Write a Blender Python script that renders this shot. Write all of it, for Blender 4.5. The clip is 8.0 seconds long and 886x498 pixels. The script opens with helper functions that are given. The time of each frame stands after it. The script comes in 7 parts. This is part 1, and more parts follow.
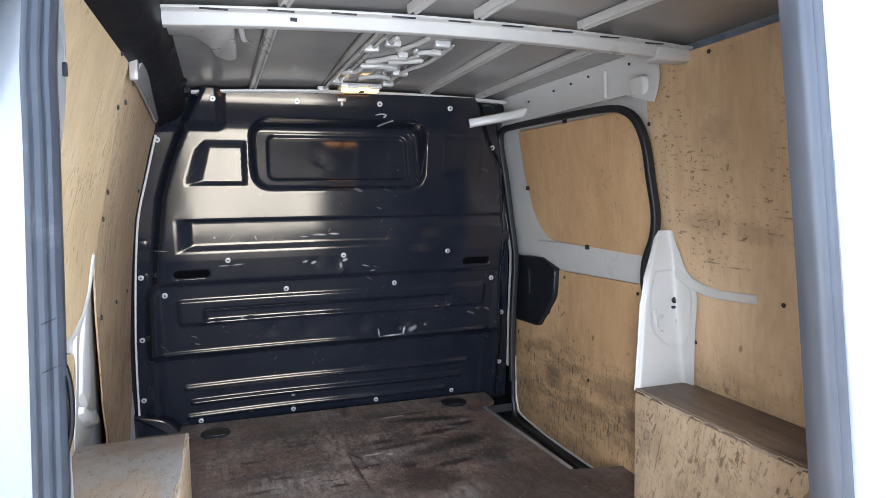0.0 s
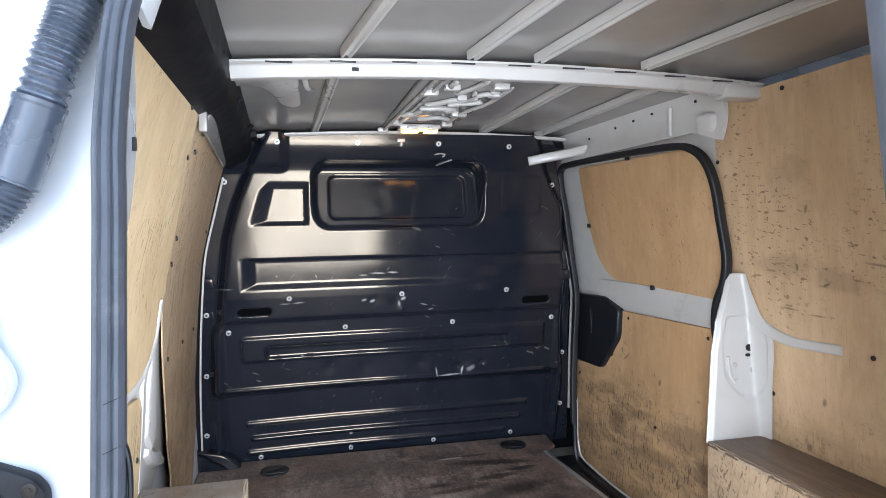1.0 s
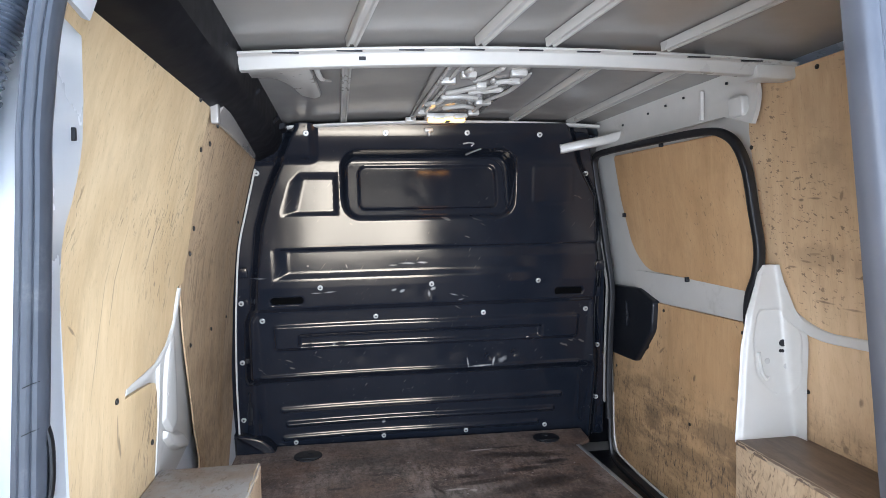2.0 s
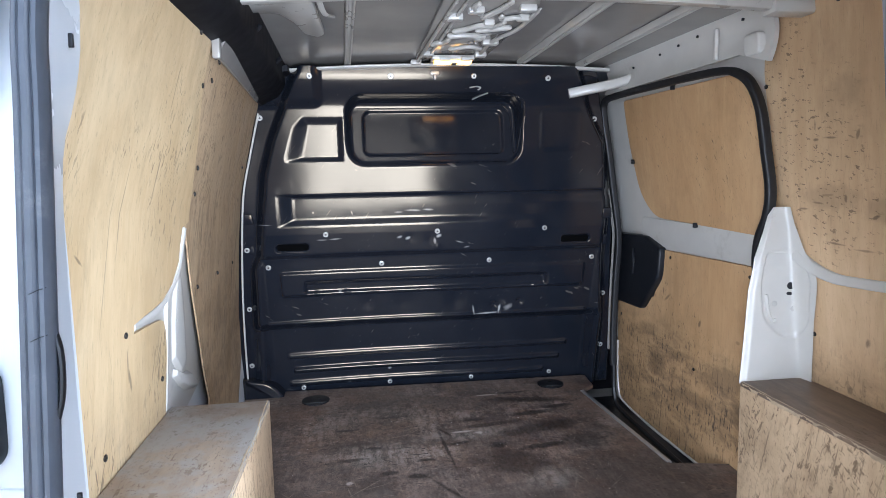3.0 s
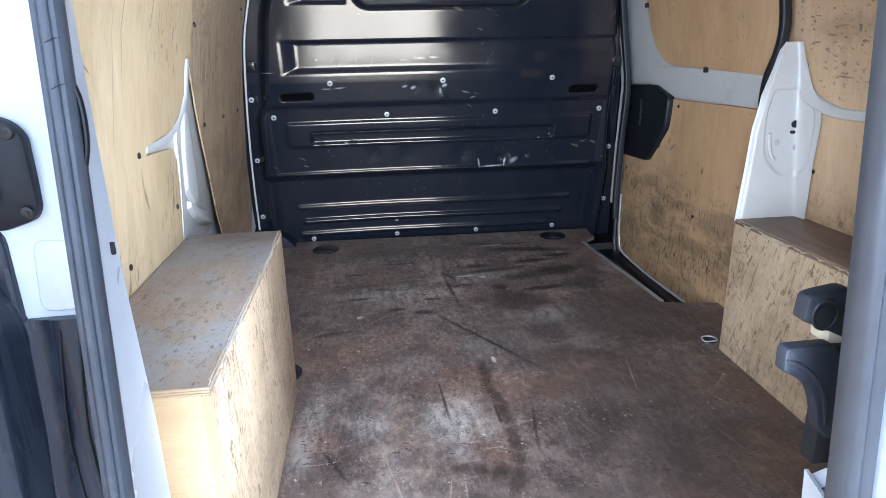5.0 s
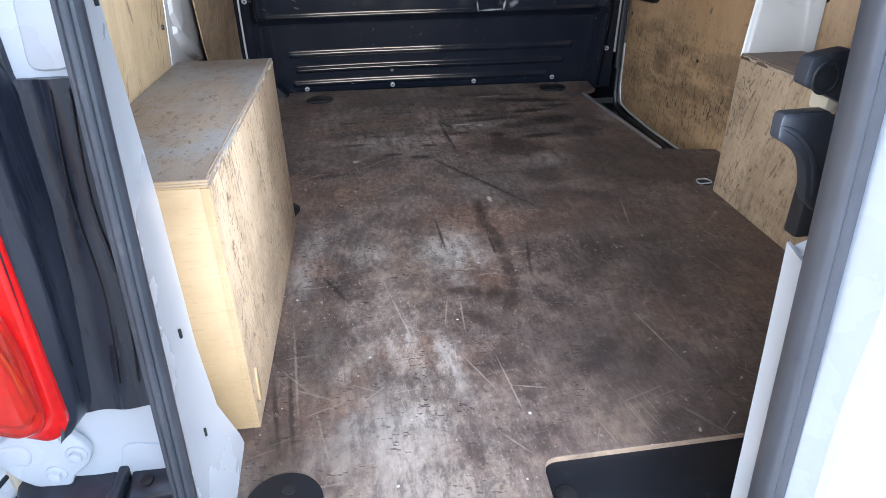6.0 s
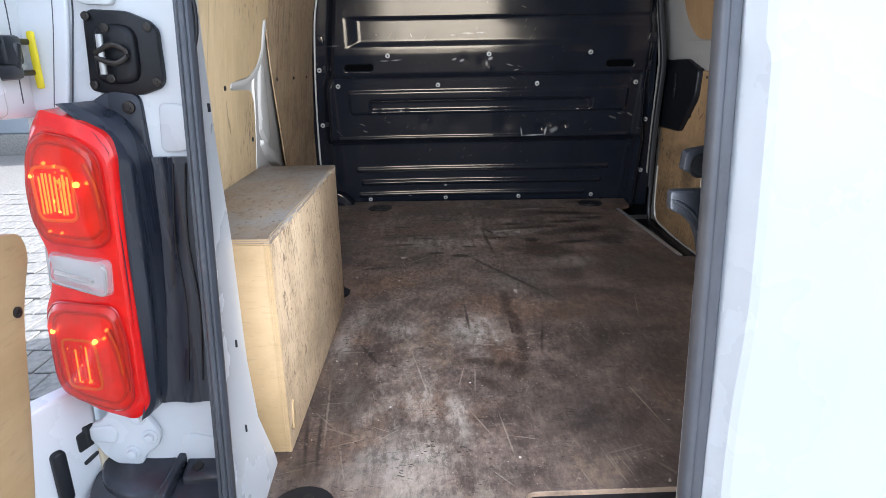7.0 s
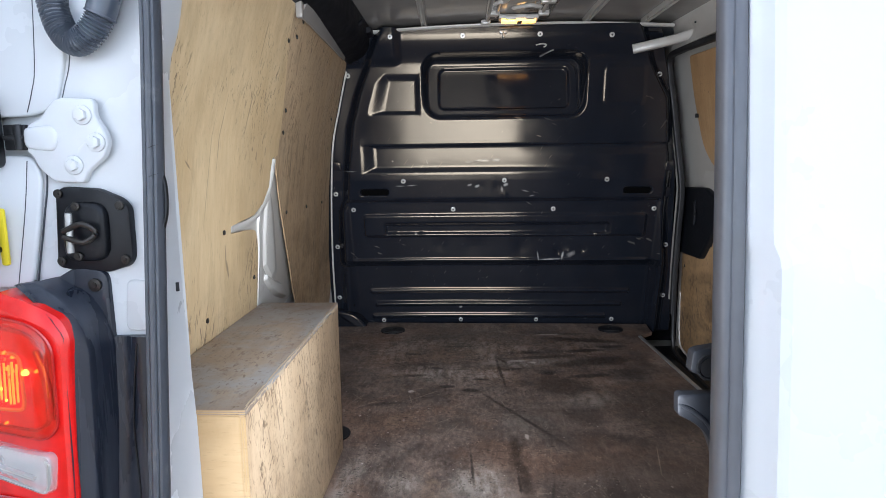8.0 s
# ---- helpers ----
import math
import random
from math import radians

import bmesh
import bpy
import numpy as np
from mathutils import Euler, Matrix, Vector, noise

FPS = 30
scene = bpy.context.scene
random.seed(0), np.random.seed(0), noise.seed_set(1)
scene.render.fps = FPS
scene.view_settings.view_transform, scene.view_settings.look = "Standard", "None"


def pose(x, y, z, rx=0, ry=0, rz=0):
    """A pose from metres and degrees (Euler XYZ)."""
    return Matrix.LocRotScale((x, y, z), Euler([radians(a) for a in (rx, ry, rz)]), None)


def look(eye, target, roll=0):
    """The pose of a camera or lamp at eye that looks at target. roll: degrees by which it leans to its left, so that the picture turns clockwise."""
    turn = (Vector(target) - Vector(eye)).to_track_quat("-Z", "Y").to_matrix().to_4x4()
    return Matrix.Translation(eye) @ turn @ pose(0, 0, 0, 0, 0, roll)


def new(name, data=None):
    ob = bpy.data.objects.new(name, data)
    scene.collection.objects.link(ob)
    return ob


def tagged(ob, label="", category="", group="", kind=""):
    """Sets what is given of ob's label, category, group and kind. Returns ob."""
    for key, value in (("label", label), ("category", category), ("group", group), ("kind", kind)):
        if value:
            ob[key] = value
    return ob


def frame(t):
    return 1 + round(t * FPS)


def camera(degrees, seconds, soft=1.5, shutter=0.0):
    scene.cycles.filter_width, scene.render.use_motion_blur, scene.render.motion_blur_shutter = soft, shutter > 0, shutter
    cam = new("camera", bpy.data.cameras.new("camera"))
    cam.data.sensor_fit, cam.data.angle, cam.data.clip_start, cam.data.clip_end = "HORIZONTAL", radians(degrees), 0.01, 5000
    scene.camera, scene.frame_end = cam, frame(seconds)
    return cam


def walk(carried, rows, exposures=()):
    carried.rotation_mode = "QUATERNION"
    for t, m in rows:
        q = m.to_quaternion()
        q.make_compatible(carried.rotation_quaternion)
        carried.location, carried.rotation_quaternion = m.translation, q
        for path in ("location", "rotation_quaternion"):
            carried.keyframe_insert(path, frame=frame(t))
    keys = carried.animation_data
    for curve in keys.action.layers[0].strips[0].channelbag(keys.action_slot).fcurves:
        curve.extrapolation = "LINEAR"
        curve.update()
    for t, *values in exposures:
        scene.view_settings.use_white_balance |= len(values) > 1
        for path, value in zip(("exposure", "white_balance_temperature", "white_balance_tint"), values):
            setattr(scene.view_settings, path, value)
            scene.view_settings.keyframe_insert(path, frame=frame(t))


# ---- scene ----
cam = camera(71.0, 8.0, soft=0.75)
PATH = [
    (0, (-0.478, -0.274, 1.556), (0.157, 1.616, 1.397), -0.9),
    (0.5, (-0.543, -0.245, 1.576), (0.161, 1.623, 1.465), -1.0),
    (1, (-0.475, -0.249, 1.592), (-0.014, 1.696, 1.531), -1.1),
    (1.2, (-0.436, -0.255, 1.601), (-0.114, 1.718, 1.541), -1.1),
    (2.3, (-0.362, -0.254, 1.572), (-0.084, 1.723, 1.448), -1.2),
    (2.5, (-0.367, -0.249, 1.56), (-0.091, 1.725, 1.394), -1.2),
    (3, (-0.37, -0.244, 1.548), (-0.108, 1.725, 1.322), -1.2),
    (3.5, (-0.369, -0.245, 1.529), (-0.12, 1.718, 1.238), -1.2),
    (4, (-0.372, -0.255, 1.506), (-0.122, 1.691, 1.12), -1.2),
    (4.2, (-0.388, -0.266, 1.495), (-0.133, 1.671, 1.067), -1.3),
    (5.3, (-0.364, -0.304, 1.432), (-0.156, 1.554, 0.723), -1.2),
    (5.5, (-0.375, -0.307, 1.407), (-0.161, 1.521, 0.622), -1.2),
    (6, (-0.375, -0.342, 1.358), (-0.172, 1.393, 0.384), -1.0),
    (6.2, (-0.366, -0.382, 1.357), (-0.199, 1.343, 0.357), -0.8),
    (6.3, (-0.344, -0.415, 1.356), (-0.230, 1.314, 0.357), -0.7),
    (6.5, (-0.313, -0.483, 1.352), (-0.27, 1.29, 0.427), -0.6),
    (6.8, (-0.299, -0.562, 1.361), (-0.281, 1.287, 0.595), -0.9),
    (7, (-0.287, -0.61, 1.36), (-0.282, 1.294, 0.748), -1.1),
    (7.5, (-0.269, -0.624, 1.406), (-0.283, 1.328, 0.968), -0.7),
    (8, (-0.226, -0.507, 1.459), (-0.304, 1.468, 1.153), -0.7),
]
EXPOSURES = [(0, 2.08, 5450, 10), (0.5, 2.38, 5450, 10), (1.0, 2.24, 5500, 10), (3.0, 2.14, 5300, 10), (4.2, 2.08, 5150, 10), (5.5, 2.12, 5050, 9), (6.0, 1.8, 5300, 10), (6.5, 1.57, 5550, 10), (7.0, 1.45, 5700, 10), (8, 1.45, 5750, 10)]
walk(cam, [(t, look(eye, target, roll)) for t, eye, target, roll in PATH], EXPOSURES)

# ---------------------------------------------------------------- light
world = bpy.data.worlds.new("sky")
world.use_nodes = True
scene.world = world
wn = world.node_tree
sky = wn.nodes.new("ShaderNodeTexSky")
sky.sky_type, sky.sun_disc = "NISHITA", False
sky.sun_elevation, sky.sun_rotation = radians(38), radians(72)
sky.air_density, sky.dust_density, sky.ozone_density = 1.0, 2.0, 1.0
wn.nodes["Background"].inputs["Strength"].default_value = 0.22
haze = wn.nodes.new("ShaderNodeHueSaturation")
haze.inputs["Saturation"].default_value = 0.50
wn.links.new(sky.outputs["Color"], haze.inputs["Color"])
wn.links.new(haze.outputs["Color"], wn.nodes["Background"].inputs["Color"])
sun_data = bpy.data.lights.new("sun", "SUN")
sun_data.energy, sun_data.angle, sun_data.color = 3.6, radians(0.5), (1.0, 0.96, 0.91)
sun = new("sun", sun_data)
sun.matrix_world = look((6.0, 2.0, 4.9), (0, 0, 0))
# area lamp added in the open half of the rear doorway to brighten the bay
fill_data = bpy.data.lights.new("doorway_fill", "AREA")
fill_data.shape, fill_data.size, fill_data.size_y = "RECTANGLE", 0.52, 1.20
fill_data.energy, fill_data.color, fill_data.spread = 5.9, (0.97, 0.97, 0.98), radians(112)
fill_lamp = new("doorway_fill", fill_data)
fill_lamp.matrix_world = look((-0.245, 0.17, 1.24), (-0.22, 2.0, 0.98))


# ---------------------------------------------------------------- materials
class Nodes:
    def __init__(self, name):
        self.m = bpy.data.materials.new(name)
        self.m.use_nodes = True
        self.kept = {}
        self.t = self.m.node_tree
        self.bsdf = self.t.nodes["Principled BSDF"]
        self.co = self.t.nodes.new("ShaderNodeTexCoord").outputs["Object"]

    def put(self, value, socket):
        if isinstance(value, bpy.types.NodeSocket):
            self.t.links.new(value, socket)
        elif isinstance(value, (tuple, list)):
            socket.default_value = (*value, 1.0) if len(value) == 3 and len(socket.default_value) == 4 else value
        else:
            socket.default_value = value

    def set(self, **kw):
        for k, v in kw.items():
            self.put(v, self.bsdf.inputs[k.replace("_", " ")])
        return self

    def noise(self, scale, detail=4, stretch=(1, 1, 1), rough=0.55, turn=(0, 0, 0), distortion=0.0, shift=(0, 0, 0)):
        mp = self.t.nodes.new("ShaderNodeMapping")
        if any(turn):
            # turned first and stretched after, so that long grain runs slantwise
            mp.vector_type = "TEXTURE"
            stretch = tuple(1 / q for q in stretch)
        mp.inputs["Scale"].default_value = stretch
        mp.inputs["Location"].default_value = shift
        mp.inputs["Rotation"].default_value = [radians(a) for a in turn]
        self.t.links.new(self.co, mp.inputs["Vector"])
        n = self.t.nodes.new("ShaderNodeTexNoise")
        n.inputs["Scale"].default_value, n.inputs["Detail"].default_value = scale, detail
        n.inputs["Roughness"].default_value, n.inputs["Distortion"].default_value = rough, distortion
        self.t.links.new(mp.outputs["Vector"], n.inputs["Vector"])
        return n.outputs["Fac"]

    def ramp(self, fac, a, b, va=0.0, vb=1.0):
        n = self.t.nodes.new("ShaderNodeMapRange")
        n.interpolation_type = "SMOOTHSTEP"
        self.put(fac, n.inputs["Value"])
        for k, v in (("From Min", a), ("From Max", b), ("To Min", va), ("To Max", vb)):
            n.inputs[k].default_value = v
        return n.outputs["Result"]

    def mix(self, fac, a, b):
        n = self.t.nodes.new("ShaderNodeMix")
        n.data_type = "RGBA"
        self.put(fac, n.inputs[0])
        self.put(a, n.inputs[6])
        self.put(b, n.inputs[7])
        return n.outputs[2]

    def math(self, op, a, b=0.0):
        n = self.t.nodes.new("ShaderNodeMath")
        n.operation, n.use_clamp = op, False
        self.put(a, n.inputs[0])
        self.put(b, n.inputs[1])
        return n.outputs[0]

    def after(self):
        """The coordinates, taken up only once the mark before is done: long lists of marks stay light to shade."""
        if "last" not in self.kept:
            return self.co
        n = self.t.nodes.new("ShaderNodeVectorMath")
        n.operation = "MULTIPLY_ADD"
        self.t.links.new(self.kept["last"], n.inputs[0])
        n.inputs[1].default_value = (1e-6, 1e-6, 1e-6)
        self.t.links.new(self.co, n.inputs[2])
        return n.outputs["Vector"]

    def spot(self, x, y, rx, ry, turn=0.0, edge=0.5, wobble=0.6):
        """A patch on the floor: an ellipse with an uneven rim."""
        mp = self.t.nodes.new("ShaderNodeMapping")
        mp.vector_type = "TEXTURE"
        mp.inputs["Location"].default_value = (x, y, 0.6)
        mp.inputs["Rotation"].default_value = (0, 0, radians(turn))
        mp.inputs["Scale"].default_value = (rx, ry, 10)
        self.t.links.new(self.after(), mp.inputs["Vector"])
        ln = self.t.nodes.new("ShaderNodeVectorMath")
        ln.operation = "LENGTH"
        self.t.links.new(mp.outputs["Vector"], ln.inputs[0])
        d = self.math("ADD", ln.outputs["Value"], self.math("MULTIPLY", self.math("SUBTRACT", self.noise(22, 5, rough=0.65), 0.5), wobble * 2))
        self.kept["last"] = self.ramp(d, 1.0 - edge, 1.0 + edge * 0.4, 1.0, 0.0)
        return self.kept["last"]

    def most(self, marks):
        """The strongest of many marks."""
        out = None
        for mark, amount in marks:
            one = self.math("MULTIPLY", mark, amount)
            out = one if out is None else self.math("MAXIMUM", out, one)
        return out

    def stroke(self, plane, a, b, ra, rb, turn=0.0, edge=0.6):
        """A single mark on a surface, given in two of its axes ("yz", "xz" or "xy")."""
        if "wob" not in self.kept:
            self.kept["wob"] = self.math("MULTIPLY", self.math("SUBTRACT", self.noise(45, 4, rough=0.65), 0.5), 1.3)
        mp = self.t.nodes.new("ShaderNodeMapping")
        mp.vector_type = "TEXTURE"
        if plane == "yz":
            mp.inputs["Location"].default_value, mp.inputs["Rotation"].default_value, mp.inputs["Scale"].default_value = (0, a, b), (radians(turn), 0, 0), (20, ra, rb)
        elif plane == "xz":
            mp.inputs["Location"].default_value, mp.inputs["Rotation"].default_value, mp.inputs["Scale"].default_value = (a, 2.2, b), (0, radians(-turn), 0), (ra, 20, rb)
        else:
            mp.inputs["Location"].default_value, mp.inputs["Rotation"].default_value, mp.inputs["Scale"].default_value = (a, b, 0.8), (0, 0, radians(turn)), (ra, rb, 20)
        self.t.links.new(self.after(), mp.inputs["Vector"])
        ln = self.t.nodes.new("ShaderNodeVectorMath")
        ln.operation = "LENGTH"
        self.t.links.new(mp.outputs["Vector"], ln.inputs[0])
        self.kept["last"] = self.ramp(self.math("ADD", ln.outputs["Value"], self.kept["wob"]), 1.0 - edge, 1.0 + edge * 0.4, 1.0, 0.0)
        return self.kept["last"]

    def axis(self, k):
        n = self.t.nodes.new("ShaderNodeSeparateXYZ")
        self.t.links.new(self.co, n.inputs[0])
        return n.outputs[k]

    def bump(self, height, strength, distance=0.002):
        n = self.t.nodes.new("ShaderNodeBump")
        n.inputs["Strength"].default_value, n.inputs["Distance"].default_value = strength, distance
        self.put(height, n.inputs["Height"])
        self.t.links.new(n.outputs["Normal"], self.bsdf.inputs["Normal"])
        return self


def plain(name, col, rough, metal=0.0, vary=0.25, scale=30.0, bump=0.1, coat=0.0, dirt=None, spec=0.5):
    """One material with a fine and a broad unevenness."""
    n = Nodes(name)
    big, fine = n.noise(scale * 0.12, 3), n.noise(scale, 5)
    f = n.math("ADD", n.math("MULTIPLY", big, 0.6), n.math("MULTIPLY", fine, 0.4))
    low = tuple(c * (1 - vary) for c in col)
    high = tuple(min(1.0, c * (1 + vary * 0.5)) for c in col)
    c = n.mix(n.ramp(f, 0.3, 0.7), low, high)
    if dirt:
        c = n.mix(n.ramp(n.noise(scale * 0.5, 6, rough=0.7), 0.58, 0.75), c, dirt)
    n.set(Base_Color=c, Roughness=n.ramp(f, 0.25, 0.75, rough * 0.8, min(1, rough * 1.25)), Metallic=metal, Specular_IOR_Level=spec, Coat_Weight=coat, Coat_Roughness=0.08)
    n.bump(fine, bump)
    return n.m


def plywood(name, light=(0.62, 0.43, 0.22), dark=(0.47, 0.30, 0.135), stretch=(1, 1, 0.12), marks=0.62, mark_turn=(0, 0, 0), soil=None, soil_amount=0.5, grey=0.0, lines=1.0, dash=0.30, bruise=0.0, bruise_turn=25, bruise_long=(1, 1, 0.36), strokes=(), streaks=0.0):
    """Birch plywood: long grain, knots of colour, dark scuffs, and soiling in a band of heights."""
    n = Nodes(name)
    grain = n.noise(60, 5, stretch, 0.6, distortion=0.4)
    broad = n.noise(3.0, 3, (1, 1, 0.5), 0.5, distortion=0.6)
    figure = n.noise(7.0, 4, tuple(0.25 if q < 1 else 1.0 for q in stretch), 0.6, distortion=1.6, shift=(2, 5, 3))
    c = n.mix(n.ramp(n.math("ADD", n.math("MULTIPLY", grain, 0.22), n.math("ADD", n.math("MULTIPLY", figure, 0.38), n.math("MULTIPLY", broad, 0.40))), 0.34, 0.66), dark, light)
    blotch = n.ramp(n.noise(1.6, 4, rough=0.6, shift=(3, 1, 7)), 0.5, 0.72)
    c = n.mix(n.math("MULTIPLY", blotch, 0.35), c, tuple(v * 0.72 for v in dark))
    # hand and load grime in soft clouds, with pores and a fine dust of dark fibres
    cloudy = n.ramp(n.noise(5.5, 7, (1, 0.8, 0.6), 0.7, shift=(6, 8, 1)), 0.47, 0.68)
    c = n.mix(n.math("MULTIPLY", cloudy, 0.28), c, tuple(v * 0.55 for v in dark))
    fibre = n.ramp(n.noise(210, 4, tuple(0.12 if q < 1 else 1.0 for q in stretch), 0.7, shift=(4, 4, 4)), 0.56, 0.70)
    c = n.mix(n.math("MULTIPLY", fibre, 0.32), c, tuple(v * 0.45 for v in dark))
    if grey:
        c = n.mix(n.ramp(n.noise(6, 7, rough=0.72), 0.40, 0.60, grey * 0.15, grey), c, (0.27, 0.262, 0.25))
    if streaks:
        run = n.ramp(n.noise(38, 5, (1, 1, 0.045), 0.62, (-7, 0, 0), shift=(7, 3, 5)), 0.55, 0.68)
        run = n.math("MULTIPLY", run, n.ramp(n.noise(4.5, 4, (1, 1, 0.5), shift=(2, 9, 4)), 0.42, 0.60))
        c = n.mix(n.math("MULTIPLY", run, streaks), c, tuple(v * 0.42 for v in dark))
    where = n.ramp(n.noise(3.6, 4, shift=(5, 2, 1)), 0.43, 0.60)
    scuff = n.ramp(n.noise(120, 3, (1, dash, 1), 0.6, mark_turn), marks + 0.035, marks + 0.075)
    scuff2 = n.ramp(n.noise(170, 2, (1, 1, 0.055), 0.5, (mark_turn[0] * 0.15 + 7, 0, 0), shift=(2, 2, 2)), marks + 0.075, marks + 0.115)
    scuff3 = n.ramp(n.noise(150, 2, (1, 1, 0.09), 0.5, (mark_turn[0] * 0.2 - 24, 0, 0), shift=(5, 1, 8)), marks + 0.11, marks + 0.14)
    s = n.math("MULTIPLY", n.math("MAXIMUM", n.math("MULTIPLY", n.math("MAXIMUM", scuff2, scuff3), lines), scuff), where)
    if bruise:
        # worn-in dents: dark slanting patches of many sizes, and pale torn veneer beside them
        b1 = n.ramp(n.noise(52, 6, bruise_long, 0.70, (bruise_turn, 0, 0), shift=(3, 2, 9)), 0.60, 0.63)
        b2 = n.ramp(n.noise(110, 4, bruise_long, 0.62, (bruise_turn * 0.6, 0, 0), shift=(8, 1, 3)), 0.60, 0.63)
        b3 = n.ramp(n.noise(11, 6, (1, 1, 0.5), 0.70, (bruise_turn, 0, 0), shift=(1, 5, 2)), 0.53, 0.68)
        torn = n.ramp(n.noise(60, 4, (1, 1, 0.3), 0.62, (bruise_turn * 1.3, 0, 0), shift=(2, 7, 7)), 0.62, 0.70)
        c = n.mix(n.math("MULTIPLY", b3, bruise * 0.55), c, (0.20, 0.135, 0.08))
        c = n.mix(n.math("MULTIPLY", torn, bruise * 0.12), c, (0.66, 0.54, 0.38))
        c = n.mix(n.math("MULTIPLY", n.math("MAXIMUM", b1, n.math("MULTIPLY", b2, 0.8)), bruise), c, (0.125, 0.080, 0.045))
        s = n.math("MAXIMUM", s, n.math("MULTIPLY", b1, 0.6))
    if soil:
        band = n.ramp(n.axis(2), soil[0], soil[1], 1.0, 0.0)
        cloud = n.ramp(n.noise(5.0, 8, (1, 0.45, 1.3), 0.74, shift=(9, 4, 2)), 0.40, 0.60)
        smear = n.ramp(n.noise(20, 9, (1, 0.35, 1), 0.80, (14, 0, 0), shift=(1, 6, 2)), 0.43, 0.58)
        dashes = n.ramp(n.noise(105, 4, (1, 1, 0.22), 0.62, (7, 0, 0), shift=(3, 2, 6)), 0.575, 0.60)
        dashes = n.math("MAXIMUM", dashes, n.ramp(n.noise(50, 5, (1, 0.8, 0.5), 0.7, (20, 0, 0), shift=(8, 5, 1)), 0.615, 0.64))
        d = n.math("MULTIPLY", cloud, n.math("ADD", n.math("MULTIPLY", smear, 0.42), 0.12))
        d = n.math("MULTIPLY", band, n.math("MAXIMUM", d, n.math("MULTIPLY", dashes, n.math("ADD", n.math("MULTIPLY", cloud, 0.5), 0.42))))
        c = n.mix(n.math("MULTIPLY", n.math("MULTIPLY", band, n.math("ADD", n.math("MULTIPLY", cloud, 0.6), 0.3)), soil_amount * 0.62), c, (0.29, 0.185, 0.09))
        c = n.mix(n.math("MULTIPLY", d, soil_amount), c, (0.075, 0.052, 0.036))
    c = n.mix(n.math("MULTIPLY", s, 0.72), c, (0.11, 0.072, 0.042))
    if strokes:
        c = n.mix(n.most([(n.stroke("yz", y, z, ry, rz, turn), amount) for y, z, ry, rz, turn, amount in strokes]), c, (0.085, 0.056, 0.034))
    n.set(Base_Color=c, Roughness=n.ramp(broad, 0.3, 0.7, 0.42, 0.62), Specular_IOR_Level=0.35)
    n.bump(n.math("ADD", grain, n.math("MULTIPLY", s, -1.2)), 0.25, 0.0015)
    return n.m


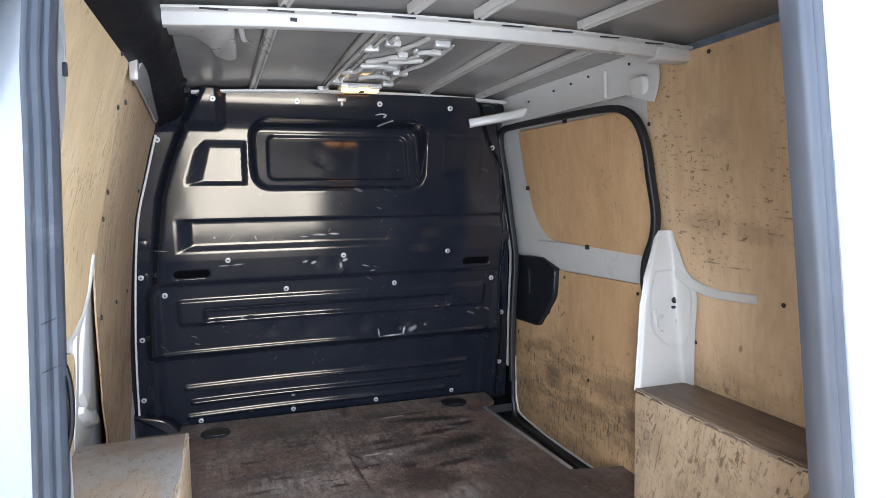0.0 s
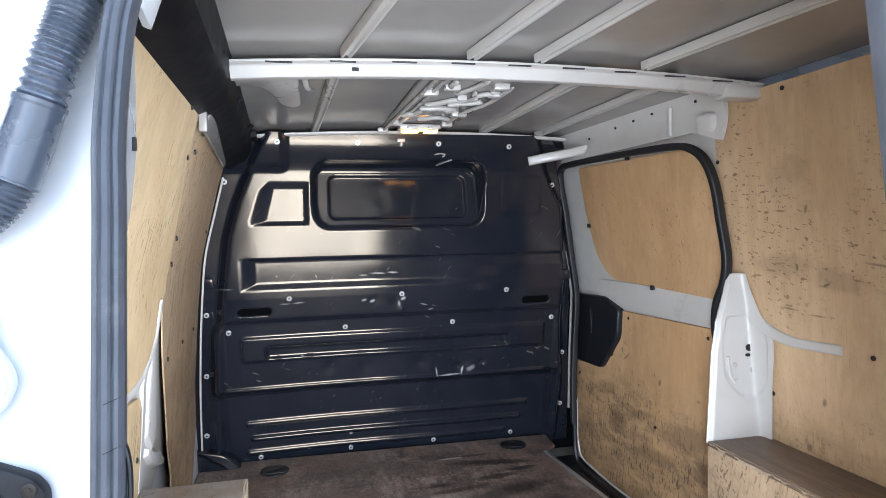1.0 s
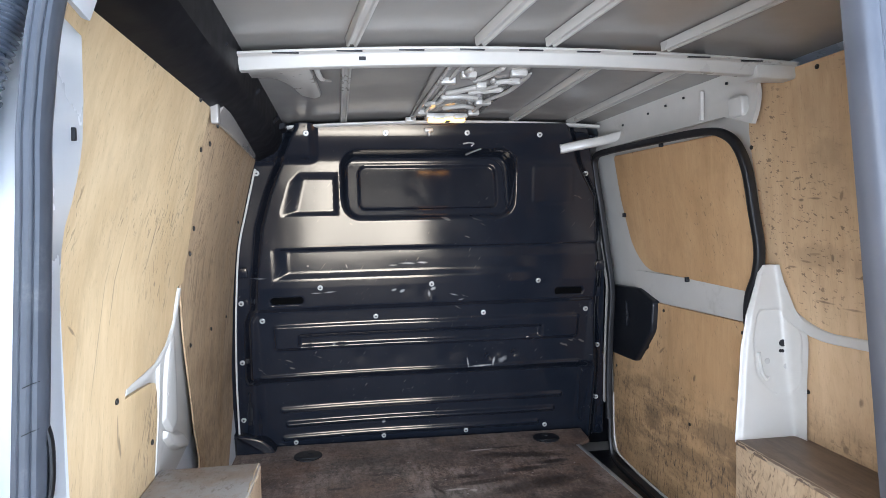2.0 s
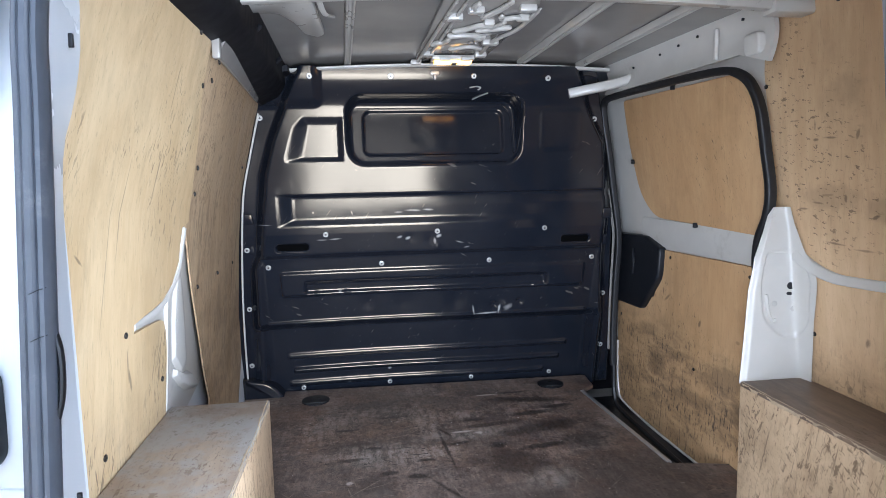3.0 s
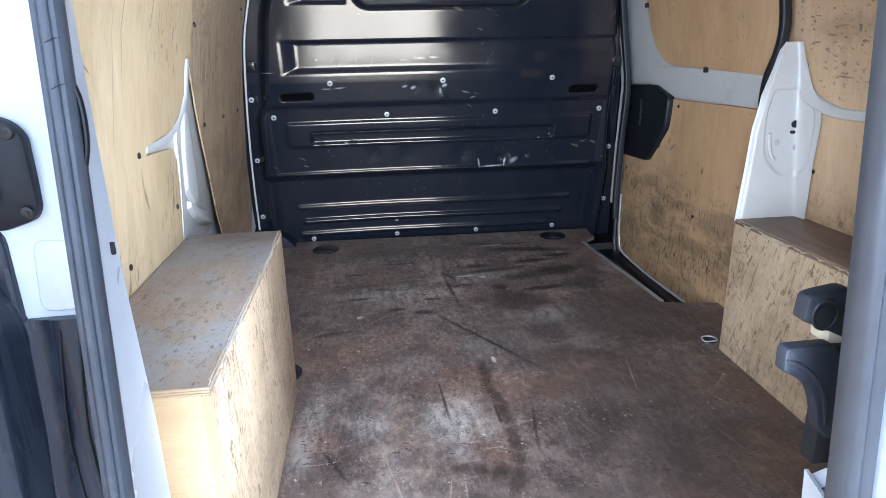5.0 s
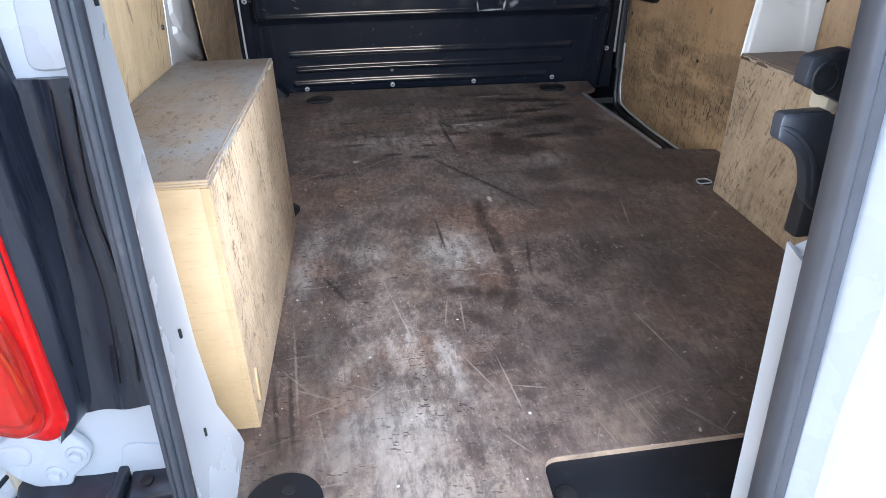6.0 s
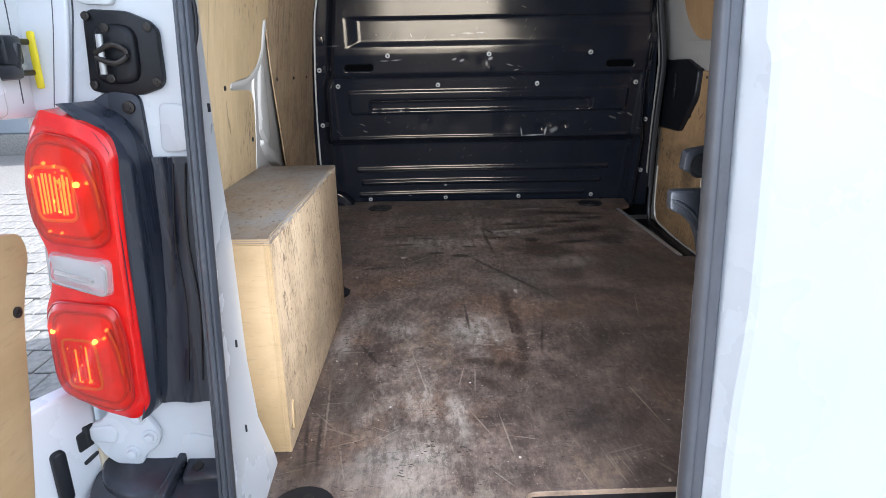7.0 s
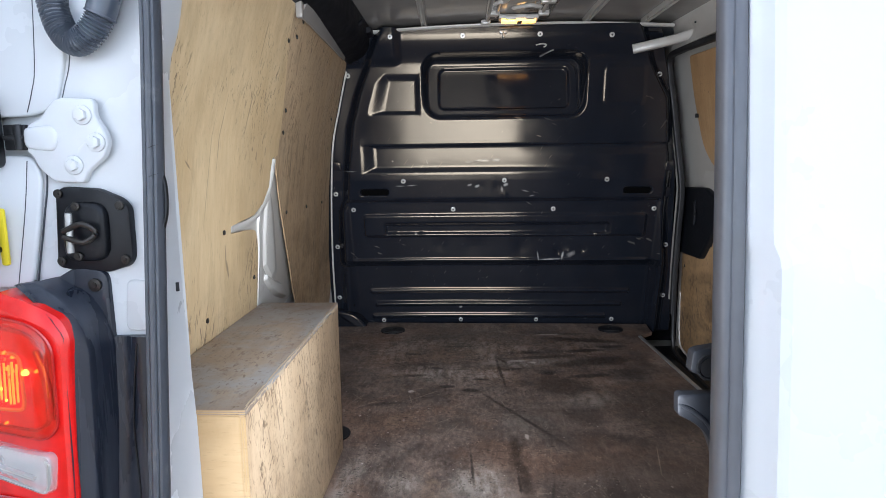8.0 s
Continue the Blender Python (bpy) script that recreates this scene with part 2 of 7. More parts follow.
def worn_floor():
    """Dark film-faced plywood, rubbed pale and scratched."""
    n = Nodes("worn_floor_plywood")
    broad, mid, fine = n.noise(2.3, 5, rough=0.62, distortion=0.5), n.noise(10, 8, rough=0.72), n.noise(110, 4, (1, 0.3, 1))
    c = n.mix(n.ramp(mid, 0.36, 0.64), (0.050, 0.036, 0.031), (0.165, 0.119, 0.094))
    c = n.mix(n.math("MULTIPLY", n.ramp(n.noise(3.4, 5, rough=0.65, shift=(4, 7, 2)), 0.48, 0.64), 0.5), c, (0.165, 0.088, 0.052))
    c = n.mix(n.math("MULTIPLY", n.ramp(n.noise(4.4, 7, rough=0.72, shift=(8, 2, 6)), 0.55, 0.66), 0.30), c, (0.060, 0.060, 0.064))
    grit = n.noise(85, 8, (1, 0.45, 1), 0.8)
    c = n.mix(n.ramp(grit, 0.40, 0.60, 0.0, 0.45), c, (0.040, 0.029, 0.023))
    pale = n.ramp(n.noise(190, 5, (1, 0.35, 1), 0.75, (0, 0, 15), shift=(8, 3, 1)), 0.56, 0.68)
    c = n.mix(n.math("MULTIPLY", pale, 0.36), c, (0.30, 0.245, 0.19))
    c = n.mix(n.math("MULTIPLY", n.ramp(broad, 0.54, 0.70), 0.5), c, (0.042, 0.030, 0.024))
    # places rubbed pale, broken up by the grain
    crumb = n.ramp(n.math("ADD", n.math("MULTIPLY", n.noise(34, 9, (1, 0.22, 1), 0.8, (0, 0, 4), shift=(3, 9, 1)), 0.6), n.math("MULTIPLY", n.noise(70, 8, (1, 0.5, 1), 0.85, (0, 0, -20)), 0.4)), 0.43, 0.57)
    x, y = n.axis(0), n.axis(1)
    lane = n.ramp(n.math("ABSOLUTE", n.math("ADD", x, 0.36)), 0.05, 0.28, 1.0, 0.0)
    lane = n.math("MULTIPLY", lane, n.ramp(y, 0.7, 1.5, 1.0, 0.12))
    rub = n.math("MULTIPLY", lane, n.ramp(n.noise(7, 8, (1, 0.5, 1), 0.75, shift=(4, 4, 0)), 0.46, 0.66))
    rub = n.math("MULTIPLY", rub, n.math("ADD", n.math("MULTIPLY", crumb, 0.8), 0.2))
    c = n.mix(n.math("MULTIPLY", rub, 0.5), c, (0.37, 0.325, 0.27))
    worn = n.math("MULTIPLY", n.ramp(y, 1.25, 1.9, 0.0, 1.0), n.ramp(n.noise(6, 7, (0.55, 1, 1), 0.72, shift=(9, 1, 0)), 0.46, 0.62))
    c = n.mix(n.math("MULTIPLY", n.math("MULTIPLY", worn, crumb), 0.6), c, (0.33, 0.265, 0.22))
    # fine traffic wear: short pale drag lines
    drag = n.ramp(n.noise(48, 7, (1, 0.10, 1), 0.72, (0, 0, -4), shift=(5, 5, 2)), 0.52, 0.66)
    drag = n.math("MAXIMUM", drag, n.ramp(n.noise(60, 6, (0.14, 1, 1), 0.70, (0, 0, 9), shift=(1, 8, 2)), 0.55, 0.68))
    c = n.mix(n.math("MULTIPLY", drag, 0.12), c, (0.30, 0.25, 0.21))
    # colour paled towards the bulkhead to make up for weak light there
    far_pale = n.ramp(n.noise(3.0, 6, (0.6, 1, 1), 0.65, shift=(3, 3, 7)), 0.38, 0.62)
    c = n.mix(n.math("MULTIPLY", n.math("MULTIPLY", far_pale, n.ramp(y, 1.3, 2.0, 0.2, 1.0)), 0.14), c, (0.25, 0.20, 0.175))
    scr = None
    for turn, sh in ((14, 1), (-24, 5), (38, 9), (62, 13), (-48, 17), (-70, 19), (96, 21)):
        one = n.ramp(n.noise(110, 1, (1, 0.05, 1), 0.5, (0, 0, turn), shift=(sh, sh * 2, 0)), 0.745, 0.775)
        scr = one if scr is None else n.math("MAXIMUM", scr, one)
    scr = n.math("MULTIPLY", scr, n.ramp(n.noise(3.0, 3, shift=(7, 1, 0)), 0.36, 0.56))
    c = n.mix(n.math("MULTIPLY", scr, 0.24), c, (0.36, 0.30, 0.235))
    dots = n.ramp(n.noise(60, 1, shift=(2, 8, 0)), 0.765, 0.79)
    c = n.mix(n.math("MULTIPLY", dots, 0.7), c, (0.45, 0.42, 0.38))
    dark = n.ramp(n.noise(5.2, 9, (1, 0.6, 1), 0.80, shift=(1, 9, 3)), 0.55, 0.64)
    c = n.mix(n.math("MULTIPLY", dark, 0.55), c, (0.036, 0.026, 0.020))
    tan = n.ramp(n.noise(6.5, 9, (1, 0.7, 1), 0.78, shift=(7, 3, 8)), 0.54, 0.66)
    c = n.mix(n.math("MULTIPLY", tan, 0.36), c, (0.25, 0.175, 0.115))
    worn_spots = n.most([(n.spot(sx, sy, rx, ry, turn, 0.9, 0.9), amount * 0.8) for sx, sy, rx, ry, turn, amount in ((-0.193, 0.99, 0.09, 0.13, 10, 0.75), (-0.404, 1.0, 0.06, 0.06, 0, 0.55), (-0.551, 0.97, 0.035, 0.20, -6, 0.6), (-0.258, 0.58, 0.032, 0.11, 4, 0.75), (-0.341, 0.646, 0.05, 0.04, 0, 0.5), (-0.457, 0.568, 0.03, 0.035, 0, 0.6), (-0.385, 0.40, 0.10, 0.15, 0, 0.6), (-0.36, 0.27, 0.13, 0.09, 0, 0.5), (0.02, 1.90, 0.24, 0.05, 6, 0.5), (-0.30, 1.78, 0.25, 0.08, 0, 0.4), (0.20, 1.54, 0.09, 0.07, 0, 0.4), (-0.05, 1.35, 0.12, 0.10, 0, 0.25))])
    c = n.mix(n.math("MULTIPLY", worn_spots, n.math("ADD", n.math("MULTIPLY", crumb, 0.8), 0.2)), c, (0.40, 0.36, 0.31))
    # dark stains, plus the closed door's shade painted broadly at (0.26, 0.95)
    c = n.mix(n.most([(n.spot(sx, sy, rx, ry, turn), amount) for sx, sy, rx, ry, turn, amount in ((0.111, 1.655, 0.12, 0.11, 0, 0.65), (-0.10, 0.755, 0.05, 0.05, 0, 0.45), (0.284, 1.916, 0.20, 0.045, 14, 0.75), (0.09, 1.97, 0.14, 0.02, 8, 0.7), (0.26, 0.95, 0.28, 0.34, 0, 0.45), (-0.50, 0.66, 0.05, 0.18, 0, 0.45), (0.06, 0.58, 0.13, 0.22, 25, 0.4), (-0.09, 1.93, 0.008, 0.05, 30, 0.8), (0.45, 1.50, 0.24, 0.28, 0, 0.5), (-0.55, 0.40, 0.04, 0.12, 0, 0.4))]), c, (0.030, 0.022, 0.018))
    # long single scratches, pale and dark
    lines = ([], [])
    for x0, y0, x1, y1, wide, tone in ((-0.209, 0.783, -0.215, 0.664, 0.0022, 0), (-0.231, 0.588, -0.187, 0.491, 0.002, 0), (-0.168, 0.576, -0.149, 0.416, 0.002, 0), (-0.158, 0.496, -0.098, 0.481, 0.002, 0), (-0.558, 0.699, -0.534, 0.471, 0.003, 0), (-0.586, 0.571, -0.559, 0.394, 0.003, 1), (-0.557, 0.578, -0.534, 0.380, 0.003, 1), (-0.187, 1.608, 0.074, 1.198, 0.005, 1), (-0.112, 1.950, -0.091, 1.668, 0.0045, 1), (-0.220, 1.173, -0.213, 0.996, 0.003, 1), (-0.093, 1.056, -0.093, 0.947, 0.003, 1), (-0.001, 1.019, -0.030, 0.859, 0.003, 1), (-0.509, 0.910, -0.454, 0.806, 0.004, 1), (-0.368, 0.853, -0.322, 0.645, 0.0022, 0), (0.146, 0.680, 0.176, 0.522, 0.0025, 0), (-0.236, 0.783, -0.252, 0.692, 0.002, 0), (0.318, 1.200, 0.288, 1.059, 0.002, 0), (0.125, 2.222, 0.467, 2.157, 0.02, 1)):
        turn = math.degrees(math.atan2(y1 - y0, x1 - x0)) - 90
        lines[tone].append((n.stroke("xy", (x0 + x1) / 2, (y0 + y1) / 2, wide * (1.7 if tone else 1.0), math.hypot(x1 - x0, y1 - y0) * 0.58, turn, 0.7), 0.85 if tone else 0.28))
    c = n.mix(n.most(lines[0]), c, (0.40, 0.33, 0.26))
    c = n.mix(n.most(lines[1]), c, (0.024, 0.018, 0.015))
    # a dark trail where something was dragged, hooked at its end
    trail = ((-0.088, 1.248), (-0.091, 1.128), (-0.079, 1.043), (-0.073, 0.944), (-0.078, 0.847), (-0.085, 0.800), None, (-0.228, 0.806), (-0.188, 0.815), (-0.154, 0.788), (-0.112, 0.800), None, (-0.193, 0.728), (-0.165, 0.679), None, (-0.085, 0.800), (-0.109, 0.732))
    drawn = []
    for a, b in zip(trail, trail[1:]):
        if a and b:
            turn = math.degrees(math.atan2(b[1] - a[1], b[0] - a[0])) - 90
            drawn.append((n.stroke("xy", (a[0] + b[0]) / 2, (a[1] + b[1]) / 2, 0.021, math.hypot(b[0] - a[0], b[1] - a[1]) * 0.75, turn, 0.7), 0.74))
    c = n.mix(n.most(drawn), c, (0.022, 0.014, 0.010))
    # gouges across the far half, and two pale scrapes
    c = n.mix(n.most([(n.stroke("xy", sx, sy, rx * 1.15, ry * 1.9, turn), min(0.9, amount * 1.25)) for sx, sy, rx, ry, turn, amount in ((0.274, 2.052, 0.10, 0.012, 6, 0.7), (0.385, 2.100, 0.07, 0.010, 8, 0.7), (0.381, 1.792, 0.09, 0.030, 3, 0.5), (0.245, 1.764, 0.09, 0.012, 8, 0.75), (0.083, 1.792, 0.03, 0.016, 0, 0.7), (-0.304, 1.653, 0.030, 0.009, 4, 0.7), (-0.217, 1.619, 0.040, 0.012, -5, 0.75), (-0.183, 1.724, 0.03, 0.006, 0, 0.7), (-0.447, 2.003, 0.045, 0.006, 3, 0.6), (0.23, 2.279, 0.09, 0.006, 4, 0.6), (-0.43, 1.76, 0.05, 0.007, 8, 0.6), (-0.35, 1.84, 0.035, 0.006, -3, 0.6), (-0.05, 1.83, 0.04, 0.006, 10, 0.6), (0.03, 2.02, 0.05, 0.007, 2, 0.6), (-0.26, 2.10, 0.06, 0.006, 3, 0.5), (-0.52, 1.50, 0.05, 0.008, 12, 0.5))]), c, (0.024, 0.019, 0.017))
    c = n.mix(n.most([(n.stroke("xy", sx, sy, rx * 1.15, ry * 1.6, 3), 0.7) for sx, sy, rx, ry in ((-0.026, 1.922, 0.038, 0.005), (0.035, 1.905, 0.014, 0.006), (-0.431, 1.607, 0.010, 0.007), (0.14, 2.27, 0.05, 0.005), (-0.05, 1.265, 0.006, 0.012))]), c, (0.42, 0.37, 0.32))
    # film worn through to bare wood along the rear edge
    bare = n.math("MULTIPLY", n.math("MULTIPLY", n.ramp(y, 0.24, 0.46, 1.0, 0.0), n.ramp(x, -0.24, -0.08, 1.0, 0.0)), n.ramp(n.math("ADD", n.math("MULTIPLY", n.noise(9, 7, (1, 0.6, 1), 0.72, shift=(2, 2, 5)), 0.6), n.math("MULTIPLY", crumb, 0.25)), 0.34, 0.52))
    c = n.mix(n.math("MULTIPLY", bare, 0.36), c, (0.29, 0.225, 0.165))
    # short dark nicks, mostly across the far half
    nick = n.ramp(n.noise(95, 2, (0.2, 1, 1), 0.5, (0, 0, 6), shift=(3, 3, 0)), 0.665, 0.70)
    nick = n.math("MULTIPLY", nick, n.math("MULTIPLY", n.ramp(y, 1.0, 1.6, 0.25, 1.0), n.ramp(n.noise(4, 3, shift=(6, 2, 0)), 0.44, 0.56)))
    c = n.mix(n.math("MULTIPLY", nick, 0.7), c, (0.022, 0.017, 0.014))
    # crisp small chips in the film all over, dark and pale
    fleck = n.math("MULTIPLY", n.ramp(n.noise(150, 3, (0.38, 1, 1), 0.6, (0, 0, -12), shift=(4, 1, 6)), 0.60, 0.63), n.ramp(n.noise(7, 5, rough=0.7, shift=(2, 6, 1)), 0.45, 0.58))
    c = n.mix(n.math("MULTIPLY", fleck, 0.75), c, (0.022, 0.017, 0.014))
    chip = n.math("MULTIPLY", n.ramp(n.noise(130, 3, (1, 0.5, 1), 0.6, (0, 0, 20), shift=(9, 4, 2)), 0.65, 0.67), n.ramp(n.noise(6, 5, rough=0.7, shift=(5, 2, 9)), 0.48, 0.60))
    c = n.mix(n.math("MULTIPLY", chip, 0.5), c, (0.36, 0.30, 0.25))
    n.set(Base_Color=c, Roughness=n.ramp(n.math("ADD", n.math("MULTIPLY", mid, 0.5), n.math("MULTIPLY", grit, 0.5)), 0.35, 0.65, 0.36, 0.66), Specular_IOR_Level=0.5)
    n.bump(n.math("ADD", n.math("ADD", fine, n.math("MULTIPLY", grit, 0.8)), n.math("MULTIPLY", scr, -1.0)), 0.35, 0.0012)
    return n.m


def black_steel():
    n = Nodes("black_painted_steel")
    smear, fine = n.noise(5, 5, (1, 1, 0.6), 0.6), n.noise(90, 3)
    scr = n.ramp(n.noise(30, 3, (0.25, 1, 1), 0.6, (0, 25, 0)), 0.68, 0.72)
    scr = n.math("MULTIPLY", scr, n.ramp(n.noise(3.1, 3, shift=(3, 0, 5)), 0.46, 0.58))
    hair = n.ramp(n.noise(150, 1, (1, 1, 0.04), 0.5, (0, 35, 0), shift=(1, 1, 4)), 0.73, 0.76)
    scr = n.math("MAXIMUM", scr, n.math("MULTIPLY", hair, n.ramp(n.noise(4, 3, shift=(6, 0, 2)), 0.5, 0.62)))
    dull = n.ramp(n.noise(24, 6, (1, 1, 0.45), 0.75, (0, 20, 0), shift=(5, 0, 1)), 0.56, 0.68)
    c = n.mix(n.ramp(smear, 0.3, 0.75), (0.008, 0.0102, 0.0155), (0.012, 0.0140, 0.0195))
    c = n.mix(n.math("MULTIPLY", scr, 0.35), c, (0.22, 0.20, 0.17))
    # paint rubbed down to bright metal by the load
    for x, z, rx, rz, turn, amount in ((-0.155, 1.424, 0.030, 0.004, -2, 0.7), (-0.10, 1.426, 0.022, 0.004, -4, 0.8), (-0.215, 1.418, 0.016, 0.003, 0, 0.5), (-0.47, 1.318, 0.022, 0.003, 4, 0.55), (-0.52, 1.316, 0.020, 0.0025, 0, 0.4), (-0.18, 1.312, 0.012, 0.006, 20, 0.7), (-0.215, 1.318, 0.012, 0.005, 15, 0.6), (-0.055, 1.318, 0.011, 0.007, 25, 0.75), (-0.072, 1.298, 0.006, 0.014, 10, 0.5), (-0.735, 1.382, 0.03, 0.002, 0, 0.4), (-0.46, 1.095, 0.007, 0.005, 0, 0.5), (0.10, 0.985, 0.004, 0.022, 10, 0.6), (0.16, 0.968, 0.05, 0.003, 2, 0.6), (0.212, 0.985, 0.005, 0.02, -10, 0.8), (0.25, 0.992, 0.022, 0.012, 35, 0.45), (-0.26, 0.708, 0.008, 0.006, 0, 0.5), (-0.44, 0.655, 0.01, 0.003, 0, 0.5), (0.03, 1.29, 0.016, 0.003, -15, 0.45), (0.06, 1.268, 0.012, 0.003, 10, 0.4), (-0.40, 1.42, 0.003, 0.010, 20, 0.4), (-0.55, 1.425, 0.005, 0.004, 0, 0.5)):
        c = n.mix(n.math("MULTIPLY", n.stroke("xz", x, z, rx, rz, turn, 0.8), amount), c, (0.42, 0.41, 0.39))
    rough = n.math("ADD", n.ramp(smear, 0.3, 0.72, 0.10, 0.17), n.math("MULTIPLY", dull, 0.07))
    # specular tint colours the sheen with the plywood's warm reflection
    n.set(Base_Color=c, Roughness=rough, Specular_IOR_Level=0.46, Specular_Tint=(1.0, 0.82, 0.58, 1))
    n.bump(n.math("ADD", n.noise(3.2, 2), n.math("MULTIPLY", fine, 0.012)), 0.12, 0.01)
    return n.m


def lens_red():
    n = Nodes("red_lamp_lens")
    n.set(Base_Color=(1.0, 0.14, 0.07), Roughness=0.02, Transmission_Weight=0.86, IOR=1.12, Coat_Weight=0.8, Coat_Roughness=0.02)
    n.bump(n.noise(9, 2), 0.05, 0.004)
    return n.m


def streaked_plastic():
    """Weathered black plastic with water streaks down it."""
    n = Nodes("weathered_black_plastic")
    run = n.noise(26, 4, (1, 1, 0.05), 0.6, distortion=0.5)
    fine = n.noise(60, 5)
    c = n.mix(n.ramp(run, 0.42, 0.60), (0.018, 0.022, 0.033), (0.042, 0.047, 0.060))
    c = n.mix(n.ramp(fine, 0.60, 0.74, 0.0, 0.4), c, (0.066, 0.070, 0.080))
    n.set(Base_Color=c, Roughness=n.ramp(run, 0.4, 0.62, 0.24, 0.42))
    n.bump(fine, 0.08)
    return n.m


def paving():
    n = Nodes("grey_paving")
    info = n.t.nodes.new("ShaderNodeObjectInfo").outputs["Random"]
    f = n.noise(40, 5)
    c = n.mix(n.ramp(f, 0.3, 0.7), (0.15, 0.14, 0.125), (0.28, 0.26, 0.23))
    c = n.mix(n.math("MULTIPLY", info, 0.4), c, (0.19, 0.175, 0.155))
    n.set(Base_Color=c, Roughness=0.85)
    n.bump(f, 0.4, 0.003)
    return n.m


WHITE = plain("white_car_paint", (0.70, 0.715, 0.72), 0.28, vary=0.008, scale=5, bump=0.006, coat=0.5)
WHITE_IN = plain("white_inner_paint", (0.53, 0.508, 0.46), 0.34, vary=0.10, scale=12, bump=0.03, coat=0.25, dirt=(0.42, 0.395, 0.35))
# one white paint in two tones: panels darkened as shade, ribs brighter as light
ROOF = plain("white_roof_paint_shaded", (0.275, 0.257, 0.232), 0.22, vary=0.12, scale=9, bump=0.03, coat=0.15)
ROOF_RIB = plain("white_roof_paint_lit", (0.44, 0.42, 0.38), 0.30, vary=0.10, scale=14, bump=0.03, coat=0.2, dirt=(0.36, 0.34, 0.30))
PLY_LEFT = plywood("birch_ply_left", (0.70, 0.545, 0.33), (0.545, 0.39, 0.205), marks=0.570, dash=0.07, mark_turn=(70, 0, 0), soil=(0.95, 1.25), soil_amount=0.35, streaks=0.14, strokes=((0.700, 1.441, 0.018, 0.0025, -35, 0.6), (1.005, 1.56, 0.003, 0.075, -8, 0.5), (1.065, 1.474, 0.006, 0.006, 0, 0.6), (0.916, 1.225, 0.004, 0.035, 10, 0.55), (0.93, 1.19, 0.005, 0.03, 22, 0.6), (1.12, 1.60, 0.003, 0.03, -20, 0.4), (0.85, 1.50, 0.002, 0.10, -7, 0.45), (0.80, 1.42, 0.002, 0.13, -7, 0.35), (1.02, 1.72, 0.002, 0.05, -8, 0.4), (0.62, 1.30, 0.012, 0.003, 20, 0.4)))
PLY_FRONT = plywood("birch_ply_front", (0.56, 0.415, 0.255), (0.42, 0.295, 0.17), marks=0.565, dash=0.07, mark_turn=(70, 0, 0), soil=(1.00, 1.50), soil_amount=0.75, streaks=0.7, bruise=0.45, bruise_turn=-6, strokes=((1.685, 1.482, 0.02, 0.012, 0, 0.35), (1.667, 1.111, 0.006, 0.05, 5, 0.6), (1.50, 1.09, 0.006, 0.03, 0, 0.5), (1.80, 1.20, 0.004, 0.06, -4, 0.5), (1.95, 1.10, 0.006, 0.07, 0, 0.5)))
PLY_RIGHT = plywood("birch_ply_right", (0.61, 0.435, 0.255), (0.47, 0.315, 0.172), marks=0.566, lines=0.15, dash=0.42, mark_turn=(14, 0, 0), soil=(0.98, 1.20), soil_amount=0.55, strokes=((1.152, 1.676, 0.010, 0.003, 0, 0.7), (1.211, 1.673, 0.014, 0.0025, 0, 0.6), (1.146, 1.656, 0.003, 0.014, 0, 0.5), (1.145, 1.622, 0.010, 0.004, 0, 0.7), (1.096, 1.624, 0.022, 0.003, 3, 0.6), (1.016, 1.626, 0.006, 0.012, 20, 0.6), (1.055, 1.482, 0.006, 0.012, 0, 0.75), (1.143, 1.469, 0.026, 0.004, 4, 0.6), (1.111, 1.489, 0.030, 0.004, -4, 0.5), (1.193, 1.453, 0.018, 0.003, 0, 0.6), (1.088, 1.374, 0.030, 0.003, 3, 0.6), (0.969, 1.444, 0.012, 0.005, -25, 0.75), (1.003, 1.366, 0.03, 0.003, 0, 0.5), (1.048, 1.729, 0.055, 0.040, 0, 0.14), (1.097, 1.483, 0.13, 0.035, 0, 0.22), (0.939, 1.458, 0.09, 0.03, 8, 0.24), (1.062, 1.018, 0.008, 0.012, 30, 0.6), (1.0, 1.152, 0.007, 0.012, 25, 0.6), (0.833, 1.499, 0.03, 0.004, 5, 0.5), (0.775, 1.622, 0.02, 0.003, 0, 0.5)))
PLY_DOOR = plywood("birch_ply_door", (0.55, 0.36, 0.185), (0.44, 0.268, 0.125), marks=0.60, lines=0.4, mark_turn=(60, 0, 0), soil=(0.86, 1.06), soil_amount=1.0, strokes=((1.72, 1.03, 0.008, 0.016, 20, 0.75), (1.95, 1.08, 0.03, 0.006, -35, 0.6), (1.98, 1.10, 0.006, 0.015, 0, 0.6), (1.50, 1.02, 0.012, 0.006, 0, 0.4), (2.02, 0.80, 0.08, 0.06, 0, 0.45), (1.85, 0.88, 0.10, 0.02, -14, 0.35), (1.56, 0.88, 0.20, 0.05, -12, 0.5), (1.44, 0.80, 0.10, 0.04, -12, 0.5), (1.75, 0.75, 0.20, 0.03, -10, 0.35), (2.1, 0.92, 0.10, 0.03, -10, 0.3)))
PLY_BOX = plywood("scuffed_ply", (0.62, 0.47, 0.30), (0.48, 0.345, 0.21), marks=0.555, mark_turn=(35, 0, 0), soil=(0.7, 1.1), soil_amount=0.5, bruise=0.62)
SPLINTER = plain("torn_pale_wood", (0.44, 0.345, 0.23), 0.8, vary=0.35, scale=60, bump=0.3)
PLY_TOP_BROWN = plywood("dark_soiled_ply_top", (0.28, 0.20, 0.135), (0.085, 0.058, 0.042), stretch=(1, 0.10, 1), marks=0.56)
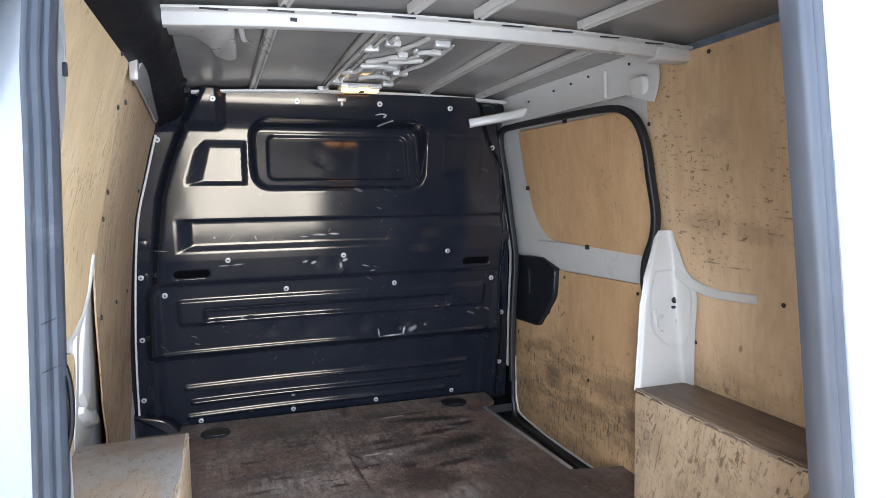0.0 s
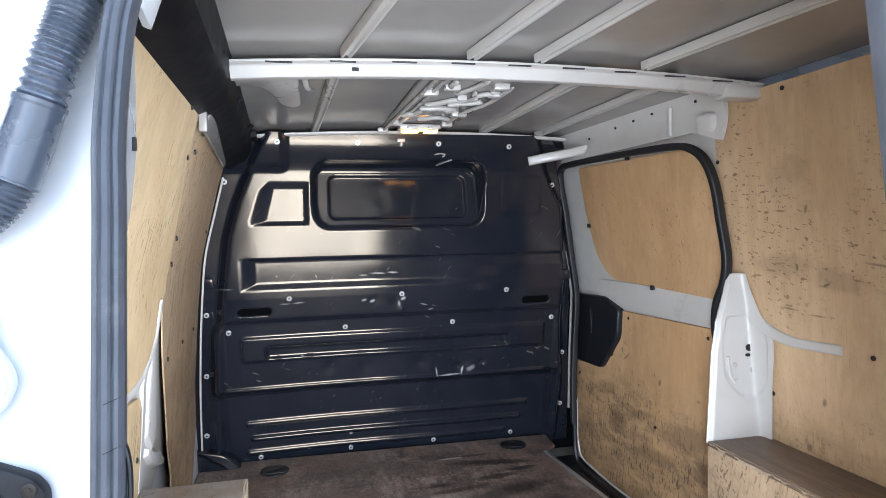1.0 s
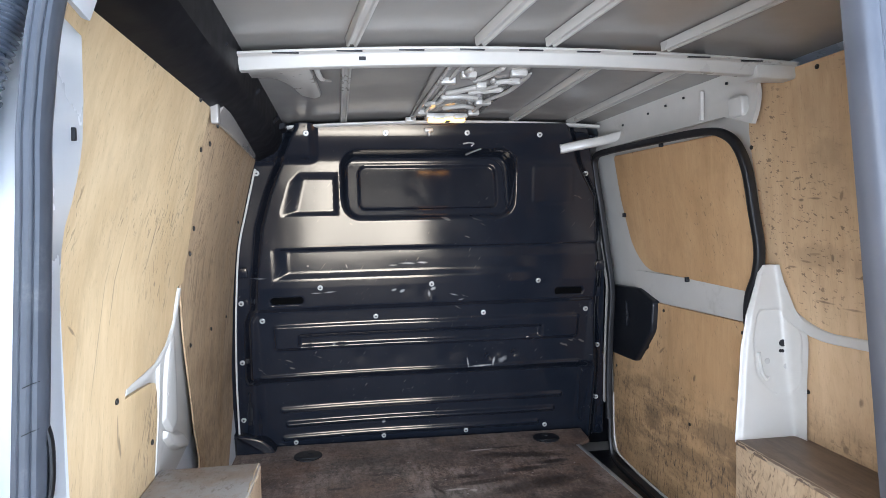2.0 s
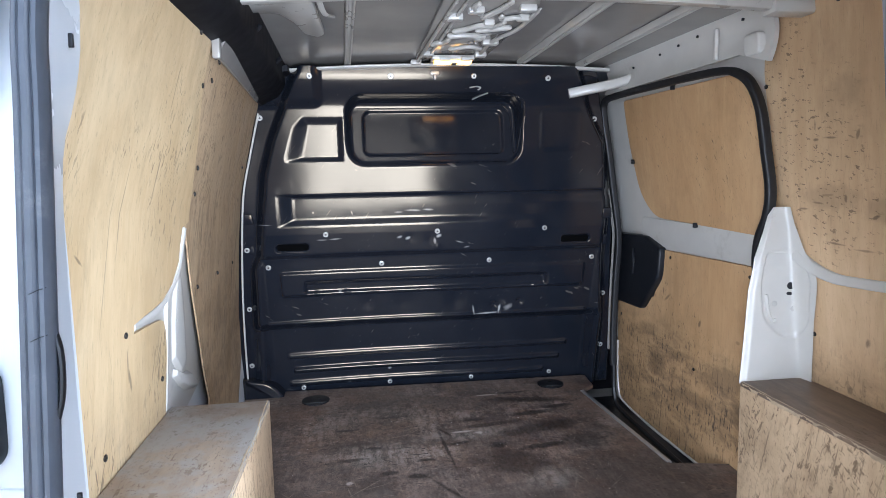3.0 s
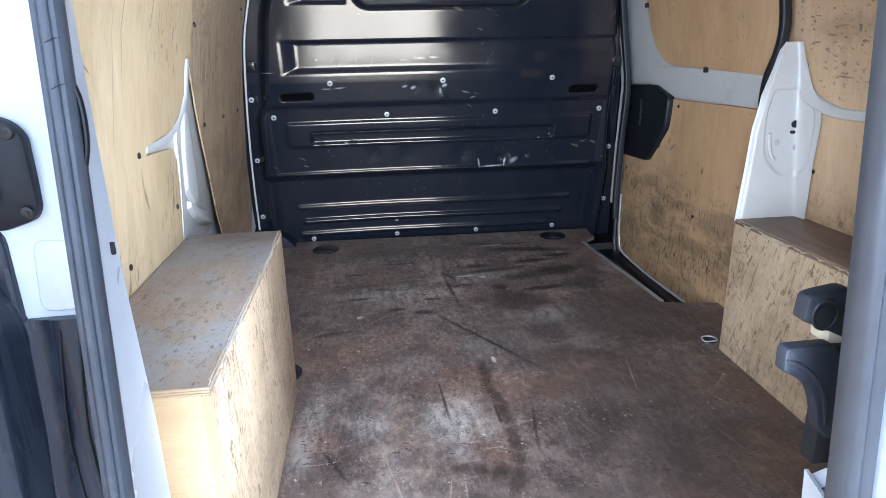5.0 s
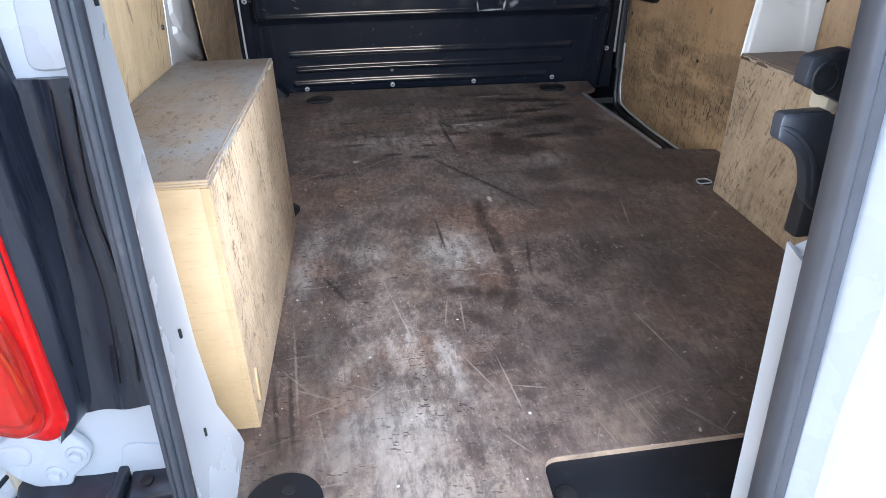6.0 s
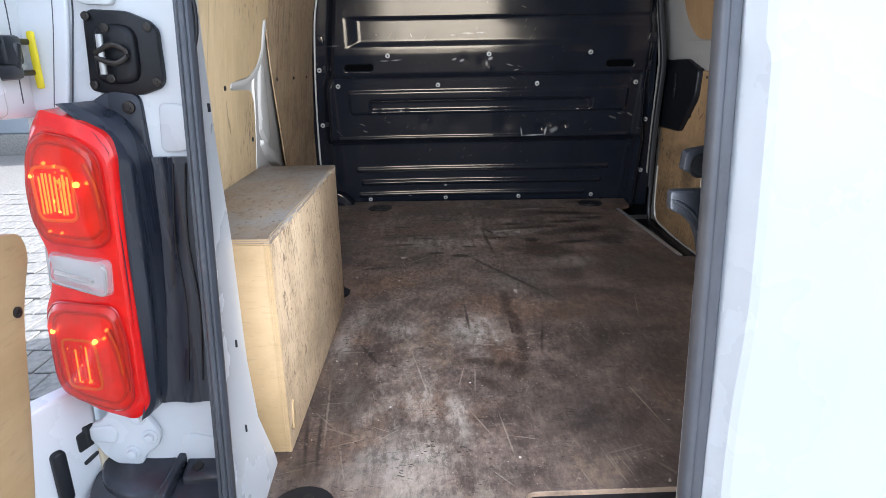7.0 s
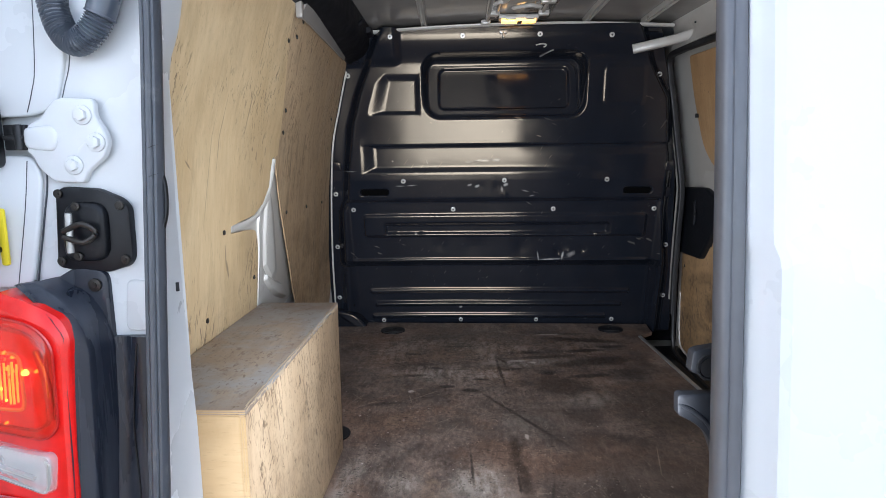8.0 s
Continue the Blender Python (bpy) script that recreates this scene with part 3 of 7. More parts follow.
PLY_TOP = plywood("soiled_ply_top", (0.35, 0.265, 0.185), (0.20, 0.145, 0.10), stretch=(1, 0.12, 1), marks=0.575, grey=0.9, bruise=0.24, bruise_long=(1, 0.45, 1))
PLY_EDGE = plywood("bare_ply_edge", (0.46, 0.325, 0.175), (0.38, 0.255, 0.125), stretch=(0.12, 0.12, 1), marks=0.75)
FLOOR = worn_floor()
STEEL = black_steel()
STREAKED = streaked_plastic()
# black rubber with the sky's blue sheen put into its base colour
HOSE = plain("black_hose_rubber_sky_sheen", (0.075, 0.088, 0.112), 0.26, vary=0.2, scale=30, bump=0.05, coat=0.6)
PLASTIC = plain("black_plastic", (0.010, 0.011, 0.014), 0.36, vary=0.3, scale=45, bump=0.08, dirt=(0.03, 0.031, 0.034), spec=0.32)
BUMPER = plain("satin_bumper_plastic", (0.040, 0.043, 0.052), 0.24, vary=0.35, scale=30, bump=0.06, dirt=(0.075, 0.076, 0.08), spec=0.6)
DARK_TRIM = plain("black_rail_trim", (0.007, 0.007, 0.009), 0.55, vary=0.3, scale=25, bump=0.05, spec=0.22)
RUBBER = plain("grey_black_rubber", (0.068, 0.074, 0.086), 0.36, vary=0.25, scale=35, bump=0.1, dirt=(0.12, 0.12, 0.125))
EDGE_SEAL = plain("grey_door_edge_rubber", (0.115, 0.117, 0.128), 0.34, vary=0.15, scale=30, bump=0.04, coat=0.3, dirt=(0.10, 0.10, 0.11))
# near-black, without sheen: paints the dark inside the pressed slots
void = Nodes("dark_opening")
void.set(Base_Color=(0.003, 0.003, 0.003), Roughness=1.0, Specular_IOR_Level=0.0)
VOID = void.m
SEAL_BLACK = plain("black_rubber", (0.010, 0.010, 0.011), 0.5, vary=0.2, scale=40, bump=0.05)
ZINC = plain("zinc_bolt", (0.50, 0.49, 0.46), 0.40, metal=0.5, vary=0.15, scale=80, bump=0.05)
ALU = plain("ribbed_aluminium", (0.60, 0.61, 0.62), 0.38, metal=0.85, vary=0.15, scale=60, bump=0.15, dirt=(0.35, 0.33, 0.30))
SCREW = plain("dark_screw", (0.05, 0.045, 0.04), 0.4, metal=0.7, vary=0.2, scale=80)
LATCH = plain("dark_grey_latch_plastic", (0.022, 0.024, 0.029), 0.38, vary=0.2, scale=50, bump=0.06)
RED = lens_red()
RED_SOLID = plain("deep_red_reflector", (0.84, 0.012, 0.009), 0.20, vary=0.2, scale=50, bump=0.2, coat=0.2)
DEEP_RED = plain("dark_red_rim", (0.50, 0.012, 0.010), 0.2, vary=0.2, scale=50, coat=0.5)
AMBER = plain("amber_reflector", (1.0, 0.55, 0.06), 0.15, metal=0.4, vary=0.2, scale=60)
lit = Nodes("lit_amber_bulb")
lit.set(Base_Color=(1.0, 0.5, 0.05), Roughness=0.2, Emission_Color=(1.0, 0.52, 0.05), Emission_Strength=4.5)
LIT = lit.m
# emission added to ribs and prisms for light they would only reflect
faint = Nodes("amber_added_glow")
faint.set(Base_Color=(1.0, 0.5, 0.05), Roughness=0.2, Emission_Color=(1.0, 0.50, 0.04), Emission_Strength=0.8)
FAINT = faint.m
clear = Nodes("clear_lens")
clear.set(Base_Color=(0.92, 0.90, 0.89), Roughness=0.04, Transmission_Weight=0.72, IOR=1.15, Coat_Weight=0.8, Coat_Roughness=0.03)
CLEAR = clear.m
SILVER = plain("silvered_reflector", (0.80, 0.79, 0.77), 0.22, metal=0.7, vary=0.12, scale=90, bump=0.25)
YELLOW = plain("yellow_clip", (0.80, 0.66, 0.02), 0.4, vary=0.1)
FOAM = plain("cream_foam", (0.72, 0.62, 0.44), 0.8, vary=0.2, scale=50, bump=0.4)
PAVE = paving()
WALLGREY = plain("grey_blue_cladding", (0.28, 0.30, 0.32), 0.8, vary=0.15, scale=4, bump=0.1)
glow = Nodes("warm_lamp_lens")
glow.set(Base_Color=(0.85, 0.62, 0.30), Roughness=0.3, Emission_Color=(1.0, 0.46, 0.07), Emission_Strength=1.7)
GLOW = glow.m


# ---------------------------------------------------------------- mesh helpers
def bm_from(verts, faces):
    bm = bmesh.new()
    vs = [bm.verts.new(v) for v in verts]
    for f in faces:
        try:
            bm.faces.new([vs[i] for i in f])
        except ValueError:
            pass
    bmesh.ops.recalc_face_normals(bm, faces=bm.faces)
    return bm


def join(*bms):
    out = bmesh.new()
    for b in bms:
        me = bpy.data.meshes.new("tmp")
        b.to_mesh(me)
        b.free()
        out.from_mesh(me)
        bpy.data.meshes.remove(me)
    return out


def part(name, bm, material, parent=None, label="", smooth=True, angle=35):
    me = bpy.data.meshes.new(name)
    bm.to_mesh(me)
    bm.free()
    me.materials.append(material)
    if smooth:
        me.shade_smooth()
        me.set_sharp_from_angle(angle=radians(20 if max(len(p.vertices) for p in me.polygons) > 24 else angle))
    ob = new(name, me)
    ob.parent = parent
    if label:
        ob["label"] = label
    return ob


def thing(name, at, label, category, group="", kind=""):
    """An Empty at the base of a thing. Its parts are written in world places and keep them."""
    ob = new(name)
    ob.empty_display_size = 0.05
    ob.location = at
    return tagged(ob, label, category, group, kind)


def under(ob, parent):
    """Hangs a part under an Empty without moving it."""
    ob.parent = parent
    ob.matrix_parent_inverse = Matrix.Translation(parent.location).inverted()
    return ob


def piece(name, bm, material, owner, label="", **kw):
    return under(part(name, bm, material, None, label, **kw), owner)


def box(x0, x1, y0, y1, z0, z1, bevel=0.0, seg=2):
    bm = bmesh.new()
    bmesh.ops.create_cube(bm, size=1, matrix=Matrix.Translation(((x0 + x1) / 2, (y0 + y1) / 2, (z0 + z1) / 2)) @ Matrix.Diagonal((abs(x1 - x0), abs(y1 - y0), abs(z1 - z0), 1)))
    if bevel:
        bmesh.ops.bevel(bm, geom=bm.edges[:], offset=bevel, segments=seg, affect="EDGES", profile=0.5)
    return bm


def rounded(pts, r, n=4):
    """A closed outline with its corners rounded."""
    out = []
    k = len(pts)
    for i in range(k):
        p, a, b = Vector(pts[i]), Vector(pts[i - 1]), Vector(pts[(i + 1) % k])
        ri = r[i] if isinstance(r, (tuple, list)) else r
        da, db = (a - p), (b - p)
        t = min(ri, da.length * 0.48, db.length * 0.48)
        s, e = p + da.normalized() * t, p + db.normalized() * t
        for j in range(n + 1):
            u = j / n
            out.append((s * (1 - u) ** 2 + p * 2 * u * (1 - u) + e * u * u)[:])
    return out


def plate(outline, place, depth, bevel=0.003, seg=2):
    """Outline (u, v) set into the world by place(u, v), thickened by the vector depth, with the outer rim bevelled."""
    n = len(outline)
    d = Vector(depth)
    front = [Vector(place(u, v)) for u, v in outline]
    bm = bmesh.new()
    a = [bm.verts.new(p) for p in front]
    b = [bm.verts.new(p + d) for p in front]
    face = bm.faces.new(a)
    bm.faces.new(b[::-1])
    for i in range(n):
        bm.faces.new((a[i], b[i], b[(i + 1) % n], a[(i + 1) % n]))
    bmesh.ops.recalc_face_normals(bm, faces=bm.faces)
    if bevel:
        bmesh.ops.bevel(bm, geom=[e for e in face.edges], offset=bevel, segments=seg, affect="EDGES", profile=0.5)
    bmesh.ops.triangulate(bm, faces=[f for f in bm.faces if len(f.verts) > 8], ngon_method="EAR_CLIP")
    return bm


def disc(at, normal, r, h, seg=16, bevel=0.0, r2=None):
    """A cylinder that stands on at along normal."""
    bm = bmesh.new()
    bmesh.ops.create_cone(bm, cap_ends=True, segments=seg, radius1=r, radius2=r if r2 is None else r2, depth=h)
    turn = Vector(normal).to_track_quat("Z", "Y").to_matrix().to_4x4()
    if bevel:
        top = [e for e in bm.edges if all(v.co.z > 0 for v in e.verts)]
        bmesh.ops.bevel(bm, geom=top, offset=bevel, segments=2, affect="EDGES", profile=0.5)
    bmesh.ops.transform(bm, verts=bm.verts, matrix=Matrix.Translation(at) @ turn @ Matrix.Translation((0, 0, h / 2)))
    return bm


def sweep(path, profile, closed=False, up=(0, 0, 1), scale=None):
    """Profile (a, b) carried along the path; a lies across, b along 'up'."""
    path = [Vector(p) for p in path]
    n, k = len(path), len(profile)
    verts, faces = [], []
    for i, p in enumerate(path):
        q0 = path[i - 1] if (i or closed) else p
        q1 = path[(i + 1) % n] if (i < n - 1 or closed) else p
        t = (q1 - q0).normalized()
        side = t.cross(Vector(up))
        if side.length < 1e-4:
            side = t.cross(Vector((1, 0.01, 0)))
        side.normalize()
        top = side.cross(t).normalized()
        s = scale(i / max(1, n - 1)) if scale else 1.0
        verts += [p + side * a * s + top * b * s for a, b in profile]
    for i in range(n if closed else n - 1):
        j = (i + 1) % n
        for m in range(k):
            o = (m + 1) % k
            faces.append((i * k + m, i * k + o, j * k + o, j * k + m))
    if not closed:
        faces += [tuple(range(k))[::-1], tuple(range((n - 1) * k, n * k))]
    return bm_from(verts, faces)


def ring(r, n=10, rb=None):
    return [(r * math.cos(2 * math.pi * i / n), (rb or r) * math.sin(2 * math.pi * i / n)) for i in range(n)]


def curve(knots, n=40, closed=False):
    """A smooth line through the knots (Catmull-Rom)."""
    k = [Vector(p) for p in knots]
    m = len(k)
    out = []
    spans = m if closed else m - 1
    per = max(2, n // spans)
    for i in range(spans):
        p0 = k[i - 1] if (i or closed) else k[0]
        p1, p2 = k[i], k[(i + 1) % m]
        p3 = k[(i + 2) % m] if (i + 2 < m or closed) else k[-1]
        for j in range(per):
            t = j / per
            out.append(0.5 * ((2 * p1) + (p2 - p0) * t + (2 * p0 - 5 * p1 + 4 * p2 - p3) * t * t + (3 * p1 - p0 - 3 * p2 + p3) * t ** 3))
    if not closed:
        out.append(k[-1])
    return out


def skin(nu, nv, f, depth=None):
    """A surface f(u, v) over the unit square; with depth (a vector) it gets a back and a rim."""
    verts = [Vector(f(i / nu, j / nv)) for j in range(nv + 1) for i in range(nu + 1)]
    w = nu + 1
    faces = [(j * w + i, j * w + i + 1, (j + 1) * w + i + 1, (j + 1) * w + i) for j in range(nv) for i in range(nu)]
    if depth is not None:
        d, n = Vector(depth), len(verts)
        verts += [v + d for v in verts]
        faces += [tuple(n + q for q in fc[::-1]) for fc in faces]
        loop = [i for i in range(w)] + [j * w + nu for j in range(1, nv + 1)] + [nv * w + i for i in range(nu - 1, -1, -1)] + [j * w for j in range(nv - 1, 0, -1)]
        faces += [(loop[i], n + loop[i], n + loop[(i + 1) % len(loop)], loop[(i + 1) % len(loop)]) for i in range(len(loop))]
    return bm_from(verts, faces)


def lerp(x, xs, ys):
    return float(np.interp(x, xs, ys))


def sstep(x, a, b):
    t = np.clip((x - a) / (b - a), 0, 1)
    return t * t * (3 - 2 * t)


def screw(at, normal, owner, r=0.006, material=None, name="screw", label=""):
    n = Vector(normal)
    bm = join(disc(at, n, r, 0.003, 12, 0.001), disc(Vector(at) + n * 0.002, n, r * 0.45, 0.002, 6))
    return piece(name, bm, material or SCREW, owner, label)


# ---------------------------------------------------------------- plan of the load bay
FZ = 0.60            # floor height


def bulk_y(z):
    return lerp(z, (0.3, 0.6, 1.34, 1.93, 2.3), (2.53, 2.45, 2.235, 2.14, 2.10))


def left_x(y, z):
    base = lerp(z, (0.6, 1.0, 1.28, 1.5, 1.76, 1.95), (-0.83, -0.815, -0.79, -0.765, -0.70, -0.64))
    return base - 0.05 * max(0.0, (y - 1.3) / 0.9)


def right_x(y, z):
    s = min(1, max(0, (z - 1.3) / 0.6))
    return 0.715 - 0.05 * s - 0.05 * ((y - 1.3) / 0.9) * s


def rear_x(z):
    """The side behind the sliding door, bellied further out than the door frame."""
    return lerp(z, (0.6, 1.0, 1.25, 1.45, 1.58, 1.9, 2.0), (0.80, 0.79, 0.757, 0.745, 0.735, 0.705, 0.69))


def roof_z(x):
    return 1.988 - 0.024 * ((x - 0.03) / 0.68) ** 2


# ---------------------------------------------------------------- ground and distance
ground = part("ground", skin(24, 24, lambda u, v: ((u - 0.5) * 800, (v - 0.5) * 800, 0.0)), PAVE)
tagged(ground, "grey block paving of an open yard", "ground", kind="structure")
stone_mesh = None
for j in range(26):
    for i in range(10):
        py = 0.2 + j * 0.225
        px = -1.75 - 0.70 * max(0.0, py - 1.0) + i * 0.125 + (0.06 if j % 2 else 0)
        if stone_mesh is None:
            b = box(-0.058, 0.058, -0.106, 0.106, 0.002, 0.014, 0.004, 1)
            stone_mesh = part("paving_stone", b, PAVE, ground)
            ob = stone_mesh
        else:
            ob = new("paving_stone", stone_mesh.data)
            ob.parent = ground
        ob.location = (px, py, random.uniform(-0.004, 0.003))

hall = thing("building", (-9, 8.6, 0), "grey-blue building clad in upright panels across the yard", "building")
piece("wall", box(-16, -3.0, 8.6, 14, 0, 4.6, 0.03), WALLGREY, hall)
piece("plinth", box(-16.05, -2.95, 8.5, 8.6, 0, 0.30, 0.01), PAVE, hall)
piece("roof", box(-16.2, -2.8, 8.4, 14.2, 4.6, 4.9, 0.04), LATCH, hall)
for k in range(16):
    wx = -15.8 + k * 0.8
    if k % 3 == 1:
        win = piece("window", box(wx + 0.06, wx + 0.70, 8.55, 8.62, 0.45, 2.6, 0.01), PLASTIC, hall, "tall dark window")
        part("frame", sweep([(wx + 0.06, 8.54, 0.45), (wx + 0.70, 8.54, 0.45), (wx + 0.70, 8.54, 2.6), (wx + 0.06, 8.54, 2.6)], ring(0.03, 6), True, up=(0, 1, 0)), WHITE, win)
    else:
        piece("panel", box(wx + 0.02, wx + 0.76, 8.56, 8.60, 0.31, 4.55, 0.01), WALLGREY, hall)

# ---------------------------------------------------------------- bulkhead
def rrect(x, z, x0, x1, z0, z1, r, soft):
    """1 inside a rounded rectangle, falling to 0 over soft."""
    cx, cz, hx, hz = (x0 + x1) / 2, (z0 + z1) / 2, (x1 - x0) / 2, (z1 - z0) / 2
    qx, qz = np.abs(x - cx) - hx + r, np.abs(z - cz) - hz + r
    d = np.hypot(np.maximum(qx, 0), np.maximum(qz, 0)) + np.minimum(np.maximum(qx, qz), 0) - r
    return 1 - sstep(d, -soft, 0)


def bulk_relief(x, z):
    """How far the pressed steel stands back (plus: away from the load bay)."""
    d = x + 0.29
    s = np.where(d > 0, 0.36, 0.70)
    h = (s * s / 9.0) * (np.exp(-(d / s) ** 2) - 1.0)
    h -= 0.003 * rrect(x, z, 0.335, 0.525, 1.640, 1.815, 0.03, 0.022)
    # turned-back sides
    side_l = np.interp(z, (0.6, 0.9, 1.20, 1.26, 1.394, 1.58, 1.71, 1.81, 1.95), (-0.795, -0.785, -0.768, -0.742, -0.728, -0.702, -0.663, -0.623, -0.555))
    side_r = np.interp(z, (0.6, 0.93, 1.2, 1.406, 1.676, 1.79, 1.95), (0.665, 0.66, 0.625, 0.625, 0.595, 0.53, 0.46))
    h += 0.050 * sstep(side_l - x, 0.0, 0.050) + 0.045 * sstep(x - side_r, 0.0, 0.05)
    # turned-in top and the lobe in the upper corner
    h -= 0.036 * sstep(z, 1.815, 1.93)
    h -= 0.022 * rrect(x, z, -0.86, -0.487, 1.812, 2.10, 0.04, 0.040)
    # window field, tilted upwards, with its frame
    field = rrect(x, z, -0.414 + 0.10 * np.clip(1.70 - z, 0, 0.1), 0.277, 1.594, 1.870, 0.07, 0.026)
    h += field * (0.012 + 0.34 * np.clip(z - 1.60, 0, 0.23))
    h += (0.007 + 0.06 * np.clip(z - 1.638, 0, 0.183)) * rrect(x, z, -0.347, 0.210, 1.638, 1.815, 0.03, 0.008)
    # hand recess: a wide slanting side, three steep ones
    xo = np.interp(z, (1.62, 1.637, 1.749, 1.784), (-0.640, -0.644, -0.607, -0.570))
    xi = np.interp(z, (1.62, 1.637, 1.755, 1.784), (-0.578, -0.576, -0.548, -0.540))
    ramp = np.minimum(np.clip((x - xo) / (xi - xo), 0, 1), np.clip((-0.424 - x) / 0.016, 0, 1))
    ramp = np.minimum(ramp, np.minimum(np.clip((1.786 - z) / 0.028, 0, 1), np.clip((z - 1.619) / 0.018, 0, 1)))
    h += 0.0105 * (0.7 * ramp + 0.3 * ramp * ramp * (3 - 2 * ramp))
    # long shallow channel under the window: sharp upper edge, soft lower one, slanting end
    ramp = np.minimum(sstep(x, -0.690, -0.616), np.minimum(1 - sstep(z, 1.484, 1.496), sstep(z, 1.368, 1.402)))
    fade = 1 - sstep(x, -0.10, 0.46) * (0.35 + 0.65 * (1 - sstep(z, 1.44, 1.48)))
    h += 0.0135 * ramp * fade
    # step down to the lower field
    h += 0.014 * (1 - sstep(z, 1.238, 1.262)) * (1 - sstep(np.abs(x + 0.07), 0.68, 0.72))
    h -= 0.010 * rrect(x, z, -0.70, 0.58, 1.075, 1.190, 0.02, 0.016)
    h += 0.016 * rrect(x, z, -0.61, 0.42, 1.083, 1.150, 0.02, 0.022)
    h += 0.045 * (1 - sstep(z, 0.925, 0.968)) * (1 - sstep(np.abs(x + 0.08), 0.69, 0.76))
    for zc, x0, x1, a in ((0.802, -0.70, 0.55, 0.010), (0.733, -0.68, 0.52, 0.016), (0.668, -0.70, 0.45, 0.010)):
        h -= a * rrect(x, z, x0, x1, zc - 0.020, zc + 0.012, 0.010, 0.014)
    h -= 0.010 * rrect(x, z, -0.76, 0.60, 0.952, 0.974, 0.008, 0.009)
    # pressed slots
    for x0, x1 in ((-0.700, -0.572), (0.455, 0.580)):
        h += 0.030 * rrect(x, z, x0, x1, 1.272, 1.304, 0.015, 0.007)
    # knocks and dents
    for cx, cz, r, a in ((0.19, 1.005, 0.016, 0.007), (0.245, 1.00, 0.022, -0.007), (0.30, 1.015, 0.016, 0.008), (-0.09, 1.31, 0.02, 0.002), (-0.17, 1.315, 0.018, 0.002), (-0.06, 1.27, 0.014, -0.003), (-0.43, 1.095, 0.008, -0.003), (0.36, 1.09, 0.010, -0.005), (-0.55, 1.092, 0.006, -0.003), (0.02, 1.03, 0.04, 0.006), (-0.2, 1.035, 0.05, 0.005), (-0.35, 1.04, 0.03, 0.004)):
        h += a * np.exp(-((x - cx) ** 2 + (z - cz) ** 2) / (r * r))
    return h


bulkhead = thing("bulkhead", (-0.06, 2.5, FZ), "black painted pressed steel bulkhead with a blanked window", "partition")
NX, NZ = 330, 290
us, vs = np.meshgrid(np.linspace(0, 1, NX + 1), np.linspace(0, 1, NZ + 1))
zz = 0.585 + vs * (1.96 - 0.585)
xl = np.vectorize(lambda z: left_x(2.25, z))(zz[:, 0])[:, None] - 0.015
xr = np.interp(zz[:, 0], (0.6, 0.77, 1.03, 1.39, 1.78, 1.96), (0.76, 0.745, 0.715, 0.68, 0.615, 0.56))[:, None]
xx = xl + us * (xr - xl)
yy = np.interp(zz, (0.3, 0.6, 1.34, 1.93, 2.3), (2.53, 2.45, 2.235, 2.14, 2.10)) + bulk_relief(xx, zz)
me = bpy.data.meshes.new("panel")
w = NX + 1
idx = np.arange((NX + 1) * (NZ + 1)).reshape(NZ + 1, NX + 1)
quads = np.stack([idx[:-1, :-1], idx[:-1, 1:], idx[1:, 1:], idx[1:, :-1]], -1).reshape(-1, 4)
me.from_pydata(np.stack([xx, yy, zz], -1).reshape(-1, 3).tolist(), [], quads.tolist())
me.materials.append(STEEL)
me.shade_smooth()
panel = new("panel", me)
under(panel, bulkhead)
solid = panel.modifiers.new("thickness", "SOLIDIFY")
solid.thickness, solid.offset = 0.003, -1.0


def bulk_point(x, z):
    return Vector((x, bulk_y(z) + float(bulk_relief(np.array([x]), np.array([z]))[0]), z))


def bulk_bolt(x, z, r=0.0105):
    nrm = Vector((0, -1, -0.25)).normalized()
    p = bulk_point(x, z)
    bolt = piece("bolt", disc(p, nrm, r, 0.005, 16, 0.002), ZINC, bulkhead, "dull zinc bolt head", angle=20)
    part("socket", disc(p + nrm * 0.0045, nrm, r * 0.38, 0.001, 6), SCREW, bolt)


for bx, bz in ((-0.062, 1.338), (-0.505, 1.338), (0.38, 1.338), (-0.288, 1.208), (0.158, 1.207), (0.602, 1.205), (-0.736, 1.210), (-0.642, 0.640), (-0.26, 0.640), (0.111, 0.642), (0.478, 0.645), (-0.531, 1.922), (-0.239, 1.926), (0.071, 1.925), (0.356, 1.917), (-0.808, 1.403), (-0.816, 1.281), (-0.832, 1.03), (-0.848, 0.77), (-0.728, 1.787), (0.650, 1.393), (0.656, 1.278), (0.682, 1.032), (0.705, 0.776), (0.577, 1.772)):
    bulk_bolt(bx, bz)
for x0, x1 in ((-0.700, -0.572), (0.455, 0.580)):
    p = bulk_point((x0 + x1) / 2, 1.288)
    piece("slot", plate(rounded([(x0 + 0.004, 1.275), (x1 - 0.004, 1.275), (x1 - 0.004, 1.301), (x0 + 0.004, 1.301)], 0.013, 5), lambda u, v: (u, p.y - 0.020 - (v - 1.288) * 0.28, v), (0, 0.004, 0), 0.0), VOID, bulkhead, "dark pressed slot")
for line in (((0.056, 1.884), (0.080, 1.888), (0.098, 1.884), (0.088, 1.876)), ((0.083, 1.852), (0.106, 1.860), (0.128, 1.866))):
    piece("wire_clip", sweep(curve([bulk_point(x, z) + Vector((0, -0.010, 0)) for x, z in line], 12), ring(0.0028, 6)), ZINC, bulkhead, "bent bright wire clip")
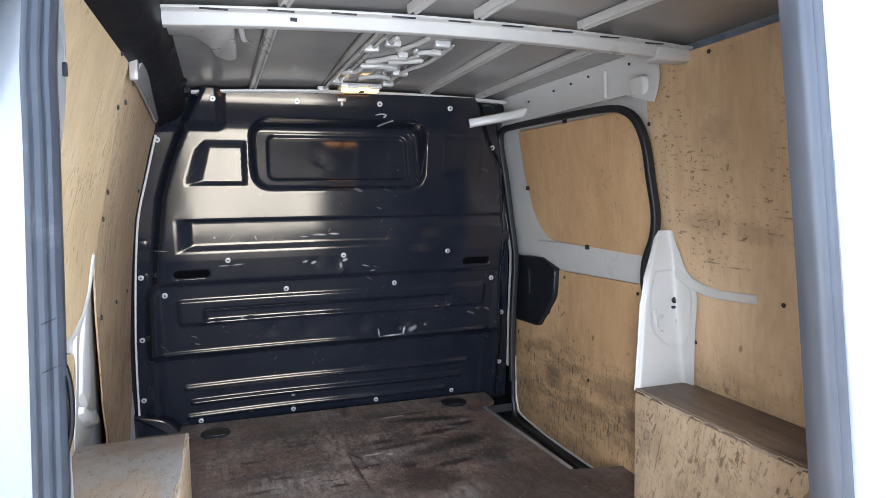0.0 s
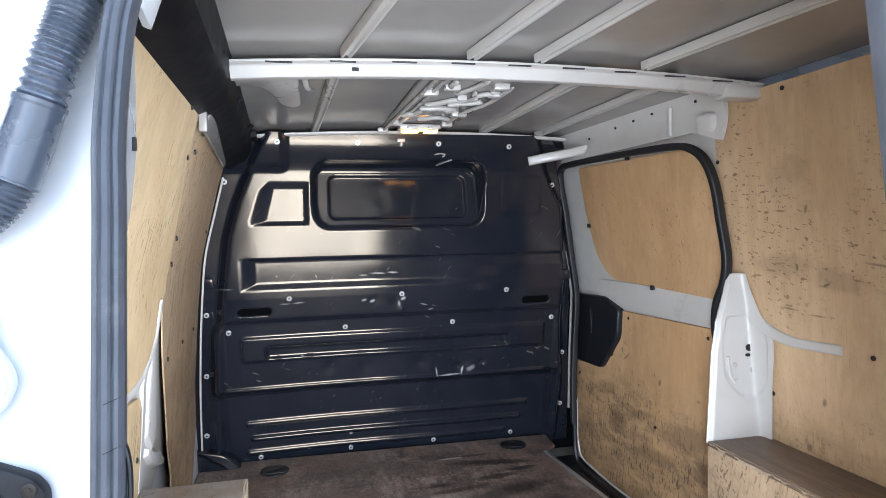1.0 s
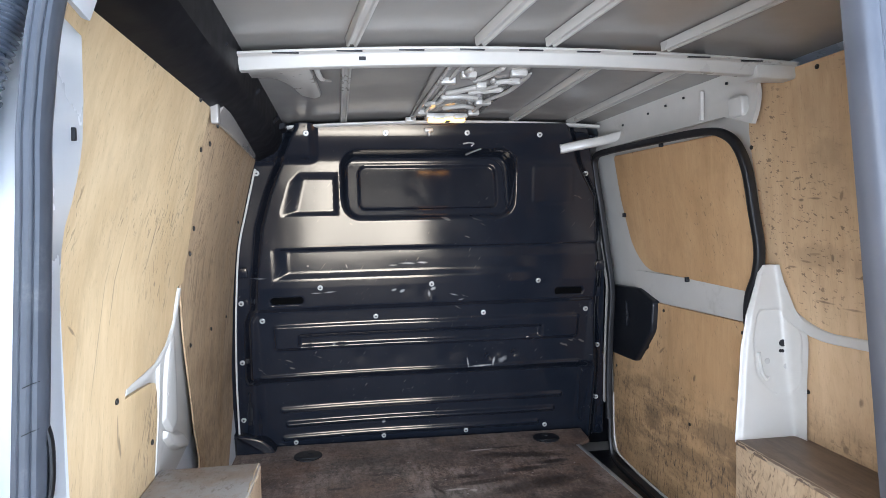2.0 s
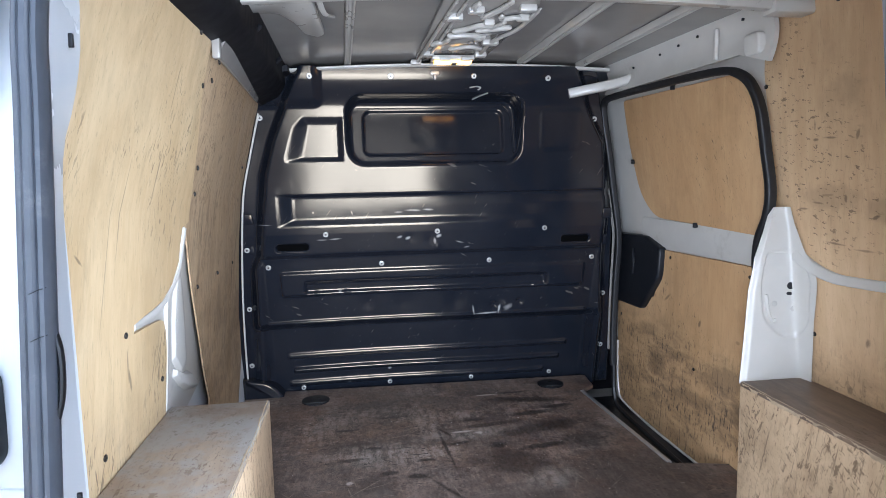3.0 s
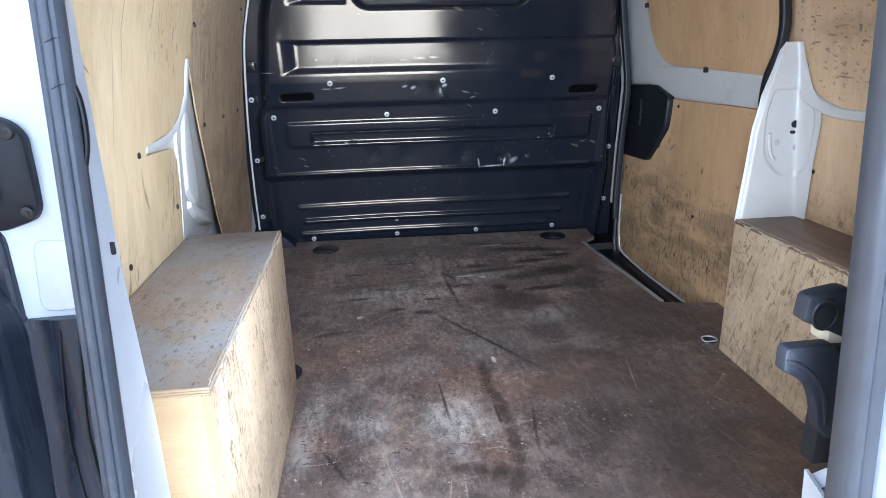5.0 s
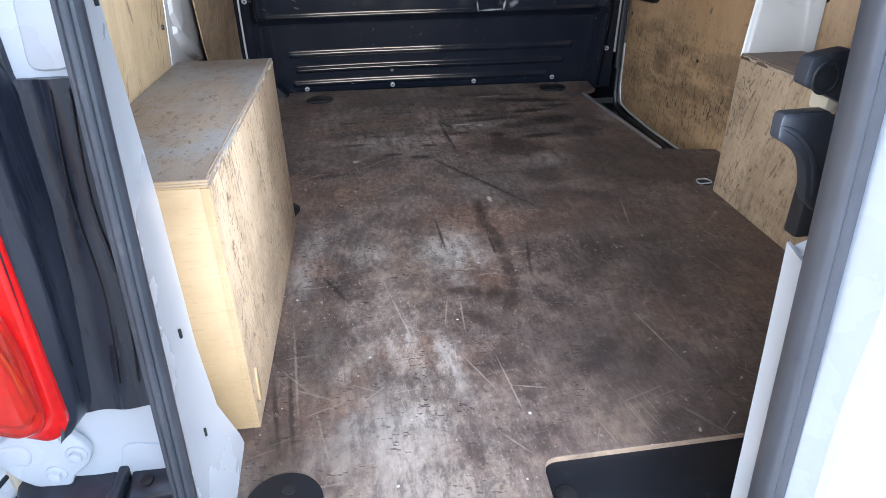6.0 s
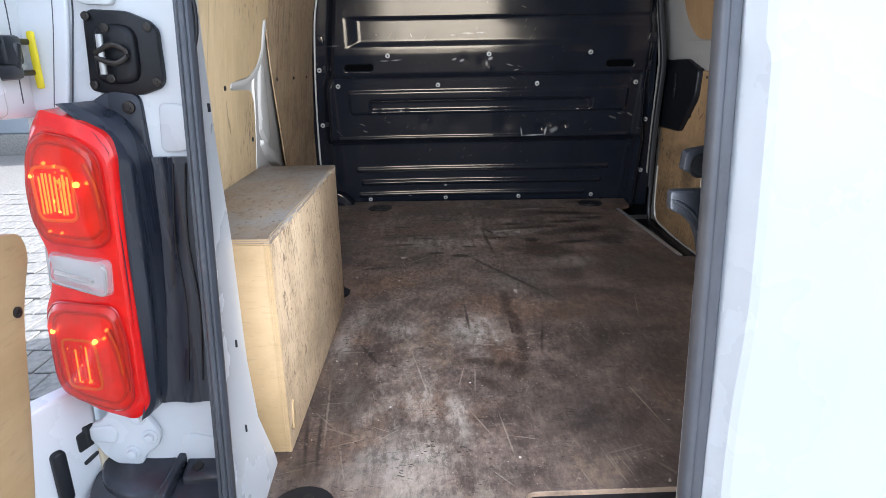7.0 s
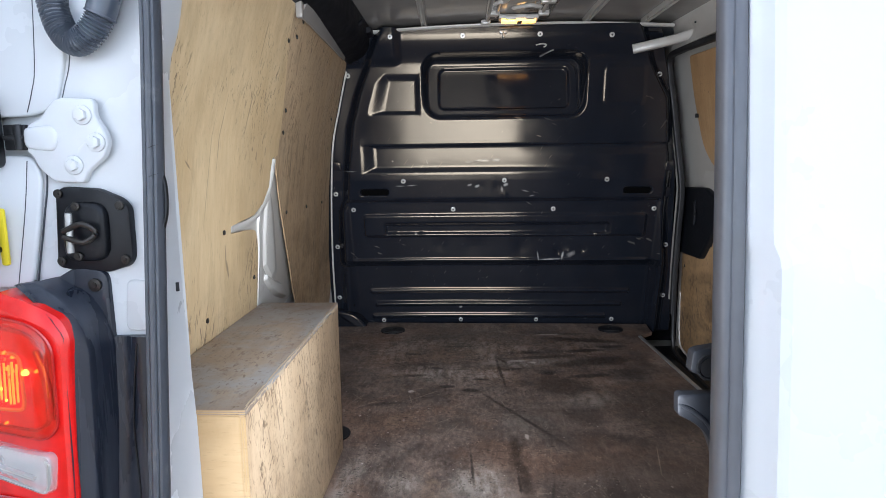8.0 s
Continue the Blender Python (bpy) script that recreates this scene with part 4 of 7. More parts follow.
for line in (((0.150, 1.843), (0.190, 1.840), (0.219, 1.826), (0.238, 1.795), (0.243, 1.730), (0.245, 1.662), (0.250, 1.640)), ((0.189, 1.861), (0.225, 1.860), (0.253, 1.852), (0.277, 1.827), (0.276, 1.784), (0.268, 1.720), (0.261, 1.662), (0.250, 1.636))):
    piece("window_rib", sweep(curve([bulk_point(x, z) + Vector((0, -0.001, 0)) for x, z in line], 40), ring(0.0034, 8), up=(0, 1, 0)), STEEL, bulkhead)
fx0, fx1 = -0.885, -0.715
piece("foot", plate(rounded([(fx0, 0.575), (fx1 + 0.02, 0.575), (fx1 - 0.005, 0.635), (fx1 - 0.05, 0.690), (fx0, 0.720)], (0.004, 0.01, 0.03, 0.04, 0.004), 5), lambda u, v: (u, 2.405 - (v - 0.6) * 0.16, v), (0, 0.10, 0), 0.012, 3), STEEL, bulkhead, "black steel corner foot")
for bx, bz0, bz1 in ((0.640, 1.372, 1.415), (0.645, 1.255, 1.300), (-0.800, 1.385, 1.425), (-0.808, 1.262, 1.302)):
    p = bulk_point(bx, (bz0 + bz1) / 2)
    piece("bolt_seat", plate(rounded([(bx - 0.020, bz0), (bx + 0.022, bz0), (bx + 0.018, bz1), (bx - 0.016, bz1)], 0.010, 4), lambda u, v: (u, p.y - 0.004 - (v - 1.3) * 0.2, v), (0, 0.012, 0), 0.004, 2), STEEL, bulkhead)

# ---------------------------------------------------------------- floor
floor_line = [(-0.640, 0.205), (-0.150, 0.205), (-0.146, 0.325), (0.74, 0.345), (0.785, 1.530), (0.602, 1.568), (0.552, 2.248), (0.625, 2.305), (0.635, 2.44), (-0.88, 2.475), (-0.88, 0.475), (-0.660, 0.465)]
floor_out = []
for i, p in enumerate(floor_line):
    if i == 2:
        floor_out += [q for q in rounded([floor_line[1], p, floor_line[3]], 0.025, 5)][6:12]
    else:
        floor_out.append(p)


def floor_z(y):
    """The floor rises a little towards the bulkhead."""
    return 0.594 + 0.0172 * (y - 0.34)


floor = part("floor", plate(floor_out, lambda u, v: (u, v, floor_z(v)), (0, 0, -0.014), 0.0015), FLOOR, smooth=False)
tagged(floor, "worn dark brown plywood floor sheet, scratched and rubbed pale", "floor", kind="structure")
floor.data.materials.append(PLY_TOP_BROWN)
for poly in floor.data.polygons:
    if abs(poly.normal.z) < 0.8 and poly.center.y < 0.40:
        poly.material_index = 1
under_floor = part("floor_pan", join(box(-0.90, 0.55, 0.12, 2.60, 0.44, 0.535, 0.004), box(0.552, 0.90, 0.12, 2.60, 0.44, 0.50, 0.004)), WHITE_IN)
tagged(under_floor, "white painted steel floor pan under the plywood", "floor pan", kind="structure")


def floor_cover(x, y, r=0.058):
    z = floor_z(y) + 0.002
    t = thing("floor_cover", (x, y, z), "round black plastic cover over a lashing point, set in the floor", "cover", "floor covers")
    piece("disc", disc((x, y, z - 0.004), (0, -0.017, 1), r, 0.005, 40, 0.001), PLASTIC, t)
    piece("button", disc((x + 0.006, y + 0.026, z + 0.0005), (0, -0.017, 1), 0.010, 0.002, 16, 0.001), SEAL_BLACK, t)
    piece("grip", box(x - 0.034, x + 0.034, y - 0.034, y - 0.022, z - 0.001, z + 0.0024, 0.001), SEAL_BLACK, t)
    return t


for cx, cy in ((-0.541, 0.292), (-0.581, 2.337), (0.445, 2.351), (-0.645, 1.275)):
    floor_cover(cx, cy)

FZ = floor_z(0.21)
strip = thing("edge_strip", (-0.38, 0.21, FZ), "ribbed aluminium edging strip on the rear edge of the floor", "edging strip")
piece("tread", join(box(-0.612, -0.152, 0.192, 0.229, FZ + 0.001, FZ + 0.004, 0.001), *[box(-0.612, -0.152, 0.197 + k * 0.006, 0.200 + k * 0.006, FZ + 0.0035, FZ + 0.0044, 0.0004, 1) for k in (0, 1, 4)]), ALU, strip)
piece("nose", box(-0.612, -0.152, 0.188, 0.192, FZ - 0.022, FZ + 0.004, 0.001), ALU, strip)
side_strip = thing("edge_strip", (0.60, 1.95, FZ), "narrow worn aluminium strip along the side step", "edging strip")
piece("tread", plate([(0.592, 1.572), (0.608, 1.572), (0.560, 2.250), (0.544, 2.244)], lambda u, v: (u, v, floor_z(v) + 0.003), (0, 0, -0.012), 0.001), ALU, side_strip)

FZ = 0.60
step = thing("side_step", (0.69, 1.95, 0.5), "black plastic step well inside the sliding door", "step")
piece("tread", plate([(0.585, 1.53), (0.80, 1.53), (0.80, 2.44), (0.53, 2.44), (0.545, 2.25), (0.600, 1.57)], lambda u, v: (u, v, 0.520), (0, 0, -0.03), 0.003), PLASTIC, step)
piece("riser", plate([(1.56, 0.50), (2.26, 0.50), (2.26, 0.606), (1.56, 0.606)], lambda u, v: (0.608 - (u - 1.57) * 0.071, u, v), (-0.01, 0, 0), 0.002), PLASTIC, step)

sill = thing("sill_trim", (0.1, 0.2, 0.5), "black plastic trim over the rear load sill with a lock slot", "sill trim")
piece("top", skin(40, 14, lambda u, v: (-0.66 + u * 1.40, 0.352 - v * 0.26, 0.583 - 0.006 * float(sstep(np.array(v), 0.42, 0.5)) - 0.05 * max(0, v - 0.75) ** 1.4 * 4), (0, 0, -0.012)), PLASTIC, sill)
piece("striker_slot", join(sweep(rounded([(-0.085, 0.163, 0.583), (-0.012, 0.166, 0.583), (-0.012, 0.188, 0.583), (-0.085, 0.185, 0.583)], 0.010, 4), ring(0.0035, 6), True)), SEAL_BLACK, sill)
piece("striker", box(-0.080, -0.020, 0.170, 0.183, 0.578, 0.590, 0.004), ZINC, sill, "bright steel lock striker")
piece("drain_plug", join(disc((-0.126, 0.262, 0.582), (0, 0, 1), 0.016, 0.006, 20, 0.003), disc((-0.130, 0.258, 0.587), (0, 0, 1), 0.008, 0.004, 8)), SEAL_BLACK, sill)
piece("lower_panel", box(-0.70, 0.74, 0.075, 0.100, 0.30, 0.565, 0.01), PLASTIC, sill)

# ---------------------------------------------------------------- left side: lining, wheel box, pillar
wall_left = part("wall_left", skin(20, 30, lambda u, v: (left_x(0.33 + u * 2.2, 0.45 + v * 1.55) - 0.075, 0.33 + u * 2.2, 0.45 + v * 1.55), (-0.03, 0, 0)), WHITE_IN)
tagged(wall_left, "white painted inner steel of the van side behind the plywood", "wall", kind="structure")


def lining(name, z0, z1, ya, yb, X, thick, material, label, nz=40, ny=30, group=""):
    t = thing(name, (X(1.0, z0), (ya(z0) + yb(z0)) / 2, z0), label, "plywood panel", group)

    def f(u, v):
        z = z0 + v * (z1 - z0)
        y = ya(z) + u * (yb(z) - ya(z))
        return X(y, z), y, z
    piece("sheet", skin(ny, nz, f, thick), material, t)
    return t


rear_l = lining("plywood_lining", 0.62, 1.885, lambda z: 0.37, lambda z: lerp(z, (0.6, 1.05, 1.18, 1.23, 1.258, 1.268, 1.272, 1.292, 1.302, 1.329, 1.373, 1.41, 1.452, 1.456, 1.52, 1.64, 1.76, 1.89), (1.155, 1.155, 1.152, 1.142, 1.125, 1.09, 0.945, 0.945, 1.105, 1.175, 1.22, 1.223, 1.236, 1.285, 1.290, 1.254, 1.208, 1.18)), left_x, (-0.008, 0, 0), PLY_LEFT, "bent birch plywood lining of the van side with pencil-thin scuffs", nz=300, group="side linings")
front_l = lining("plywood_lining", 0.62, 1.86, lambda z: lerp(z, (0.6, 0.9, 1.1, 1.34, 1.44, 1.52, 1.64, 1.76, 1.89), (1.67, 1.66, 1.52, 1.335, 1.272, 1.279, 1.253, 1.213, 1.19)), lambda z: bulk_y(z) + 0.03, lambda y, z: left_x(y, z) - 0.003, (-0.004, 0, 0), PLY_FRONT, "soiled birch plywood lining beside the bulkhead", group="side linings")
for sy, sz, o in ((0.901, 1.282, rear_l), (1.091, 1.849, rear_l), (1.12, 1.133, rear_l), (0.816, 1.095, rear_l), (1.200, 1.760, rear_l), (1.263, 1.780, front_l), (1.284, 1.825, front_l), (1.312, 1.523, front_l), (1.292, 1.584, front_l), (1.629, 1.832, front_l), (1.984, 1.835, front_l), (1.75, 1.27, front_l), (1.431, 1.279, front_l), (2.072, 1.261, front_l), (2.083, 1.601, front_l)):
    screw((left_x(sy, sz), sy, sz), (1, 0, 0), o)
piece("edge_band", sweep(curve([(left_x(2.2, z) + 0.010, bulk_y(z) - 0.004, z) for z in (0.64, 0.9, 1.1, 1.3, 1.5, 1.65, 1.80)], 40), ring(0.004, 6), up=(0, 1, 0)), WHITE_IN, front_l, "thin pale edge strip at the bulkhead")

post_l = thing("pillar_left", (-0.80, 1.25, 1.05), "white pressed steel pillar with a curved side arm showing through the plywood", "pillar", kind="structure")
piece("pressing", skin(24, 20, lambda u, v: (left_x(0.92 + u * 0.80, 0.96 + v * 0.50) - 0.009 - 0.04 * max(0.0, u * 0.80 - 0.26), 0.92 + u * 0.80, 0.96 + v * 0.50), (-0.012, 0, 0)), WHITE_IN, post_l)
piece("arm", sweep(curve([(left_x(y, z) - 0.004, y, z) for y, z in ((1.262, 1.446), (1.246, 1.385), (1.218, 1.340), (1.150, 1.303), (1.080, 1.289), (1.010, 1.286), (0.950, 1.286))], 40), [(-0.009, -0.006), (0.009, -0.006), (0.0075, 0.003), (0.003, 0.0052), (-0.003, 0.0052), (-0.0075, 0.003)], up=(1, 0, 0)), WHITE_IN, post_l, "curved white side arm")
piece("flank", sweep(curve([(left_x(y, z) - 0.007, y, z) for y, z in ((1.185, 1.318), (1.172, 1.275), (1.180, 1.220), (1.184, 1.150), (1.186, 1.040))], 30), [(-0.016, -0.004), (0.016, -0.004), (0.012, 0.004), (-0.012, 0.004)], up=(1, 0, 0)), WHITE_IN, post_l)


def on_left(outline, high):
    return [Vector((left_x(y, z) + high, y, z)) for y, z in outline]


def raised(low, top, h0, h1):
    """A pressed-out form between a wide outline and a narrower one further out."""
    a, b = on_left(low, h0), on_left(top, h1)
    k = len(a)
    faces = [(i, (i + 1) % k, k + (i + 1) % k, k + i) for i in range(k)] + [tuple(range(k, 2 * k))]
    bm = bm_from(a + b, faces)
    bmesh.ops.bevel(bm, geom=[e for e in bm.edges if len(e.link_faces) == 2], offset=0.003, segments=2, affect="EDGES", profile=0.5)
    return bm


piece("inner_rib", raised([(1.217, 1.235), (1.222, 1.345), (1.285, 1.350), (1.320, 1.300), (1.360, 1.210), (1.400, 1.090), (1.330, 1.060), (1.228, 1.135)], [(1.223, 1.232), (1.229, 1.328), (1.254, 1.332), (1.268, 1.295), (1.300, 1.205), (1.330, 1.115), (1.290, 1.105), (1.236, 1.150)], -0.014, -0.003), WHITE_IN, post_l, "pressed-out stiffening rib")
piece("foot", raised([(1.240, 1.120), (1.330, 1.085), (1.420, 1.062), (1.520, 1.010), (1.500, 0.985), (1.380, 1.020), (1.300, 1.055), (1.236, 1.095)], [(1.248, 1.114), (1.330, 1.078), (1.415, 1.052), (1.500, 1.006), (1.490, 0.996), (1.378, 1.032), (1.300, 1.066), (1.246, 1.100)], -0.020, -0.001), WHITE_IN, post_l)
for z in (1.308, 1.285, 1.262, 1.235, 1.205, 1.178):
    piece("rivet", disc((left_x(1.250, z) - 0.0035, 1.238 + (1.25 - z) * 0.04, z), (1, 0, 0), 0.0035, 0.0015, 10), ZINC, post_l)


def wheel_box(name_at, x_in, x_out, y0, y1, z1, label):
    t = thing("wheel_box", name_at, label, "wheel box", "wheel boxes")
    s = 1 if x_out < x_in else -1
    th = 0.012
    lo, hi = min(x_in, x_out), max(x_in, x_out)
    piece("top_panel", box(lo if s > 0 else lo, hi, y0, y1, z1 - th, z1, 0.0018), PLY_TOP if s > 0 else PLY_TOP_BROWN, t, "grey-soiled plywood top" if s > 0 else "dark brown soiled plywood top")
    piece("side_panel", box(x_in - th if s > 0 else x_in, x_in if s > 0 else x_in + th, y0, y1, FZ + 0.001, z1 - th, 0.0018), PLY_BOX, t, "plywood side with many dark scuffs")
    for k in range(3):
        e0 = x_in - s * (0.0005 + k * 0.0042)
        e1 = e0 - s * 0.0036
        piece("ply_layer", box(min(e0, e1), max(e0, e1), y0 - 0.0009, y0 + 0.001, FZ + 0.004, z1 - th - 0.001), PLY_EDGE, t)
    piece("end_panel", box(lo + (0 if s > 0 else th), hi - (th if s > 0 else 0), y0, y0 + th, FZ + 0.001, z1 - th, 0.0018), PLY_EDGE, t, "clean pale plywood end")
    piece("end_panel", box(lo + (0 if s > 0 else th), hi - (th if s > 0 else 0), y1 - th, y1, FZ + 0.001, z1 - th, 0.0018), PLY_BOX, t)
    return t


wbl = wheel_box((-0.7, 0.82, FZ), -0.592, -0.808, 0.448, 1.188, 1.046, "plywood wheel arch box with a grey dirty top and splintered edge")
wbr = wheel_box((0.66, 0.78, FZ), 0.608, 0.792, 0.36, 1.225, 1.000, "plywood wheel arch box, badly scuffed, beside the sliding door")
# worn plywood edges: the veneer torn back unevenly to paler wood
for b, xe, ye, ze, s in ((wbl, -0.592, (0.45, 1.186), 1.046, 1), (wbr, 0.608, (0.362, 1.223), 1.0, -1)):
    steps = 260
    tear, chip = [0.3], [0.3]
    for k in range(steps):
        tear.append(min(1.0, max(0.05, tear[-1] + random.uniform(-0.2, 0.2) + (0.4 if random.random() < 0.05 else 0))))
        chip.append(min(1.0, max(0.05, chip[-1] + random.uniform(-0.3, 0.28))))

    def edge_wear(u, v):
        k = int(round(u * steps))
        y = ye[0] + u * (ye[1] - ye[0])
        over = (0.0008, 0.0009, -0.0004, 0.0009, 0.0007)[int(round(v * 4))]
        if v < 0.4:
            return xe - s * (0.001 + 0.006 * tear[k] * (1 - v / 0.5)), y, ze + over * (1 if v else -0.3)
        return xe + s * (over if v < 0.9 else -0.0002), y, ze - 0.001 - 0.016 * chip[k] * (v - 0.4) / 0.6

    piece("worn_edge", skin(steps, 4, edge_wear, (-s * 0.003, 0, -0.003)), SPLINTER, b, "paler torn plywood along the edge")
piece("loose_chip", plate(rounded([(0.470, 0.640), (0.484, 0.636), (0.492, 0.668), (0.486, 0.700), (0.476, 0.690)], 0.004, 2), lambda u, v: (-0.5885, u, v), (-0.006, 0, 0), 0.0012), PLY_EDGE, wbl, "pale split chip of veneer")
for k in range(3):
    piece("ply_layer", box(-0.808, -0.5925, 0.4470, 0.4480, 1.0345 + k * 0.004, 1.0365 + k * 0.004), PLY_EDGE, wbl)

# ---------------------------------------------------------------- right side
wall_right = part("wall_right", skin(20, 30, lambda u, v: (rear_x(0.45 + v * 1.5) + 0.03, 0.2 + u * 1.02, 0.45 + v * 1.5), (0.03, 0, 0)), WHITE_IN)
tagged(wall_right, "white painted inner steel of the van side", "wall", kind="structure")
rear_r = lining("plywood_lining", 0.62, 1.942, lambda z: 0.20, lambda z: lerp(z, (0.6, 1.440, 1.447, 1.551, 1.655, 1.727, 1.81, 1.872, 1.942), (1.235, 1.235, 1.33, 1.306, 1.307, 1.319, 1.324, 1.316, 1.289)), lambda y, z: rear_x(z), (0.008, 0, 0), PLY_RIGHT, "birch plywood lining with dark rub marks above the wheel box", nz=80, group="side linings")
for sy, sz in ((1.317, 1.517), (1.318, 1.772), (1.056, 1.926), (1.283, 1.917), (0.854, 1.292), (1.169, 1.133), (0.549, 1.899), (0.527, 1.292)):
    screw((rear_x(sz), sy, sz), (-1, 0, 0), rear_r)

post_r = thing("pillar_right", (0.71, 1.25, 1.0), "white pressed steel pillar with a curved side arm and round holes", "pillar", kind="structure")
arm_line = curve([(1.263, 1.368, 0), (1.210, 1.330, 0), (1.152, 1.304, 0), (1.084, 1.290, 0), (1.001, 1.291, 0), (0.933, 1.294, 0)], 30)
piece("arm", sweep([(rear_x(p[1]) - 0.001, p[0], p[1]) for p in arm_line], rounded([(-0.013, -0.007), (0.013, -0.007), (0.013, 0.007), (-0.013, 0.007)], 0.005, 3), up=(1, 0, 0), scale=lambda q: 1.7 - 0.75 * min(1, q * 1.5)), WHITE_IN, post_r, "curved white side arm")
field = rounded([(0.655, 1.269), (0.671, 1.339), (0.739, 1.342), (0.776, 1.314), (0.793, 1.266), (0.792, 1.153), (0.767, 1.114), (0.716, 1.112), (0.663, 1.166)], (0.03, 0.015, 0.02, 0.02, 0.02, 0.02, 0.03, 0.03, 0.03), 5)


def inside(outline, u, v):
    """Distance to an outline, positive within it."""
    near, odd = 9.0, False
    for i in range(len(outline)):
        (ax, ay), (bx, by) = outline[i - 1][:2], outline[i][:2]
        dx, dy = bx - ax, by - ay
        t = min(1.0, max(0.0, ((u - ax) * dx + (v - ay) * dy) / (dx * dx + dy * dy + 1e-12)))
        near = min(near, math.hypot(ax + t * dx - u, ay + t * dy - v))
        if (ay > v) != (by > v) and u < ax + (v - ay) / (by - ay) * dx:
            odd = not odd
    return near if odd else -near


def post_at(a, z, proud=0.0):
    """The pillar faces the rear and its outer flange folds back along the lining; a runs round both."""
    y = lerp(z, (0.9, 1.3, 1.40, 1.47), (1.225, 1.225, 1.235, 1.25))
    fold = rear_x(z) - 0.012
    over = a - fold
    soft = 0.5 * (over + math.hypot(over, 0.010))
    back = soft / max(1e-6, math.hypot(over, 0.010))
    return a - soft + 0.003 - proud * back, y - soft / 0.77 - proud * (1 - back), z


def post_form(u, v):
    z = 0.990 + v * 0.465
    x0 = lerp(z, (0.998, 1.135, 1.239, 1.323, 1.455), (0.611, 0.621, 0.627, 0.643, 0.695))
    x1 = lerp(z, (0.998, 1.159, 1.237, 1.270, 1.307, 1.348, 1.412, 1.452), (0.810, 0.808, 0.811, 0.811, 0.803, 0.776, 0.752, 0.746))
    a = x0 + u * (x1 - x0)
    return post_at(a, z, -0.005 * float(sstep(np.array(inside(field, a, z)), -0.002, 0.004)) - 0.012 * float(1 - sstep(np.array(u), 0.0, 0.07)))


piece("pressing", skin(56, 90, post_form, (0.010, 0.016, 0)), WHITE_IN, post_r)
piece("lip", sweep(curve([post_at(a, z, -0.002) for a, z in ((0.672, 1.228), (0.675, 1.205), (0.682, 1.175), (0.694, 1.156), (0.702, 1.162))], 24), ring(0.0045, 8, 0.005), up=(0, 1, 0)), WHITE_IN, post_r)
for a, z, r in ((0.749, 1.188, 0.007), (0.698, 1.203, 0.008)):
    piece("dimple", disc(post_at(a, z, -0.0055), (0, -1, 0), r, 0.0012, 14, 0.0005), ROOF_RIB, post_r)
for a, z, r in ((0.740, 1.250, 0.0095), (0.735, 1.229, 0.0045), (0.740, 1.229, 0.0045)):
    piece("hole", disc(post_at(a, z, -0.005), (-0.2, -0.98, 0), r, 0.0015, 16), SEAL_BLACK, post_r)



# frame above the sliding door
head = thing("door_header_panel", (0.66, 1.8, 1.87), "white pressed steel panel above the sliding door opening", "header panel", kind="structure")


def head_x(y, z):
    return right_x(y, z) - 0.012


piece("pressing", skin(40, 8, lambda u, v: (head_x(1.235 + u * 0.93, 1.862 + v * 0.11) + 0.02 * math.sin(v * 3.1), 1.235 + u * 0.93, 1.860 - 0.01 * max(0, 0.12 - u) * 30 * (1 - v) + v * 0.115), (0.012, 0, 0)), WHITE_IN, head)
piece("pad", plate(rounded([(1.262, 1.850), (1.322, 1.850), (1.322, 1.905), (1.262, 1.905)], 0.014, 5), lambda u, v: (head_x(u, v) - 0.006, u, v), (0.02, 0, 0), 0.006, 3), WHITE_IN, head)
piece("seam", box(0.640, 0.652, 1.44, 1.452, 1.865, 1.95, 0.003), WHITE_IN, head)
piece("rail_end", sweep([(0.445, 2.115, 1.862), (0.50, 2.10, 1.872), (0.60, 2.05, 1.888), (0.655, 1.98, 1.90)], rounded([(-0.02, -0.018), (0.02, -0.018), (0.02, 0.018), (-0.02, 0.018)], 0.012, 3)), WHITE_IN, head, "white box rail end at the bulkhead")
for cy, cz in ((1.52, 1.945), (1.63, 1.942), (1.75, 1.938), (1.95, 1.93), (1.30, 1.94)):
    piece("clip", box(0.628, 0.634, cy - 0.003, cy + 0.003, cz - 0.003, cz + 0.004, 0.001), PLASTIC, head)

front_post = part("pillar_front", skin(4, 40, lambda u, v: (right_x(2.3, 0.78 + v * 1.08) - 0.012 + u * 0.009, lerp(0.78 + v * 1.08, (0.78, 1.0, 1.3, 1.6, 1.75, 1.86), (2.318, 2.305, 2.272, 2.256, 2.275, 2.305)) + u * 0.012, 0.78 + v * 1.08), (0, 0.02, 0)), WHITE_IN)
tagged(front_post, "white painted front post of the sliding door opening", "pillar", kind="structure")

# sliding door seen from inside
sdoor = thing("sliding_door", (0.79, 1.8, 0.5), "closed white sliding door lined with plywood, with a black handle box", "sliding door")


def door_x(y, z):
    return right_x(y, z) + 0.06


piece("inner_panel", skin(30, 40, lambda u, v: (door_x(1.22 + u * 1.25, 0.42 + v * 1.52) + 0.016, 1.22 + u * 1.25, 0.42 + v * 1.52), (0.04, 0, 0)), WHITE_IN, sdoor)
up_out = rounded([(2.172, 1.840), (1.435, 1.832), (1.362, 1.640), (1.348, 1.46), (1.395, 1.362), (2.04, 1.381), (2.135, 1.47), (2.172, 1.668)], (0.02, 0.06, 0.05, 0.04, 0.02, 0.06, 0.06, 0.05), 5)
piece("upper_lining", plate(up_out, lambda u, v: (door_x(u, v) + 0.004, u, v), (0.012, 0, 0), 0.002), PLY_DOOR, sdoor, "clean birch plywood over the door window", smooth=False)
